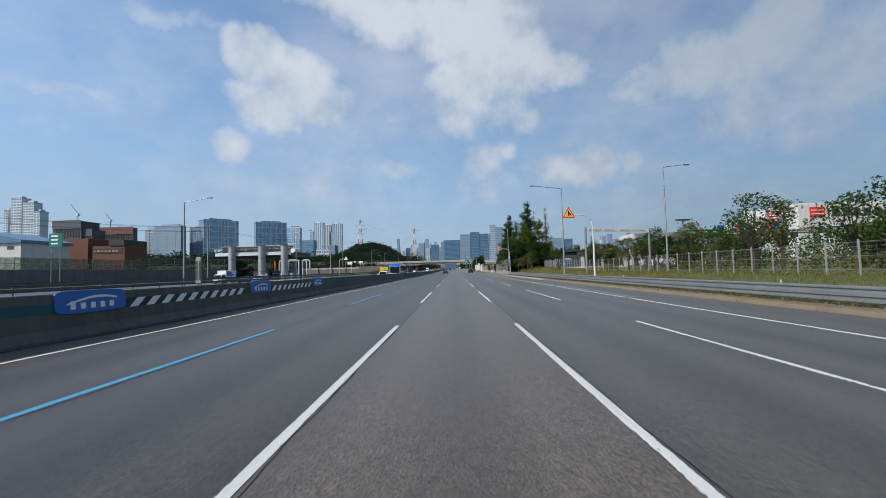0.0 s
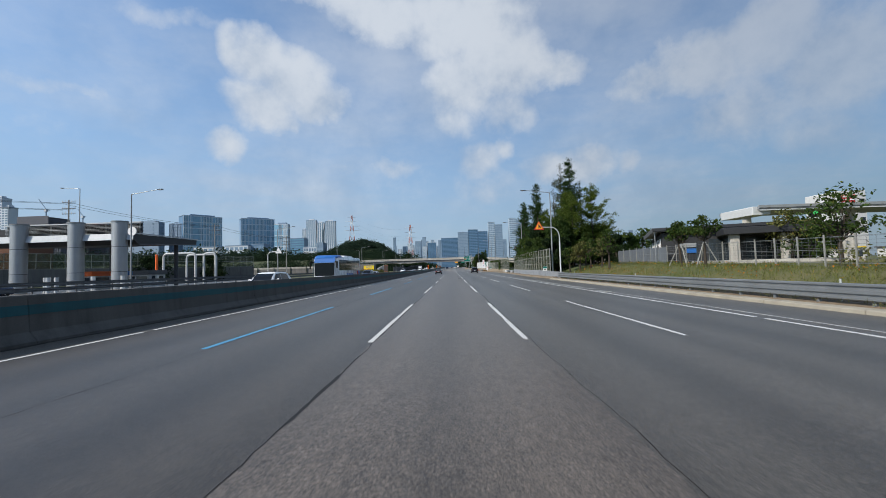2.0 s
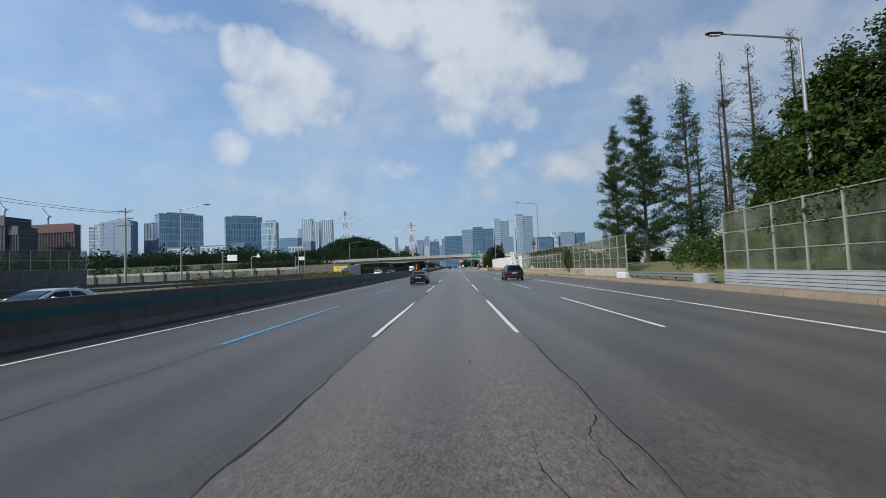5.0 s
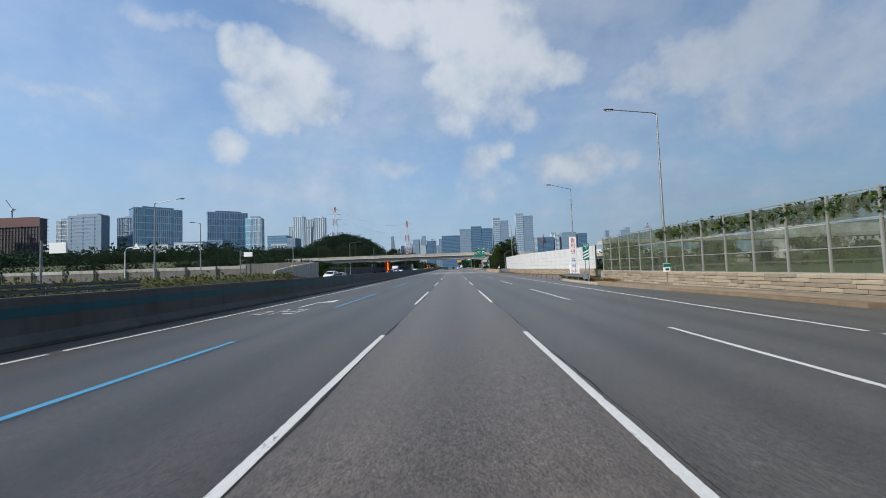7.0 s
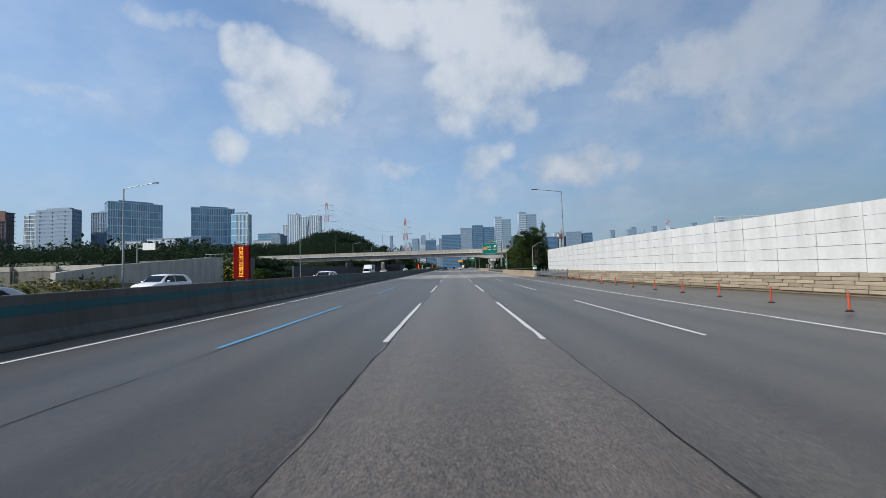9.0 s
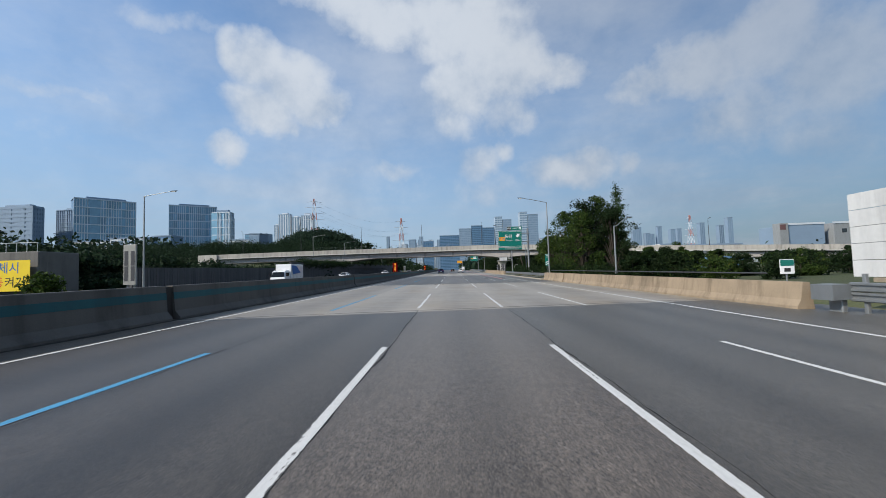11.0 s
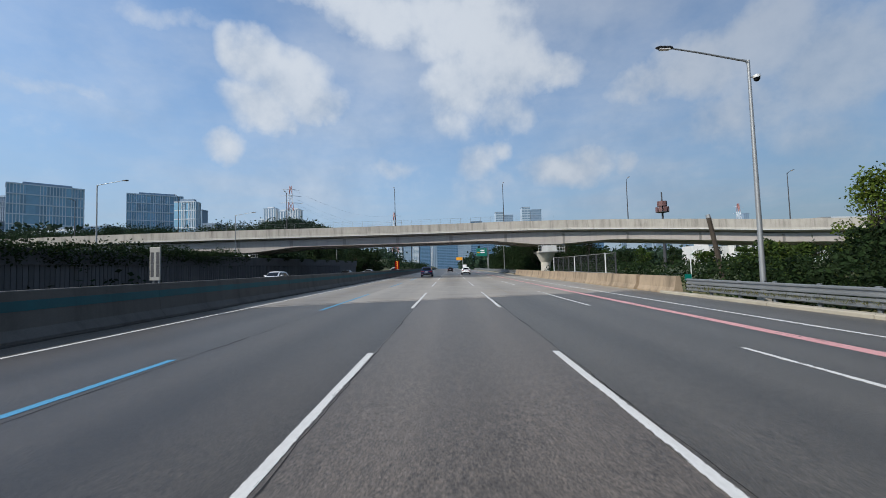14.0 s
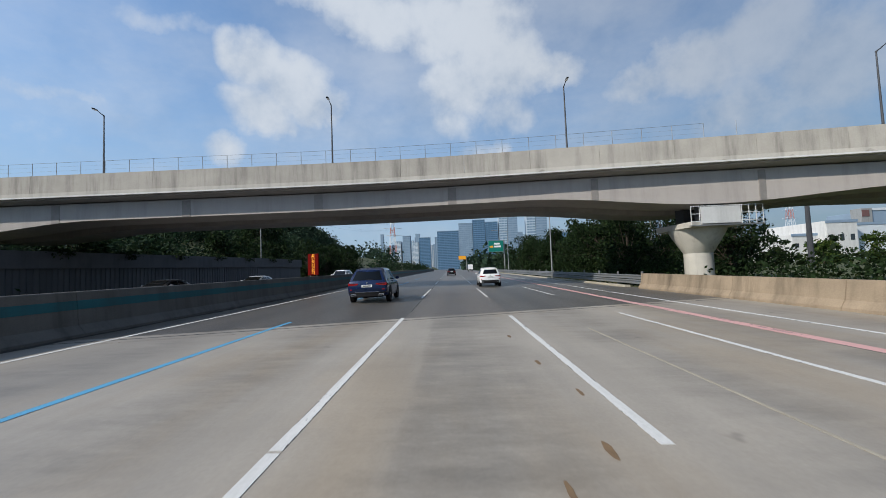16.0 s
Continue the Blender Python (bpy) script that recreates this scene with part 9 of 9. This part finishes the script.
    if kind != "sedan":
        zs = top - 0.05
        ys = tail_y + slope(tail_y, zs)
        wide = half(tail_y, zs) * 0.93
        part("spoiler", Shape().rings([[(k * wide, ys - 0.12 + 0.05 * k * k, zs - 0.01), (k * wide, ys + 0.22, zs + 0.02), (k * wide, ys + 0.22, zs + 0.055), (k * wide, ys - 0.10 + 0.05 * k * k, zs + 0.022)] for k in (-1.0, -0.6, 0.0, 0.6, 1.0)]), paint, c, smooth=True)
        for side in (-1, 1):
            part("roof_rail", Shape().tube([(side * W * 0.60, -1.55, H - 0.035), (side * W * 0.60, -1.4, H + 0.022), (side * W * 0.60, -0.1, H + 0.035), (side * W * 0.60, 0.12, H - 0.02)], 0.016, 6), "trim", c)
        part("wiper", Shape().tube([(-0.02, back(0, belt + 0.07) - 0.025, belt + 0.07), (0.32, back(0.3, belt + 0.09) - 0.025, belt + 0.09)], 0.012, 5), "black", c)
    part("aerial_fin", Shape().slab([(-1.45, H - 0.03), (-1.22, H - 0.03), (-1.42, H + 0.06)], -0.018, 0.018, "x"), paint, c)
    return c


car(-2.5, 418.0, "dark metallic blue sport utility vehicle driving ahead", "car_blue", "suv")
car(4.9, 431.6, "white hatchback with dark rear window", "car_white", "hatch")
car(-2.0, 169.5, "black sedan in the next lane", "car_black", "sedan")
car(1.7, 484.0, "black small sport utility vehicle far ahead", "car_black", "hatch")
car(8.6, 171.0, "black people carrier ahead", "car_black", "suv")
for x, y, paint, kind, label in ((-12.2, 79.0, "car_white", "suv", "white sport utility vehicle in the oncoming lane"), (-15.6, 140.0, "car_silver", "sedan", "silver sedan in the oncoming lane"), (-15.2, 131.0, "car_navy", "suv", "navy sport utility vehicle in the oncoming lane"), (-22.4, 252.0, "car_white", "suv", "white people carrier in the oncoming lane"), (-12.0, 262.0, "car_white", "hatch", "white hatchback in the oncoming lane"), (-15.2, 232.0, "car_silver", "sedan", "silver sedan in the oncoming lane"), (-18.8, 392.0, "car_white", "hatch", "white hatchback near the bridge"), (-15.8, 432.0, "car_silver", "sedan", "silver sedan beneath the bridge"), (-12.4, 448.0, "car_white", "suv", "white sport utility vehicle beyond the bridge"), (-18.6, 424.0, "car_black", "sedan", "dark sedan beyond the slatted wall"), (-22.0, 357.0, "car_white", "sedan", "white sedan by the slatted wall")):
    car(x, y, label, paint, kind, 180, "oncoming cars")


def coach(x, y, turn):
    b = thing("coach", "white intercity coach with blue roof front and red blue stripes", "bus", x, y, None, turn)
    rings = []
    for yy, k, zt in ((-5.9, 0.94, 3.25), (-5.75, 1.0, 3.35), (4.9, 1.0, 3.35), (5.7, 0.97, 3.2), (5.95, 0.88, 2.6), (6.0, 0.86, 0.9)):
        w = 1.25 * k
        rings.append([(-w, yy, 0.4), (w, yy, 0.4), (w, yy, zt - 0.18), (w * 0.9, yy, zt), (-w * 0.9, yy, zt), (-w, yy, zt - 0.18)])
    part("body", Shape().rings(rings), "car_white", b, smooth=True)
    for side in (-1, 1):
        for i in range(6):
            y0 = -5.4 + 1.68 * i
            part("side_window", Shape().box(min(side * 1.245, side * 1.265), max(side * 1.245, side * 1.265), y0, y0 + 1.64, 1.75, 2.95), "car_glass", b)
        part("stripe", Shape().box(min(side * 1.25, side * 1.268), max(side * 1.25, side * 1.268), -5.6, 5.2, 0.62, 0.76), "red", b)
        for k, key in ((0, "red"), (1, "blue")):
            part("diagonal_stripe", Shape().slab([(-5.85 + 0.75 * (1 - k), 0.6), (-5.1 + 0.75 * (1 - k), 0.6), (-4.5 + 0.75 * (1 - k), 1.7), (-5.25 + 0.75 * (1 - k), 1.7)], side * 1.25, side * 1.27, "x"), key, b)
        for i in range(4):
            part("text_bar", Shape().box(min(side * 1.25, side * 1.266), max(side * 1.25, side * 1.266), -1.8 + 0.9 * i, -1.3 + 0.9 * i, 1.05, 1.4), "blue", b)
        for yy in (-3.6, 3.6):
            part("wheel_arch", Shape().disc((side * 1.235, yy, 0.5), 0.58, -0.1 * side, 0.02 * side, 24, "x"), "trim", b)
            wheel(b, side * 1.262, yy, 0.5, 0.3)
        part("mirror", Shape().tube([(side * 1.15, 5.7, 2.7), (side * 1.45, 6.25, 2.7), (side * 1.45, 6.3, 2.0)], 0.09, 6), "trim", b)
    part("roof_front", Shape().rings([[(-w, yy, z - 0.3), (w, yy, z - 0.3), (w, yy, z - 0.12), (w * 0.86, yy, z), (-w * 0.86, yy, z), (-w, yy, z - 0.12)] for w, yy, z in ((1.1, 2.6, 3.37), (1.22, 3.4, 3.46), (1.25, 5.0, 3.46), (1.2, 5.55, 3.34), (1.08, 5.78, 3.18))]), "blue", b, "blue roof fairing", smooth=True)
    part("brow", Shape().add([(-1.15, 5.74, 3.18), (1.15, 5.74, 3.18), (1.1, 5.98, 2.62), (-1.1, 5.98, 2.62), (-1.1, 5.66, 3.18), (1.1, 5.66, 3.18), (1.05, 5.9, 2.62), (-1.05, 5.9, 2.62)], [(0, 1, 2, 3), (7, 6, 5, 4), (0, 4, 5, 1), (1, 5, 6, 2), (2, 6, 7, 3), (3, 7, 4, 0)]), "blue", b)
    part("windscreen", Shape().add([(-1.08, 5.99, 2.58), (1.08, 5.99, 2.58), (1.05, 6.03, 1.2), (-1.05, 6.03, 1.2), (-1.08, 5.9, 2.58), (1.08, 5.9, 2.58), (1.05, 5.94, 1.2), (-1.05, 5.94, 1.2)], [(0, 1, 2, 3), (7, 6, 5, 4), (0, 4, 5, 1), (1, 5, 6, 2), (2, 6, 7, 3), (3, 7, 4, 0)]), "car_glass", b)
    part("roof_unit", Shape().box(-0.8, 0.8, -3.5, 0.5, 3.34, 3.55, 0.06), "car_white", b)
    return b


coach(-11.9, 98.0, 180)


def box_truck(x, y, turn):
    t = thing("box_truck", "small white box truck with a blue flash on its body", "truck", x, y, None, turn)
    part("cargo_box", Shape().box(-0.95, 0.95, -2.9, 1.1, 0.85, 2.75, 0.04), "car_white", t)
    part("flash", Shape().slab([(-2.0, 1.7), (0.6, 1.5), (1.0, 2.6), (-0.6, 2.55)], 0.952, 0.965, "x"), "blue", t)
    part("flash", Shape().slab([(-2.0, 1.7), (0.6, 1.5), (1.0, 2.6), (-0.6, 2.55)], -0.965, -0.952, "x"), "blue", t)
    rings = []
    for yy, zt in ((1.2, 1.98), (2.0, 2.0), (2.45, 1.85), (2.8, 1.2), (2.86, 0.5)):
        rings.append([(-0.82, yy, 0.42), (0.82, yy, 0.42), (0.84, yy, min(zt, 1.2)), (0.74, yy, zt), (-0.74, yy, zt), (-0.84, yy, min(zt, 1.2))])
    cab = part("cab", Shape().rings(rings), "car_white", t, smooth=True)
    part("windscreen", Shape().add([(-0.68, 2.50, 1.80), (0.68, 2.50, 1.80), (0.76, 2.80, 1.22), (-0.76, 2.80, 1.22), (-0.68, 2.46, 1.80), (0.68, 2.46, 1.80), (0.76, 2.76, 1.22), (-0.76, 2.76, 1.22)], [(0, 1, 2, 3), (7, 6, 5, 4), (0, 4, 5, 1), (1, 5, 6, 2), (2, 6, 7, 3), (3, 7, 4, 0)]), "car_glass", cab)
    for side in (-1, 1):
        part("side_window", Shape().box(min(side * 0.79, side * 0.83), max(side * 0.79, side * 0.83), 1.45, 2.35, 1.22, 1.72), "car_glass", cab)
        part("mirror", Shape().box(min(side * 0.9, side * 1.08), max(side * 0.9, side * 1.08), 2.45, 2.55, 1.3, 1.6), "trim", t)
        for yy in (-1.7, 2.0):
            wheel(t, side * 0.86, yy, 0.36, 0.2)
    part("chassis", Shape().box(-0.4, 0.4, -2.8, 2.6, 0.42, 0.85), "trim", t)
    return t


box_truck(-18.9, 317.8, 180)
box_truck(9.2, 560.0, 0)
box_truck(-47.0, 84.0, 180)
car(-43.2, 86.0, "navy sedan on the toll plaza", "car_navy", "sedan", 180, "plaza cars")
car(-36.5, 78.0, "silver hatchback on the toll plaza", "car_silver", "hatch", 180, "plaza cars")
